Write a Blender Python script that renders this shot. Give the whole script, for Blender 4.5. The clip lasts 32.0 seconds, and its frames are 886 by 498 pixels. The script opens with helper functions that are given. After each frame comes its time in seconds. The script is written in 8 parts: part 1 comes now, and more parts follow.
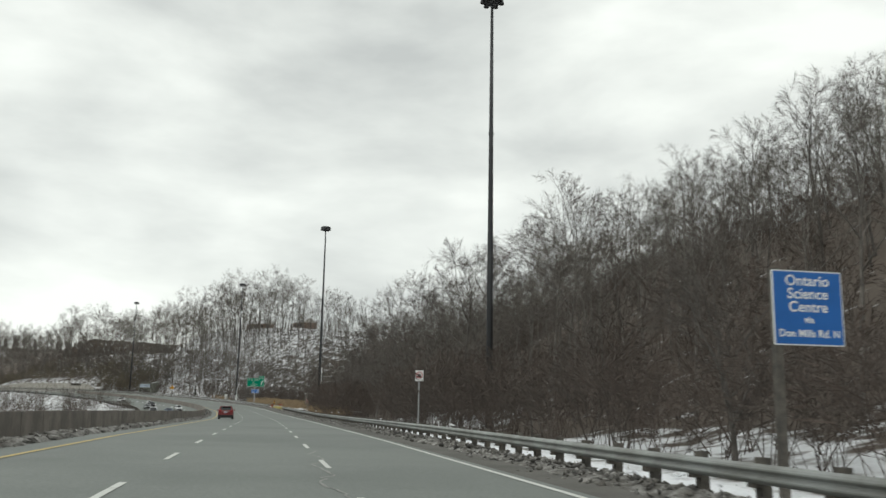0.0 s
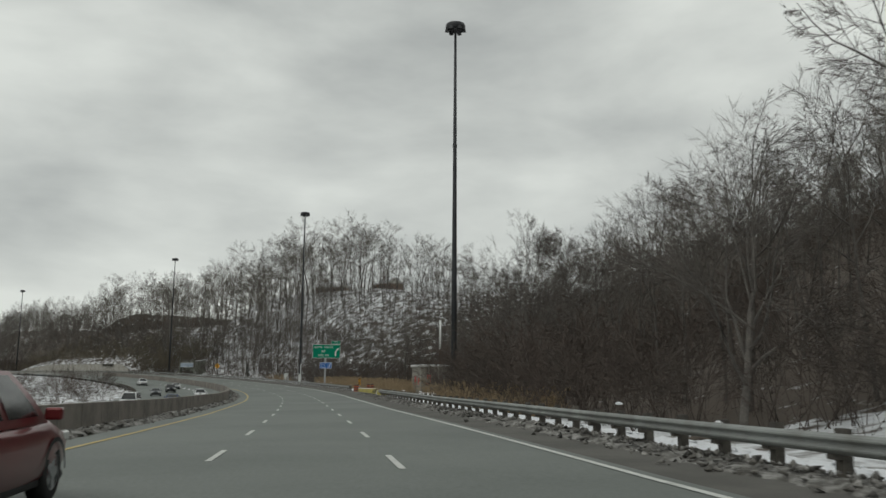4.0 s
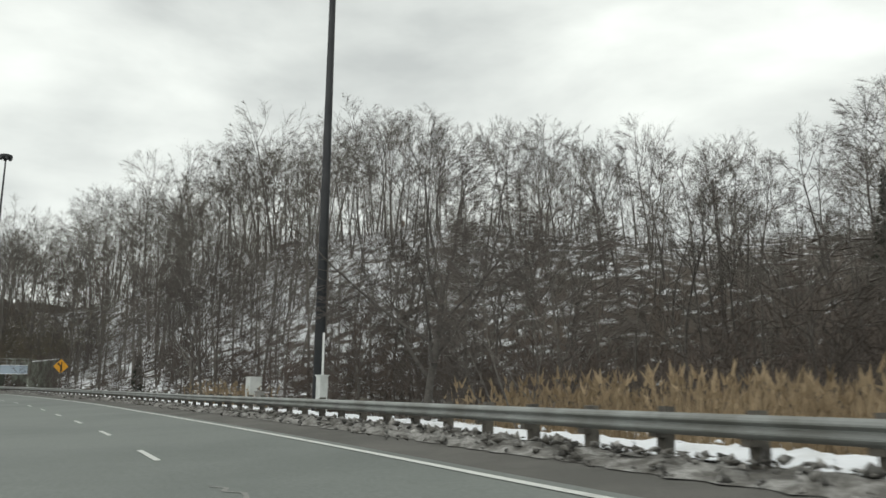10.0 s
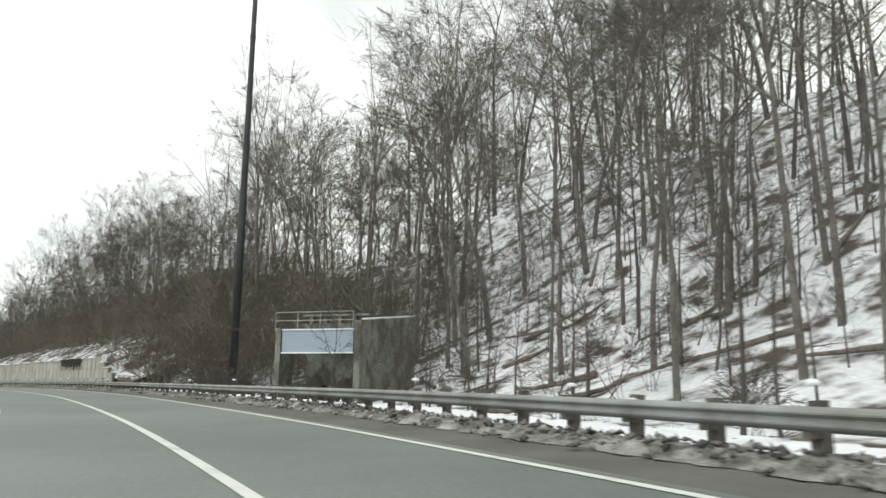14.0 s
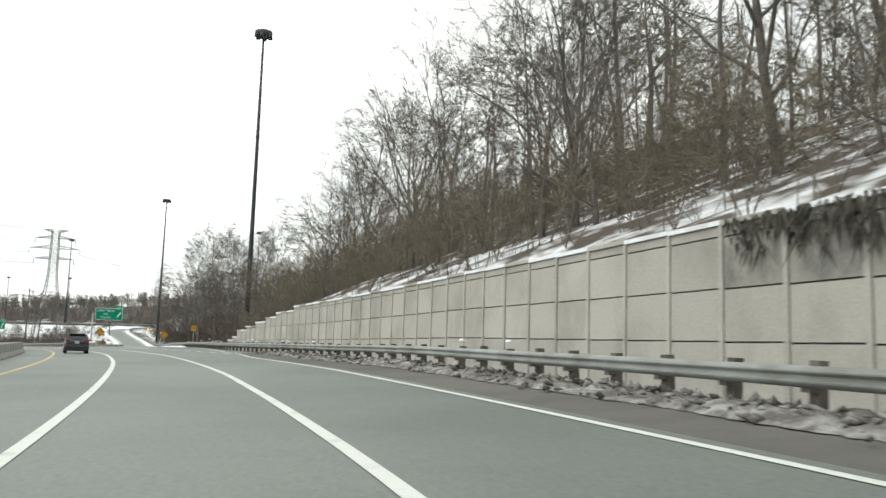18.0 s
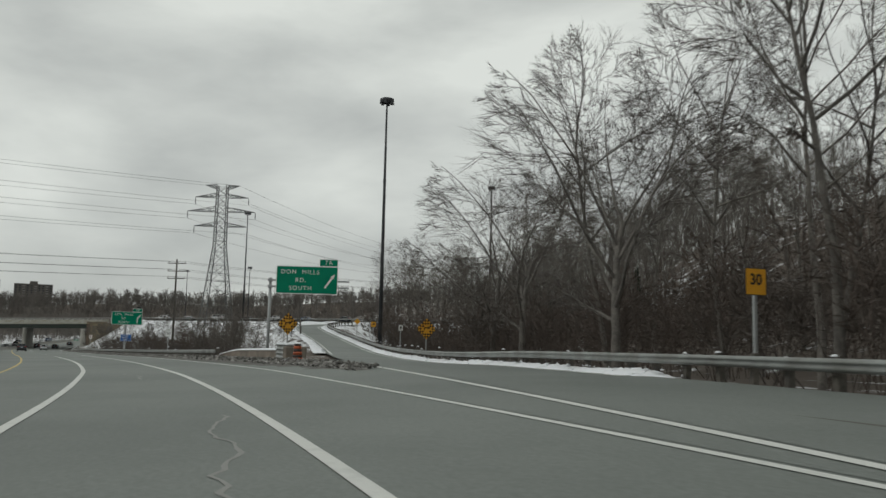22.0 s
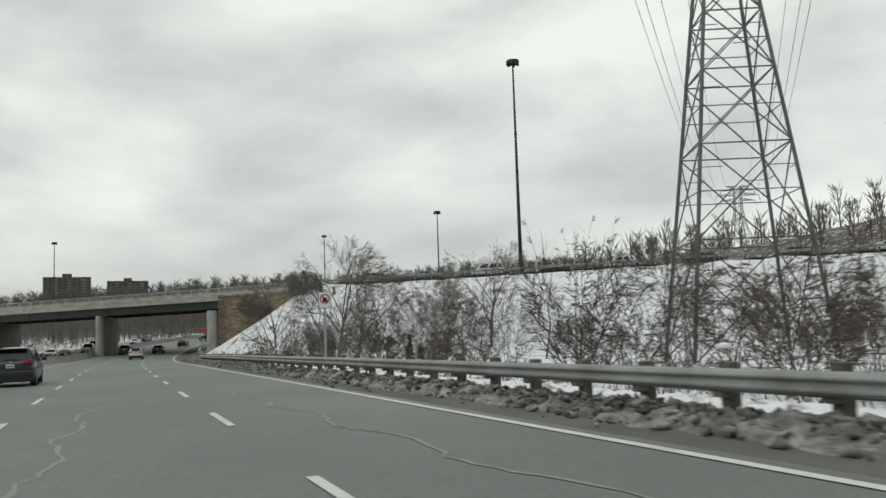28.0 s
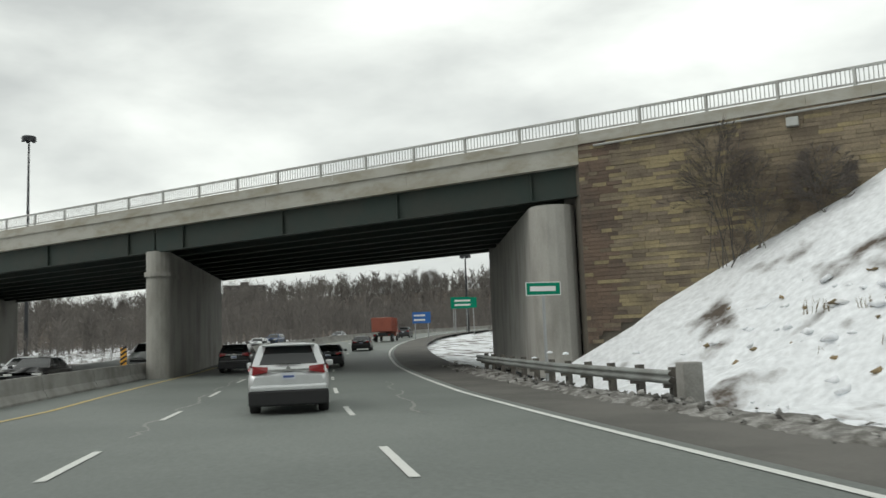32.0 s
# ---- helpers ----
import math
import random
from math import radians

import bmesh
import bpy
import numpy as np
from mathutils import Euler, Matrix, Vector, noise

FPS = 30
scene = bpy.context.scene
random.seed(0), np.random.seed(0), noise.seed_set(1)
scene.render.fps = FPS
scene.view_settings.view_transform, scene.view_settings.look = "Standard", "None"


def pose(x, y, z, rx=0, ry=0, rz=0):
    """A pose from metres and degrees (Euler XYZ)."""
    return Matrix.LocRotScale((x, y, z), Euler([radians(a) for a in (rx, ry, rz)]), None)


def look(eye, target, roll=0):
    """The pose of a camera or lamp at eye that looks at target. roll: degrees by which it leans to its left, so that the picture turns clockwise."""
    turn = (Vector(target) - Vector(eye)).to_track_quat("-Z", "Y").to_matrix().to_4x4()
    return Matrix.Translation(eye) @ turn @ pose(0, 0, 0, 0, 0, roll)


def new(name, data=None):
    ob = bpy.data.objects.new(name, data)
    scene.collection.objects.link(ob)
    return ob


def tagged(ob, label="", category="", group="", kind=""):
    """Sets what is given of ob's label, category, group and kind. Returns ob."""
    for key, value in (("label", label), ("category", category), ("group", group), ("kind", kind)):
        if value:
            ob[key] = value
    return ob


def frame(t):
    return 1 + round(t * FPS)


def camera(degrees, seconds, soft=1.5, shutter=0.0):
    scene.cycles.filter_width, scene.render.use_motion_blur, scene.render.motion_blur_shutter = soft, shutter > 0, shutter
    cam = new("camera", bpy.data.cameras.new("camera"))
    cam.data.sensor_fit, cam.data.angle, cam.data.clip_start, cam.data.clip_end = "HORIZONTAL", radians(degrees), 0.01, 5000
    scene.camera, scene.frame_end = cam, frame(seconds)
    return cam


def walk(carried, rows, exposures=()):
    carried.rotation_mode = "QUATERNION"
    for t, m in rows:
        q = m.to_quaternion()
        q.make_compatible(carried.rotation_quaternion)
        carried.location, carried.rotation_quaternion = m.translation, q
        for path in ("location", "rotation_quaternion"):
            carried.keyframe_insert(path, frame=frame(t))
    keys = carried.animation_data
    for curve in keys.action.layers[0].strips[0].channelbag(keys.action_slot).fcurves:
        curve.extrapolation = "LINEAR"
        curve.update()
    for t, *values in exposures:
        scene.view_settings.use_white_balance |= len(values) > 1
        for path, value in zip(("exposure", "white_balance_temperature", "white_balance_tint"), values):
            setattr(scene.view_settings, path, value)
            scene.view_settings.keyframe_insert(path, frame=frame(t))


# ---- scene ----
cam = camera(56.00, 32.0, shutter=0.1)
PATH = [
    (0, (0.612, 25.089, 1.359), (1.477, 34.897, 3.107), 1.01),
    (0.5, (-0.832, 37.469, 1.194), (-0.464, 47.328, 2.826), 2.37),
    (1, (-2.266, 49.818, 1.022), (-2.084, 59.685, 2.635), 2.42),
    (1.5, (-3.689, 62.129, 0.837), (-3.512, 71.994, 2.468), 2.27),
    (2, (-5.125, 74.413, 0.635), (-4.948, 84.275, 2.278), 1.77),
    (2.5, (-6.554, 86.679, 0.411), (-6.409, 96.540, 2.065), 1.94),
    (3, (-8.007, 98.953, 0.174), (-7.912, 108.812, 1.844), 2.04),
    (3.5, (-9.520, 111.218, -0.075), (-9.460, 121.083, 1.564), 1.59),
    (4, (-11.142, 123.547, -0.294), (-11.105, 133.427, 1.252), 0.40),
    (4.5, (-12.926, 135.933, -0.480), (-12.811, 145.827, 0.969), 0.11),
    (5, (-14.878, 148.343, -0.639), (-14.493, 158.236, 0.768), 0.73),
    (5.5, (-16.890, 160.760, -0.781), (-15.954, 170.605, 0.698), 1.82),
    (6, (-18.843, 173.176, -0.912), (-16.998, 182.853, 0.811), 0.01),
    (6.5, (-20.797, 185.584, -1.020), (-18.792, 195.209, 0.808), -0.64),
    (7, (-22.884, 198.104, -1.098), (-21.001, 207.753, 0.728), -0.13),
    (7.5, (-25.283, 210.807, -1.144), (-23.652, 220.509, 0.647), 0.84),
    (8, (-27.950, 223.539, -1.155), (-26.527, 233.278, 0.615), 1.43),
    (8.5, (-30.803, 236.164, -1.131), (-29.566, 245.927, 0.648), 1.50),
    (9, (-33.958, 248.528, -1.074), (-32.891, 258.304, 0.739), 1.25),
    (9.5, (-37.310, 260.719, -0.989), (-36.331, 270.503, 0.832), 1.00),
    (10, (-40.978, 272.805, -0.884), (-40.146, 282.598, 0.958), 0.62),
    (10.5, (-45.127, 284.816, -0.759), (-44.557, 294.620, 1.131), 0.52),
    (11, (-49.627, 296.767, -0.614), (-49.350, 306.583, 1.276), 0.33),
    (11.5, (-54.345, 308.633, -0.447), (-54.308, 318.451, 1.452), 0.76),
    (12, (-59.365, 320.392, -0.263), (-59.508, 330.213, 1.617), 0.70),
    (12.5, (-64.777, 331.980, -0.061), (-65.140, 341.798, 1.804), 0.63),
    (13, (-70.599, 343.285, 0.160), (-71.254, 353.082, 2.055), 0.80),
    (13.5, (-76.748, 354.230, 0.396), (-77.619, 364.005, 2.317), 0.88),
    (14, (-83.153, 364.903, 0.643), (-84.605, 374.634, 2.432), 0.94),
    (14.5, (-89.856, 375.494, 0.894), (-91.953, 385.162, 2.356), 2.24),
    (15, (-96.741, 386.135, 1.140), (-99.631, 395.627, 2.385), 3.59),
    (15.5, (-103.863, 396.760, 1.373), (-107.350, 406.062, 2.524), 2.42),
    (16, (-111.250, 407.329, 1.580), (-115.094, 416.494, 2.690), 0.57),
    (16.5, (-118.965, 417.731, 1.765), (-123.021, 426.804, 2.875), -0.05),
    (17, (-127.063, 427.857, 1.935), (-131.274, 436.856, 3.069), 0.18),
    (17.5, (-135.553, 437.646, 2.089), (-139.949, 446.552, 3.258), 1.10),
    (18, (-144.400, 447.086, 2.227), (-149.092, 455.835, 3.429), 1.83),
    (18.5, (-153.533, 456.243, 2.339), (-158.508, 464.834, 3.545), 1.80),
    (19, (-162.924, 465.149, 2.424), (-168.103, 473.619, 3.619), 1.74),
    (19.5, (-172.584, 473.802, 2.484), (-177.972, 482.144, 3.662), 1.95),
    (20, (-182.491, 482.248, 2.508), (-188.082, 490.457, 3.665), 2.08),
    (20.5, (-192.638, 490.499, 2.498), (-198.445, 498.562, 3.625), 1.82),
    (21, (-203.060, 498.531, 2.466), (-209.102, 506.421, 3.581), 1.74),
    (21.5, (-213.813, 506.251, 2.416), (-220.027, 514.006, 3.533), 1.46),
    (22, (-224.867, 513.641, 2.343), (-231.218, 521.285, 3.453), 1.28),
    (22.5, (-236.107, 520.692, 2.250), (-242.523, 528.285, 3.328), 0.95),
    (23, (-247.459, 527.296, 2.140), (-253.912, 534.862, 3.192), 0.65),
    (23.5, (-258.816, 533.437, 2.005), (-265.312, 540.968, 3.045), -0.22),
    (24, (-270.313, 539.169, 1.849), (-276.845, 546.666, 2.910), -0.13),
    (24.5, (-281.992, 544.613, 1.678), (-288.634, 552.021, 2.689), -0.19),
    (25, (-293.767, 549.993, 1.494), (-300.553, 557.280, 2.417), -0.80),
    (25.5, (-305.635, 555.227, 1.304), (-312.534, 562.415, 2.168), -1.37),
    (26, (-317.558, 560.331, 1.117), (-324.522, 567.458, 1.966), -0.45),
    (26.5, (-329.525, 565.321, 0.929), (-336.524, 572.412, 1.793), -0.05),
    (27, (-341.518, 570.277, 0.740), (-348.536, 577.345, 1.632), -0.42),
    (27.5, (-353.527, 575.272, 0.555), (-360.562, 582.319, 1.474), -1.57),
    (28, (-365.537, 580.360, 0.378), (-372.604, 587.374, 1.306), -1.87),
    (28.5, (-377.529, 585.477, 0.209), (-384.612, 592.476, 1.126), -2.20),
    (29, (-389.457, 590.659, 0.040), (-396.573, 597.621, 0.981), -2.24),
    (29.5, (-401.322, 595.905, -0.134), (-408.483, 602.820, 0.818), -2.41),
    (30, (-413.205, 601.159, -0.320), (-420.474, 607.970, 0.562), -2.94),
    (30.5, (-425.153, 606.350, -0.521), (-432.733, 612.850, 0.018), -3.17),
    (31, (-437.036, 611.614, -0.740), (-445.266, 617.269, -0.197), -2.11),
    (31.5, (-448.860, 617.004, -0.975), (-457.324, 622.249, -0.053), -1.57),
    (32, (-460.721, 622.795, -1.213), (-468.611, 628.843, -0.136), -2.22),
]
walk(cam, [(t, look(eye, target, roll)) for t, eye, target, roll in PATH],
     [(0, 0.15), (0.6, -0.3), (3.5, -0.45), (5.5, 0.0), (9, 0.1), (10.5, 0.3), (12, 0.7), (13.5, 0.72), (15.5, 0.8), (17.5, 0.92), (18.4, 0.8), (19.4, 0.1), (20.5, -0.2), (23, -0.4), (25.5, -0.4), (28, -0.05), (30.5, 0.05), (32, 0.22)])

# the road: metres along and heading; metres along, height and crossfall in per cent
LINE = [(-80.0, 6.765), (0.0, 6.765), (45.6, 6.338), (91.2, 7.333), (136.8, 9.110), (182.4, 10.078), (227.9, 14.895), (273.5, 20.794), (319.1, 26.399), (364.7, 32.796), (410.3, 36.509), (455.9, 44.041), (501.5, 49.531), (547.1, 55.310), (592.7, 61.728), (638.3, 66.023), (683.8, 67.883), (729.4, 66.905), (775.0, 66.273), (820.6, 64.768), (880.6, 57.768), (960.6, 44.768), (1080.6, 22.768), (1320.6, 4.768)]
LEVEL = [(-80.0, 0.801, -1.61), (0.0, 0.001, -1.61), (37.3, -0.521, -1.35), (74.6, -1.189, -0.92), (111.9, -1.841, 0.68), (149.2, -2.269, 2.09), (186.5, -2.499, 3.08), (223.8, -2.443, 3.47), (261.1, -2.148, 3.42), (298.4, -1.681, 3.63), (335.7, -1.055, 3.74), (373.0, -0.321, 3.16), (410.3, 0.312, 2.35), (447.6, 0.781, 3.36), (484.9, 1.081, 3.74), (522.2, 1.136, 2.22), (559.5, 0.990, 2.43), (596.8, 0.677, 3.58), (634.1, 0.197, 2.46), (671.4, -0.343, 1.85), (708.7, -0.877, 1.40), (746.0, -1.366, 0.60), (783.3, -1.911, -0.46), (820.6, -2.571, -2.19), (845.6, -2.811, 0.00), (870.6, -2.671, 0.00), (915.6, -1.671, 1.00), (960.6, -0.571, 1.00), (1080.6, 1.929, 1.00), (1320.6, 5.429, 0.00)]
START = (0.24, 25.05)
# right edge line, and how much steeper the right lane falls
EDGE = ((-80, 20, 60, 120, 158, 185, 210, 250, 285, 300, 345, 380, 440, 485, 505, 515, 562, 586, 600, 640, 1300), (5.7, 5.7, 5.5, 5.4, 5.1, 5.1, 5.3, 5.5, 5.15, 5.2, 5.5, 5.6, 5.75, 5.4, 5.6, 6.1, 5.85, 5.65, 5.6, 5.6, 5.45))
# the lines between the lanes
LANE_R = ((-80, 15, 60, 150, 180, 210, 245, 262, 290, 305, 330, 380, 410, 440, 465, 480, 545, 600, 1300), (1.92, 1.92, 1.77, 1.72, 1.72, 1.72, 1.87, 1.85, 1.48, 1.4, 1.65, 1.65, 1.5, 1.65, 1.84, 1.75, 1.88, 1.92, 1.83))
LANE_L = ((-80, 0, 60, 165, 330, 390, 400, 465, 490, 545, 575, 605, 660, 760, 800, 830, 1300), (-1.9, -1.9, -2.0, -1.7, -1.8, -2.05, -2.3, -1.95, -2.1, -2.1, -2.3, -1.85, -1.9, -1.88, -1.98, -2.2, -2.0))
TILT = ((-80, 120, 200, 520, 600, 660, 700, 1300), (0, 0, 0.03, 0.035, 0.025, 0.01, 0, 0))
# the hillside on the right: metres along, where it starts, where it ends, its height
HILL = [(-80, 13, 85, 33), (60, 14, 90, 34), (150, 17, 95, 34), (215, 34, 115, 34), (255, 28, 105, 35), (300, 20, 88, 35), (350, 13, 80, 34), (400, 15, 78, 34),
        (440, 10, 74, 34), (545, 11, 76, 32), (575, 22, 95, 28), (620, 34, 120, 27), (680, 58, 140, 31), (760, 105, 200, 31), (900, 130, 260, 18), (1300, 130, 300, 18)]
WALL_U = 10.2
WALL = ((440, 446, 452, 515, 524, 536, 544), (0, 1.2, 3.2, 3.2, 2.7, 1.7, 0))
RAMP = [(520, 5.2, 0.0), (540, 6.6, 0.0), (567, 9.5, 0.0), (582, 11.3, -0.1), (596, 13.4, -0.15), (610, 16.2, -0.1), (625, 19.8, 0.12), (640, 24.1, 0.45), (655, 28.9, 0.9), (670, 33.6, 1.55), (685, 37.9, 2.5), (700, 41.6, 3.6), (718, 46.0, 4.9), (738, 52, 6.3), (756, 64, 7.5), (766, 84, 8.5), (762, 115, 9.6), (745, 150, 10.5)]
# the bridge: its near right corner, the way uphill along it, its length, the wing wall's length and the upper road's height
BRIDGE_AT, BRIDGE_WAY, SPAN, WING = (-483.6, 647.4), (0.9025, 0.4308), 47.0, 17.0
UPPER = ((-300, -120, -47, -22, 0, 18, 60, 150, 260, 420), (1.0, 4.0, 6.1, 6.5, 6.85, 7.25, 7.6, 8.4, 10, 12))
MASTS = [(11.5, 99.4, 39.7), (-9.6, 211.2, 38.8), (-44.0, 322.8, 39.7), (-106.9, 422.6, 42.4), (-211.7, 523.8, 40.8), (-311.8, 604.0, 39.5), (-362.0, 699.5, 46.1), (-453.2, 685.2, 44.5), (-547.1, 758.5, 35.9), (-651.9, 793.4, 40.9), (-711.8, 704.1, 39.3), (-604.5, 650.2, 33.8)]
DASH0 = 0.0

# ---- light ----
world = bpy.data.worlds.new("overcast")
scene.world = world
world.use_nodes = True
_wn, _wl = world.node_tree.nodes, world.node_tree.links
_bg = _wn["Background"]
_sky = _wn.new("ShaderNodeTexSky")
_sky.sky_type, _sky.sun_disc = "NISHITA", False
_sky.sun_elevation, _sky.sun_rotation = radians(38), radians(160)
_co = _wn.new("ShaderNodeTexCoord")
_map = _wn.new("ShaderNodeMapping")
_map.inputs["Scale"].default_value = (1.6, 1.6, 4.2)
_n1 = _wn.new("ShaderNodeTexNoise")
_n1.inputs["Scale"].default_value, _n1.inputs["Detail"].default_value, _n1.inputs["Roughness"].default_value = 1.7, 7, 0.5
_n1.inputs["Distortion"].default_value = 0.15
_ramp = _wn.new("ShaderNodeValToRGB")
_ramp.color_ramp.elements[0].position, _ramp.color_ramp.elements[0].color = 0.33, (5.3, 5.58, 5.4, 1)
_ramp.color_ramp.elements[1].position, _ramp.color_ramp.elements[1].color = 0.65, (9.2, 9.6, 9.05, 1)
_mix = _wn.new("ShaderNodeMix")
_mix.data_type = "RGBA"
_mix.inputs["Factor"].default_value = 0.96
_wl.new(_co.outputs["Generated"], _map.inputs["Vector"])
_wl.new(_map.outputs["Vector"], _n1.inputs["Vector"])
_wl.new(_n1.outputs["Fac"], _ramp.inputs["Fac"])
_wl.new(_sky.outputs["Color"], _mix.inputs["A"])
_wl.new(_ramp.outputs["Color"], _mix.inputs["B"])
_wl.new(_mix.outputs["Result"], _bg.inputs["Color"])
_bg.inputs["Strength"].default_value = 0.1
_sun = bpy.data.lights.new("sun", "SUN")
_sun.energy, _sun.angle, _sun.color = 0.6, radians(25), (1, 0.97, 0.93)
new("sun", _sun).matrix_world = look((0, 0, 100), (60, 80, 0))


# ---- materials ----
def mat(name, color, rough=0.8, metal=0.0, other=None, scale=3.0, spread=(0.4, 0.62), fine=0.12, bump=0.0, bump_scale=40.0,
        coat=0.0, each=0.0, spec=0.5, stretch=(1, 1, 1), detail=6, island=0.0):
    """A surface with a second colour in patches, fine grain, an even tint for each object and slight relief."""
    m = bpy.data.materials.new(name)
    m.use_nodes = True
    n, l = m.node_tree.nodes, m.node_tree.links
    b = n["Principled BSDF"]
    b.inputs["Roughness"].default_value, b.inputs["Metallic"].default_value = rough, metal
    b.inputs["Specular IOR Level"].default_value, b.inputs["Coat Weight"].default_value = spec, coat
    geo = n.new("ShaderNodeNewGeometry")
    mp = n.new("ShaderNodeMapping")
    mp.inputs["Scale"].default_value = stretch
    l.new(geo.outputs["Position"], mp.inputs["Vector"])
    rgb = n.new("ShaderNodeRGB")
    rgb.outputs[0].default_value = (*color, 1)
    out = rgb.outputs[0]
    if other:
        big = n.new("ShaderNodeTexNoise")
        big.inputs["Scale"].default_value, big.inputs["Detail"].default_value, big.inputs["Roughness"].default_value = 1 / scale, detail, 0.6
        l.new(mp.outputs["Vector"], big.inputs["Vector"])
        cr = n.new("ShaderNodeMapRange")
        cr.inputs["From Min"].default_value, cr.inputs["From Max"].default_value = spread
        l.new(big.outputs["Fac"], cr.inputs["Value"])
        mx = n.new("ShaderNodeMix")
        mx.data_type = "RGBA"
        mx.inputs["B"].default_value = (*other, 1)
        l.new(cr.outputs["Result"], mx.inputs["Factor"])
        l.new(out, mx.inputs["A"])
        out = mx.outputs["Result"]
    grain = n.new("ShaderNodeTexNoise")
    grain.inputs["Scale"].default_value, grain.inputs["Detail"].default_value = bump_scale, 4
    l.new(mp.outputs["Vector"], grain.inputs["Vector"])
    if fine or each:
        hs = n.new("ShaderNodeHueSaturation")
        gr = n.new("ShaderNodeMapRange")
        gr.inputs["From Min"].default_value, gr.inputs["From Max"].default_value = 0.25, 0.75
        gr.inputs["To Min"].default_value, gr.inputs["To Max"].default_value = 1 - fine, 1 + fine
        l.new(grain.outputs["Fac"], gr.inputs["Value"])
        val = gr.outputs["Result"]
        if each:
            oi = n.new("ShaderNodeObjectInfo")
            er = n.new("ShaderNodeMapRange")
            er.inputs["To Min"].default_value, er.inputs["To Max"].default_value = 1 - each, 1 + each
            l.new(oi.outputs["Random"], er.inputs["Value"])
            mu = n.new("ShaderNodeMath")
            mu.operation = "MULTIPLY"
            l.new(val, mu.inputs[0])
            l.new(er.outputs["Result"], mu.inputs[1])
            val = mu.outputs[0]
        if island:
            ir = n.new("ShaderNodeMapRange")
            ir.inputs["To Min"].default_value, ir.inputs["To Max"].default_value = 1 - island, 1 + island
            l.new(geo.outputs["Random Per Island"], ir.inputs["Value"])
            mu = n.new("ShaderNodeMath")
            mu.operation = "MULTIPLY"
            l.new(val, mu.inputs[0])
            l.new(ir.outputs["Result"], mu.inputs[1])
            val = mu.outputs[0]
        l.new(val, hs.inputs["Value"])
        l.new(out, hs.inputs["Color"])
        out = hs.outputs["Color"]
    l.new(out, b.inputs["Base Color"])
    if bump:
        bp = n.new("ShaderNodeBump")
        bp.inputs["Strength"].default_value, bp.inputs["Distance"].default_value = min(1, bump * 8), 0.02
        l.new(grain.outputs["Fac"], bp.inputs["Height"])
        l.new(bp.outputs["Normal"], b.inputs["Normal"])
    return m


ASPHALT = mat("asphalt", (0.155, 0.172, 0.158), 0.62, other=(0.12, 0.135, 0.124), scale=9, fine=0.2, bump=0.05, bump_scale=14, spec=0.5)
SHOULDER = mat("shoulder_asphalt", (0.1, 0.097, 0.088), 0.85, other=(0.135, 0.13, 0.118), scale=2.5, fine=0.15, bump=0.06, bump_scale=25, spec=0.3)
PAINT_W = mat("road_paint_white", (0.62, 0.63, 0.6), 0.7, other=(0.36, 0.37, 0.35), scale=0.9, spread=(0.55, 0.8), fine=0.08)
PAINT_Y = mat("road_paint_yellow", (0.55, 0.42, 0.16), 0.7, other=(0.36, 0.31, 0.17), scale=0.9, spread=(0.5, 0.8), fine=0.08)
TAR = mat("crack_sealant", (0.24, 0.24, 0.225), 0.6, fine=0.1)
SNOW = mat("snow", (0.8, 0.82, 0.85), 0.75, other=(0.56, 0.56, 0.55), scale=1.5, spread=(0.52, 0.8), fine=0.06, bump=0.06, bump_scale=8)
DIRTY = mat("dirty_snow", (0.095, 0.09, 0.08), 0.9, other=(0.3, 0.295, 0.28), scale=0.45, spread=(0.42, 0.66), fine=0.4, bump=0.12, bump_scale=22, island=0.65)
STEEL = mat("galvanised_steel", (0.3, 0.315, 0.305), 0.55, metal=0.35, other=(0.2, 0.205, 0.19), scale=1.2, fine=0.1, each=0.05)
WOODPOST = mat("weathered_post", (0.13, 0.118, 0.1), 0.9, other=(0.07, 0.065, 0.058), scale=0.3, fine=0.2, bump=0.05, each=0.2)
MASTM = mat("dark_mast_steel", (0.028, 0.03, 0.034), 0.6, metal=0.2, other=(0.045, 0.047, 0.05), scale=2, fine=0.1)
CONC = mat("concrete", (0.4, 0.395, 0.375), 0.9, other=(0.3, 0.295, 0.28), scale=1.6, spread=(0.45, 0.75), fine=0.08, bump=0.04, bump_scale=20, each=0.05)
CONC_D = mat("stained_concrete", (0.3, 0.295, 0.275), 0.9, other=(0.17, 0.165, 0.15), scale=1.2, spread=(0.42, 0.7), fine=0.12, bump=0.05, bump_scale=20)
BARK = mat("bark", (0.148, 0.136, 0.122), 0.95, other=(0.088, 0.081, 0.073), scale=0.7, fine=0.25, bump=0.1, bump_scale=10, each=0.25)
TWIG = mat("twigs", (0.13, 0.113, 0.1), 0.95, other=(0.095, 0.084, 0.076), scale=6, fine=0.15, each=0.2)
BRUSH = mat("brush_twigs", (0.094, 0.073, 0.061), 0.95, other=(0.068, 0.058, 0.05), scale=12, fine=0.2)
FIRM = mat("conifer_needles", (0.022, 0.032, 0.022), 0.9, other=(0.03, 0.036, 0.026), scale=1, fine=0.3)
REED = mat("dry_reeds", (0.33, 0.25, 0.155), 0.9, other=(0.24, 0.18, 0.11), scale=1.5, fine=0.2)
GREEN = mat("sign_green", (0.0, 0.22, 0.125), 0.5, other=(0.0, 0.19, 0.11), scale=1, fine=0.04, spec=0.15)
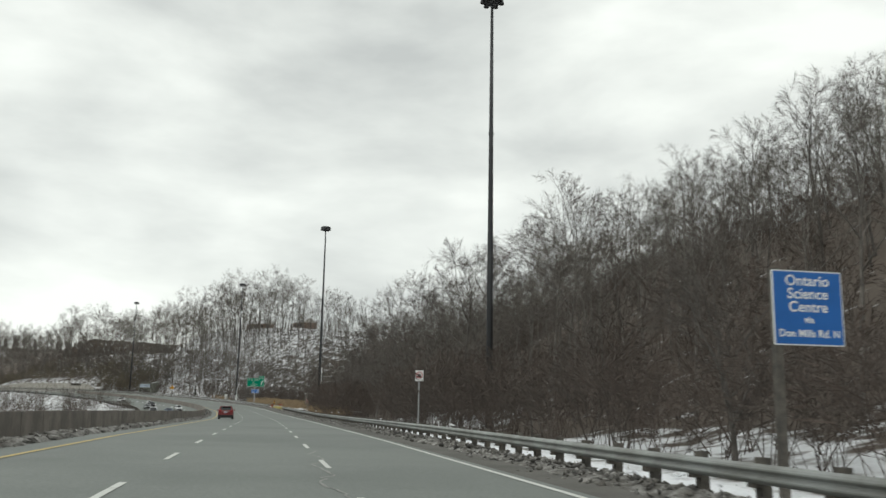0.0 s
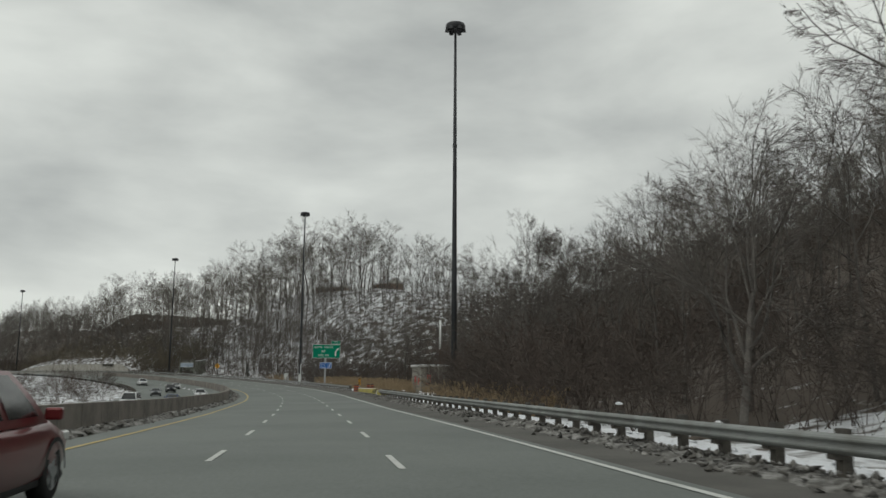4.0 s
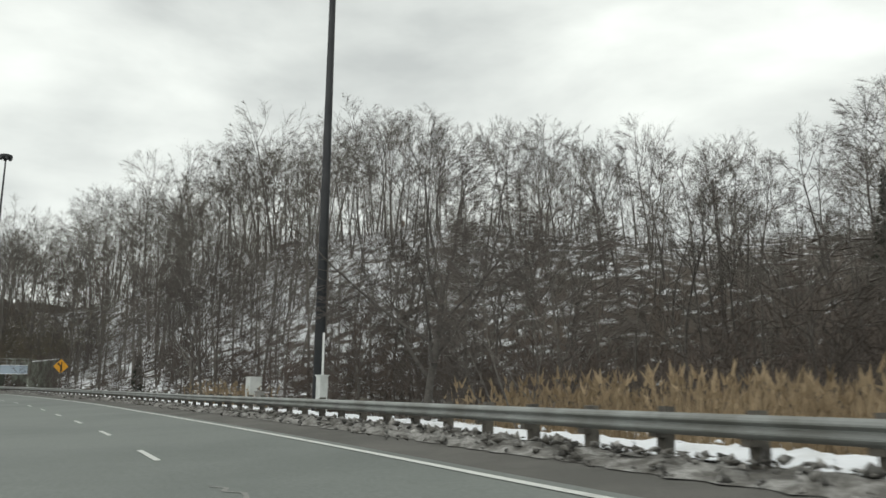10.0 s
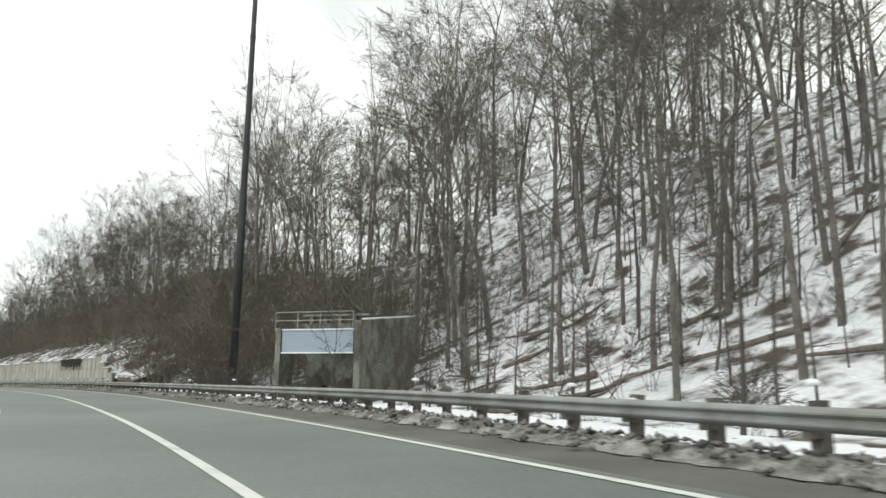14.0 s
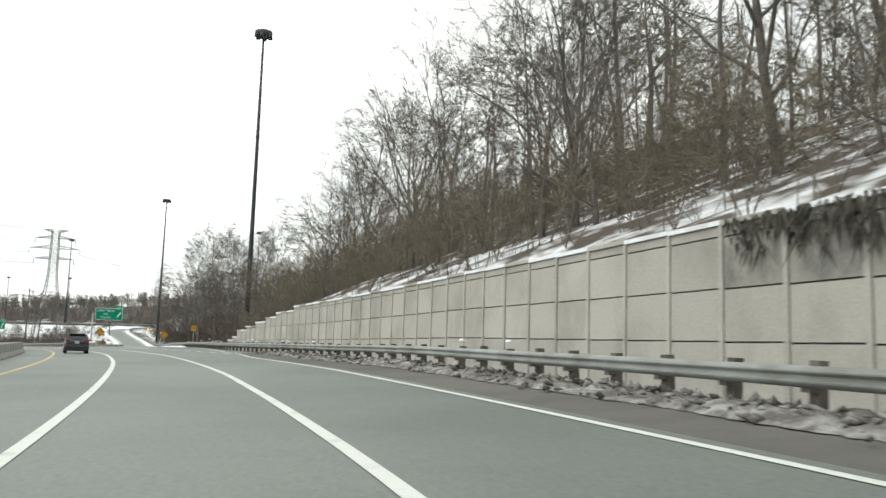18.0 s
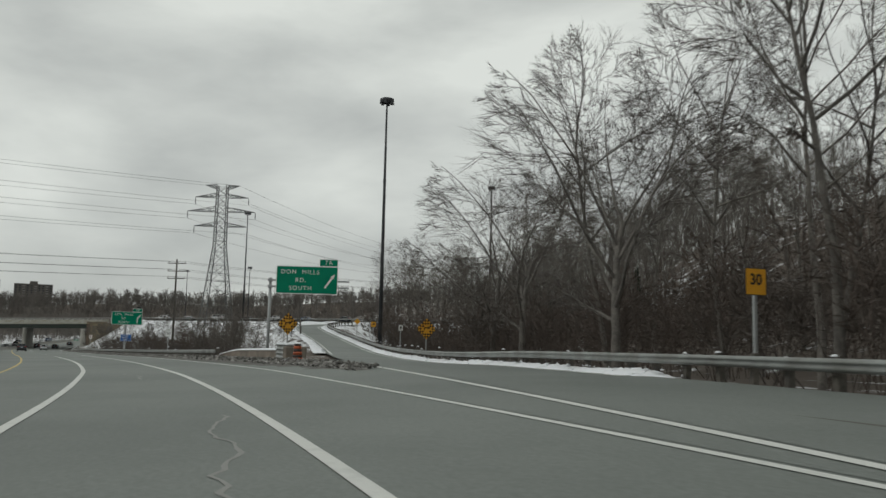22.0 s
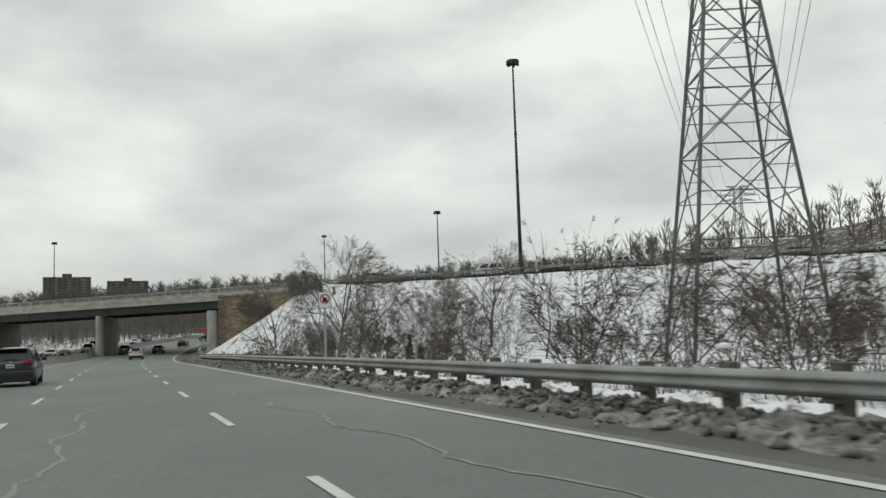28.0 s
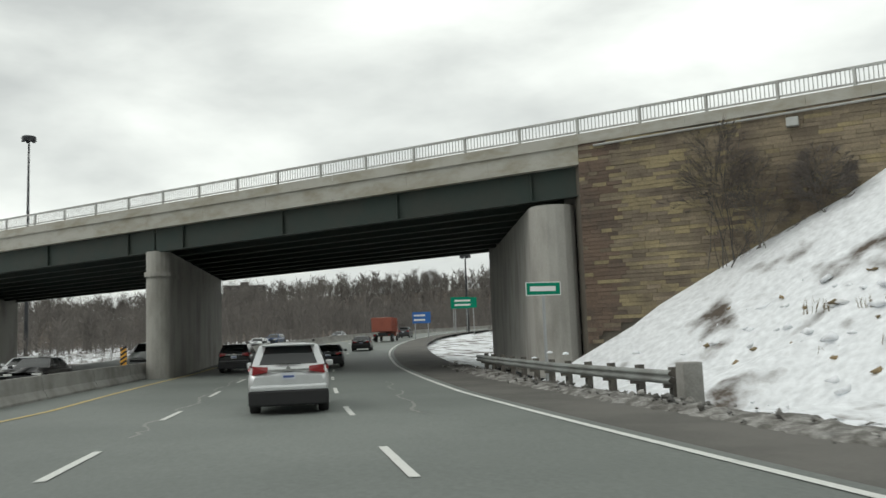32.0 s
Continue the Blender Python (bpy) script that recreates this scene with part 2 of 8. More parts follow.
BLUE = mat("sign_blue", (0.02, 0.13, 0.42), 0.45, other=(0.015, 0.11, 0.36), scale=1, fine=0.04)
WHITE = mat("sign_white", (0.74, 0.75, 0.74), 0.5, fine=0.03)
YELLOW = mat("sign_yellow", (0.74, 0.36, 0.025), 0.5, other=(0.66, 0.31, 0.02), scale=0.6, fine=0.04)
BLACK = mat("black_paint", (0.012, 0.012, 0.012), 0.6, fine=0.1)
ALU = mat("sign_aluminium", (0.34, 0.35, 0.35), 0.5, metal=0.4, fine=0.08)


# ---- mesh building ----
class Build:
    """Gathers vertices and faces for one mesh."""

    def __init__(self):
        self.v, self.f, self.n = [], [], 0

    def add(self, verts, faces):
        verts = [tuple(p) for p in verts]
        self.f += [tuple(i + self.n for i in q) for q in faces]
        self.v += verts
        self.n += len(verts)
        return self

    def box(self, c, size, m=None):
        x, y, z = (q / 2 for q in size)
        vs = [Vector((a * x, b * y, d * z)) for a in (-1, 1) for b in (-1, 1) for d in (-1, 1)]
        m = m or Matrix()
        vs = [m @ (p + Vector(c)) for p in vs]
        return self.add(vs, [(0, 1, 3, 2), (4, 6, 7, 5), (0, 4, 5, 1), (2, 3, 7, 6), (0, 2, 6, 4), (1, 5, 7, 3)])

    def tube(self, pts, radii, n=8, cap=True):
        """A round bar along points."""
        rings, pts = [], [Vector(p) for p in pts]
        for i, p in enumerate(pts):
            d = (pts[min(i + 1, len(pts) - 1)] - pts[max(i - 1, 0)]).normalized()
            a = d.cross(Vector((0, 0, 1)) if abs(d.z) < 0.9 else Vector((1, 0, 0))).normalized()
            b = d.cross(a)
            r = radii[i] if hasattr(radii, "__len__") else radii
            rings.append([p + (a * math.cos(2 * math.pi * k / n) + b * math.sin(2 * math.pi * k / n)) * r for k in range(n)])
        vs = [q for ring in rings for q in ring]
        fs = [(i * n + k, i * n + (k + 1) % n, (i + 1) * n + (k + 1) % n, (i + 1) * n + k) for i in range(len(pts) - 1) for k in range(n)]
        if cap:
            fs += [tuple(range(n))[::-1], tuple(range((len(pts) - 1) * n, len(pts) * n))]
        return self.add(vs, fs)

    def bar(self, p, q, w, up=(0, 0, 1), h=None):
        """A square bar from p to q."""
        p, q = Vector(p), Vector(q)
        d = (q - p).normalized()
        a = d.cross(Vector(up))
        a = a.normalized() if a.length > 1e-4 else Vector((1, 0, 0))
        b = a.cross(d).normalized()
        h = h or w
        vs = [e + a * i * w / 2 + b * j * h / 2 for e in (p, q) for i, j in ((-1, -1), (1, -1), (1, 1), (-1, 1))]
        return self.add(vs, [(3, 2, 1, 0), (4, 5, 6, 7), (0, 1, 5, 4), (1, 2, 6, 5), (2, 3, 7, 6), (3, 0, 4, 7)])

    def prism(self, outline, y0, y1, m=None):
        """An outline in x and z, given thickness along y."""
        m, k = m or Matrix(), len(outline)
        vs = [m @ Vector((x, y, z)) for y in (y0, y1) for x, z in outline]
        fs = [tuple(range(k)), tuple(range(2 * k - 1, k - 1, -1))] + [(i, i + k, (i + 1) % k + k, (i + 1) % k) for i in range(k)]
        return self.add(vs, fs)

    def strip(self, rows, close=False):
        """Quads between rows of points of equal length."""
        k = len(rows[0])
        vs = [p for row in rows for p in row]
        cols = k if close else k - 1
        return self.add(vs, [(i * k + j, i * k + (j + 1) % k, (i + 1) * k + (j + 1) % k, (i + 1) * k + j) for i in range(len(rows) - 1) for j in range(cols)])

    def mesh(self, name, material, smooth=False):
        me = bpy.data.meshes.new(name)
        me.from_pydata(self.v, [], self.f)
        me.materials.append(material)
        if smooth:
            me.polygons.foreach_set("use_smooth", [True] * len(me.polygons))
        me.update()
        return me


def part(name, b, material, parent, label="", smooth=False, bevel=0.0):
    ob = new(name, b.mesh(name, material, smooth))
    if parent:
        ob.parent = parent
    if label:
        ob["label"] = label
    if bevel:
        md = ob.modifiers.new("bevel", "BEVEL")
        md.width, md.segments, md.limit_method, md.angle_limit = bevel, 2, "ANGLE", radians(35)
    return ob


def thing(name, m, label, category, group=""):
    """An empty at a thing's base."""
    ob = new(name)
    ob.matrix_world = m
    return tagged(ob, label, category, group)


def setting(name, b, material, label="", smooth=False):
    return tagged(part(name, b, material, None, smooth=smooth), label=label, kind="structure")


def stuff(name, verts, faces, material, label, category, smooth=False):
    """One uncountable mass, from arrays."""
    me = bpy.data.meshes.new(name)
    verts, faces = np.asarray(verts, np.float32), np.asarray(faces, np.int32)
    k = faces.shape[1]
    me.vertices.add(len(verts))
    me.vertices.foreach_set("co", verts.ravel())
    me.loops.add(faces.size)
    me.loops.foreach_set("vertex_index", faces.ravel())
    me.polygons.add(len(faces))
    me.polygons.foreach_set("loop_start", np.arange(0, faces.size, k, dtype=np.int32))
    if smooth:
        me.polygons.foreach_set("use_smooth", np.ones(len(faces), bool))
    me.materials.append(material)
    me.update(calc_edges=True)
    return tagged(new(name, me), label, category, kind="stuff")


def words(text, size, m, material, parent, name="lettering", align="CENTER", bold=0.0, spacing=1.0):
    """Raised letters, as a mesh."""
    cu = bpy.data.curves.new(name, "FONT")
    cu.body, cu.size, cu.align_x, cu.align_y, cu.extrude, cu.offset, cu.space_character = text, size, align, "CENTER", 0.004, bold, spacing
    ob = bpy.data.objects.new(name, cu)
    me = bpy.data.meshes.new_from_object(ob)
    bpy.data.objects.remove(ob)
    me.materials.clear()
    me.materials.append(material)
    ob = new(name, me)
    ob.parent, ob.matrix_local = parent, m
    return ob


# ---- the road's line ----
G = np.arange(-80.0, 1300.0, 1.0)
_K, _L = np.array(LINE), np.array(LEVEL)
_GH = np.radians(np.interp(G, _K[:, 0], _K[:, 1]))
_mid = (_GH[1:] + _GH[:-1]) / 2
GX, GY = np.r_[0, np.cumsum(-np.sin(_mid))], np.r_[0, np.cumsum(np.cos(_mid))]
GX, GY = GX + START[0] - np.interp(0, G, GX), GY + START[1] - np.interp(0, G, GY)
GZ, GB = np.interp(G, _L[:, 0], _L[:, 1]), np.interp(G, _L[:, 0], _L[:, 2]) / 100


def smooth01(x):
    x = np.clip(x, 0, 1)
    return x * x * (3 - 2 * x)


def heading(s):
    return float(np.interp(s, G, _GH))


def road_z(s, u):
    drop = np.interp(s, (-80, 60, 330, 470), (1.0, 1.3, 1.0, 0)) * smooth01((-np.asarray(u, float) - 8.2) / 1.2)
    return -drop + np.interp(s, G, GZ) + np.interp(s, G, GB) * np.clip(u, -9, 12) + np.interp(s, *TILT) * np.clip(u - 1.8, 0, 9)


def at(s, u, z=0.0):
    """A place s metres along the road, u to the right of the middle of the second lane, z above the road's plane."""
    a = np.interp(s, G, _GH)
    return Vector((np.interp(s, G, GX) + u * np.cos(a), np.interp(s, G, GY) + u * np.sin(a), road_z(s, u) + z))


def stand(s, u, z=0.0, turn=0.0):
    """A pose on the road whose y points along it."""
    p = at(s, u, z)
    return pose(p.x, p.y, p.z, 0, 0, math.degrees(heading(s)) + turn)


def road_uv(x, y):
    """The nearest s and u for arrays of places."""
    x, y = np.ravel(x), np.ravel(y)
    s, u = np.empty(len(x)), np.empty(len(x))
    gx, gy, gh, g = GX[::2], GY[::2], _GH[::2], G[::2]
    for i in range(0, len(x), 4000):
        k = slice(i, i + 4000)
        j = ((x[k, None] - gx) ** 2 + (y[k, None] - gy) ** 2).argmin(1)
        dx, dy = x[k] - gx[j], y[k] - gy[j]
        s[k] = g[j] + -np.sin(gh[j]) * dx + np.cos(gh[j]) * dy
        u[k] = np.cos(gh[j]) * dx + np.sin(gh[j]) * dy
    return s, u


def edge(s):
    """The right edge line."""
    return np.interp(s, EDGE[0], EDGE[1])

# ---- trees ----
def ribbon(V, F, p, d, length, width, rng):
    """One thin tapering twig."""
    a = np.cross(d, rng.normal(size=3))
    a /= np.linalg.norm(a) + 1e-9
    i = len(V)
    V += [p + a * width / 2, p - a * width / 2, p + d * length]
    F.append((i, i + 1, i + 2))


def pipe(V, F, pts, radii, n):
    """A tapering limb along points, in triangles."""
    i0 = len(V)
    for i, p in enumerate(pts):
        d = pts[min(i + 1, len(pts) - 1)] - pts[max(i - 1, 0)]
        d = d / (np.linalg.norm(d) + 1e-9)
        a = np.cross(d, (0, 0, 1.0) if abs(d[2]) < 0.9 else (1.0, 0, 0))
        a /= np.linalg.norm(a)
        b = np.cross(d, a)
        V += [p + (a * math.cos(2 * math.pi * k / n) + b * math.sin(2 * math.pi * k / n)) * radii[i] for k in range(n)]
    for i in range(len(pts) - 1):
        for k in range(n):
            q, r = i0 + i * n + k, i0 + i * n + (k + 1) % n
            F.append((q, r, r + n))
            F.append((q, r + n, q + n))


# where the limbs begin, the trunk's top, limbs, their tilt, the crown's middle, half width and half height, the trunk's radius
HABIT = {"tall": (0.38, 0.76, 10, (20, 62), 0.74, 0.28, 0.36, 0.0085), "wide": (0.16, 0.5, 9, (16, 64), 0.62, 0.44, 0.47, 0.0145),
         "many": (0.0, 0.1, 9, (4, 42), 0.56, 0.4, 0.5, 0.0085), "shrub": (0.0, 0.06, 12, (8, 60), 0.52, 0.5, 0.48, 0.007)}


def grow(rng, height, style="tall", rich=True, dense=14, twig=0.07):
    """A bare tree: trunk and limbs, and its twigs, as two meshes in arrays. Limbs, branches and twigs fork outwards up to a rounded crown."""
    Vt, Ft, Vc, Fc = [], [], [], []
    fork, top, limbs, lean, mid, half, tall, r0 = HABIT[style]
    limbs -= 0 if rich else 3
    r0 *= height
    centre = np.array((rng.normal() * 0.03, rng.normal() * 0.03, mid)) * height
    size = np.array((half * rng.uniform(0.85, 1.2), half * rng.uniform(0.85, 1.2), tall)) * height

    def reach(p, d):
        """How far it is from p along d to the crown's outline."""
        q, e = (p - centre) / size, d / size
        a, b, c = e @ e, q @ e, q @ q - 1
        k = b * b - a * c
        return max((math.sqrt(k) - b) / a, 0.04 * height) if k > 0 else 0.08 * height

    def line(p, d, length, segs, wander, lift):
        pts, d = [p], np.array(d, float)
        for _ in range(segs):
            d = d + rng.normal(size=3) * wander
            d[2] += lift
            d /= np.linalg.norm(d)
            pts.append(pts[-1] + d * length / segs)
        return pts

    def on(pts, t):
        x = t * (len(pts) - 1)
        i = min(int(x), len(pts) - 2)
        d = pts[i + 1] - pts[i]
        return pts[i] + d * (x - i), d / np.linalg.norm(d)

    def away(d, angle, p):
        """Turned off d, rather outwards from the crown's axis than inwards."""
        out = np.array((p[0] - centre[0], p[1] - centre[1], 0.0)) / height
        a = np.cross(d, rng.normal(size=3) + np.cross(out * 5, d))
        a /= np.linalg.norm(a) + 1e-9
        q = d * math.cos(angle) + a * math.sin(angle)
        return q / np.linalg.norm(q)

    def sprig(p, d, length, width):
        """A twig with one bend."""
        d2 = d + rng.normal(size=3) * 0.28 + np.array((0, 0, 0.12))
        d2 /= np.linalg.norm(d2)
        a = np.cross(d, rng.normal(size=3))
        a /= np.linalg.norm(a) + 1e-9
        q, i = p + d * length * 0.5, len(Vc)
        Vc.extend([p + a * width / 2, p - a * width / 2, q + a * width * 0.35, q - a * width * 0.35, q + d2 * length * 0.5])
        Fc.extend([(i, i + 1, i + 2), (i + 1, i + 3, i + 2), (i + 2, i + 3, i + 4)])
        return q, d2

    trunk = line(np.zeros(3), (rng.normal() * 0.05, rng.normal() * 0.05, 1), height * top, 7 if rich else 4, 0.06, 0.05)
    if style in ("tall", "wide"):
        pipe(Vt, Ft, [trunk[0] - np.array((0, 0, 0.5))] + trunk, [r0 * 1.35] + list(np.linspace(r0 * 1.1, r0 * 0.2 if style == "tall" else r0 * 0.6, len(trunk))), 7 if rich else 4)
    for k in range(limbs):
        t = min(1.0, fork / top + (1 - fork / top) * (k + 0.9 * rng.random()) / (limbs - 1.0))
        p = on(trunk, t)[0]
        if style in ("many", "shrub"):
            p = p * 0 + np.array((rng.normal() * 0.05, rng.normal() * 0.05, 0)) * height
        turn = 2.4 * k + rng.random()
        rise = (t - fork / top) / (1 - fork / top + 1e-9)
        tilt = math.radians(lean[1] + (lean[0] - lean[1]) * rise + rng.normal() * 7)
        d = np.array((math.cos(turn) * math.sin(tilt), math.sin(turn) * math.sin(tilt), math.cos(tilt)))
        far = reach(p, d) * rng.uniform(0.82, 1.0)
        rl = r0 * {"tall": 0.42, "wide": 0.5, "many": 0.55, "shrub": 0.5}[style] * (1.1 - 0.45 * rise)
        limb = line(p, d, far, 6 if rich else 4, 0.13, 0.05)
        pipe(Vt, Ft, limb, np.linspace(rl, rl * 0.18, len(limb)), 5 if rich else 3)
        n2 = 8 if rich else 6
        for j in range(n2):
            q, dl = on(limb, 0.28 + 0.7 * (j + rng.random()) / n2)
            db = away(dl, rng.uniform(0.45, 1.0), q)
            l2 = min(reach(q, db) * rng.uniform(0.75, 1.0), far * 0.46)
            sub = line(q, db, l2, 3 if rich else 2, 0.16, 0.03)
            r2 = max(rl * 0.3 * (1.1 - 0.5 * j / n2), 0.012)
            if rich:
                pipe(Vt, Ft, sub, np.linspace(r2, r2 * 0.35, len(sub)), 3)
            else:
                ribbon(Vc, Fc, sub[0], sub[-1] - sub[0], 1.0, min(r2 * 2.2, twig * 1.7), rng)
            n3 = 9 if rich else dense
            for i in range(n3):
                q2, ds = on(sub, 0.2 + 0.78 * (i + rng.random()) / n3)
                d3 = away(ds, rng.uniform(0.3, 1.05), q2)
                l3 = min(max(reach(q2, d3) * rng.uniform(0.7, 1.05), l2 * 0.24), l2 * 0.66)
                if rich:
                    q3, d4 = sprig(q2, d3, l3, max(r2 * 0.5, 0.022))
                    for _ in range(5):
                        ribbon(Vc, Fc, q2 + (q3 - q2) * rng.uniform(0.4, 1.0), away(d4, rng.uniform(0.25, 0.7), q3), l3 * rng.uniform(0.35, 0.7), 0.022, rng)
                else:
                    ribbon(Vc, Fc, q2, d3, l3, twig, rng)
    return np.array(Vt), np.array(Ft), np.array(Vc), np.array(Fc)


def arrays_mesh(name, v, f, material, smooth=False):
    me = bpy.data.meshes.new(name)
    me.from_pydata(v.tolist(), [], f.tolist())
    me.materials.append(material)
    if smooth:
        me.polygons.foreach_set("use_smooth", [True] * len(me.polygons))
    me.update()
    return me


TREES = {}
for _style, _heights in (("tall", (17, 19, 15, 21, 13, 18)), ("wide", (11, 13, 9, 15)), ("many", (6, 8, 7)), ("shrub", (3.2, 2.6))):
    TREES[_style] = []
    for _i, _h in enumerate(_heights):
        _v, _f, _c, _e = grow(np.random.default_rng(31 * _i + len(_style)), _h, _style)
        TREES[_style].append((_h, arrays_mesh("trunk", _v, _f, BARK, True), arrays_mesh("crown", _c, _e, TWIG)))
TREE_LABELS = {"tall": ("tall bare deciduous tree with dense grey-brown twigs", "tree"), "wide": ("spreading bare tree with dark forked limbs", "tree"),
               "many": ("bare many-stemmed thicket tree in snow", "tree"), "shrub": ("leafless brown shrub on the snowy bank", "shrub")}


def tree(style, which, x, y, z, turn, size=1.0, group="bare trees beside the road", label=""):
    h, trunk, crown = TREES[style][which % len(TREES[style])]
    ob = new("shrub" if style == "shrub" else "tree")
    ob.matrix_world = pose(x, y, z, 0, 0, turn) @ Matrix.Scale(size, 4)
    tagged(ob, label or TREE_LABELS[style][0], TREE_LABELS[style][1], group)
    for name, me in (("trunk", trunk), ("crown", crown)):
        p = new(name, me)
        p.parent = ob
    return ob


def mass(name, protos, places, material, label, category, seed=5, bark=None):
    """Many plants joined: places are rows of x, y, z, size. bark: a second material for trunks and limbs, the first faces of each plant."""
    rng, V, F, K, n = np.random.default_rng(seed), [], [], [], 0
    for x, y, z, size in places:
        v, f, k = protos[rng.integers(len(protos))]
        a = rng.uniform(0, 6.283)
        m = np.array([[math.cos(a), -math.sin(a), 0], [math.sin(a), math.cos(a), 0], [0, 0, 1]]) * size
        V.append(v @ m.T + (x, y, z))
        F.append(f + n)
        K.append(np.arange(len(f)) < k)
        n += len(v)
    ob = stuff(name, np.concatenate(V), np.concatenate(F), material, label, category)
    if bark:
        ob.data.materials.append(bark)
        ob.data.polygons.foreach_set("material_index", np.concatenate(K).astype(np.int32))
    return ob


# ---- the lie of the land ----
BRIDGE = Vector((BRIDGE_AT[0], BRIDGE_AT[1]))
ALONG = Vector(BRIDGE_WAY).normalized()
ACROSS = Vector((-ALONG.y, ALONG.x))


def upper_z(a):
    """The height of the upper road, a metres from the bridge's near corner, uphill positive."""
    return np.interp(a, UPPER[0], UPPER[1])


_HILL = np.array(HILL)
RIDGE_FROM = (-294, 550)


def land(x, y):
    """The ground's height at arrays of places."""
    shape = np.shape(x)
    x, y = np.ravel(x).astype(float), np.ravel(y).astype(float)
    s, u = road_uv(x, y)
    base = road_z(s, u)
    u0, u1, crest = (np.interp(s, _HILL[:, 0], _HILL[:, k]) for k in (1, 2, 3))
    e = edge(s)
    z = base - 0.22 - 0.45 * smooth01((u - e - 2.6) / 4)
    wall = np.interp(s, WALL[0], WALL[1])
    held = (u > WALL_U + 4.2) & (wall > 0.05)
    low = (u <= WALL_U + 4.2) & (wall > 0.05)
    ramped = smooth01((u - u0) / (u1 - u0)) * crest
    z = np.where(u > e + 1, z + np.where(held, np.maximum(wall - 0.35 + np.minimum(u - WALL_U, 40) * 0.45, 0), np.where(low, 0, ramped)), z)
    z = np.where((u < e + 3.2) & (u > -24), z - 0.3, z)
    z += np.where(u > u1, (u - u1).clip(0, 200) * 0.01, 0)
    z -= 19 * np.exp(-((x - 8) ** 2 + (y - 358) ** 2) / 50**2) * smooth01((u - 18) / 25)
    left = -u - 24
    z = np.where(left > 0, base - 0.3 - 1.3 * smooth01(left / 12) + 22 * smooth01((left - 210) / 260), z)
    bumps = np.sin(x * 0.21 + 1.3 * np.sin(y * 0.13)) * np.cos(y * 0.17 + x * 0.05) * 0.35 + np.sin(x * 0.9) * np.cos(y * 0.8) * 0.07
    z += bumps * np.clip((np.maximum(u - e - 4, -u - 26)) / 8, 0, 1)
    # the bank that carries the upper road
    a = (x - BRIDGE.x) * ALONG.x + (y - BRIDGE.y) * ALONG.y
    b = (x - BRIDGE.x) * ACROSS.x + (y - BRIDGE.y) * ACROSS.y
    z += 24 * smooth01((b - 60) / 170) * smooth01((u - 45) / 90) * smooth01((s - 760) / 80)
    # the wooded ridge on the horizon
    away = np.hypot(x - RIDGE_FROM[0], y - RIDGE_FROM[1])
    rise = smooth01((away - 590) / 150) * np.maximum(smooth01((np.abs(u) - 40) / 60), smooth01((s - 1290) / 60)) * smooth01((y - 500) / 200) * smooth01((-330 - x) / 150)
    z += np.maximum(np.interp(x, (-1050, -900, -820, -600), (20, 27, 36, 36)) + 4 * np.sin(x * 0.013) + 3 * np.sin(y * 0.023) - z, 0) * rise
    top = upper_z(a)
    foot = np.interp(a, (0, 2, 4, 6.5, 9, 11, 13.5, WING), (0.12, 0.25, 0.34, 0.45, 0.61, 0.73, 0.84, 1.0))
    lift = base + 0.2 + (top - base - 0.2) * foot
    held_b = np.where((a > -1) & (a < WING + 3), 4.5, 0)
    near = np.where(b < held_b, lift + np.minimum(b, 0) / 1.75, np.where(b < 30, top - 0.25, top - 0.25 - (b - 30) / 2))
    bank = np.where(a > 0.3, near, -99)
    far_side = np.where(a < -SPAN - 5 - 0.686 * np.maximum(b, 0), np.where(b < np.where(a > -SPAN - 18, 4.5, 0), np.where(a > -SPAN - 18, -99, top + b / 1.75), np.where(b < 18, top - 0.25, -99)), -99)
    ok = (s > 600) & (a < 420)
    z = np.where(ok, np.maximum(z, np.where((u > e + 5.0), bank, -99)), z)
    z = np.where(ok & (u < -24), np.maximum(z, far_side), z)
    # the bank under the exit ramp
    if RAMP_PTS is not None:
        d2 = np.full(len(x), 1e9)
        rz = np.zeros(len(x))
        for px, py, pz in RAMP_PTS:
            q = (x - px) ** 2 + (y - py) ** 2
            rz = np.where(q < d2, pz, rz)
            d2 = np.minimum(q, d2)
        d = np.sqrt(d2)
        inner = u < np.interp(s, _rs[:15, 0], _rs[:15, 1])
        t = smooth01((d - np.where(inner, 4.6, 6.5)) / np.where(inner, 5.5, 12))
        z = np.where((d < 18.5) & (u > np.where(s > 620, 10.5, e + 3.6)), (rz - 0.25) * (1 - t) + np.maximum(z, -50) * t, z)
    return z.reshape(shape)


def ground_at(x, y):
    return float(land(np.array([x]), np.array([y]))[0])


# the exit ramp's middle line
RAMP_PTS = None
_rs = np.array(RAMP)
_t = np.linspace(0, 1, 90)


def _spline(col):
    """A smooth curve through a column of knots."""
    p = np.r_[2 * col[0] - col[1], col, 2 * col[-1] - col[-2]]
    x = _t * (len(col) - 1)
    i = np.minimum(x.astype(int), len(col) - 2)
    f = x - i
    a, b, c, d = p[i], p[i + 1], p[i + 2], p[i + 3]
    return 0.5 * (2 * b + (c - a) * f + (2 * a - 5 * b + 4 * c - d) * f**2 + (3 * b - a - 3 * c + d) * f**3)


RAMP_LINE = [at(s, u, z) for s, u, z in zip(_spline(_rs[:, 0]), _spline(_rs[:, 1]), _spline(_rs[:, 2]))]
_RS = _spline(_rs[:, 0])


def ramp_index(s):
    """The first place of the ramp's line that is s metres along the road."""
    return int(np.argmax(_RS >= s))


RAMP_PTS = [tuple(p) for p in RAMP_LINE[ramp_index(576):]]


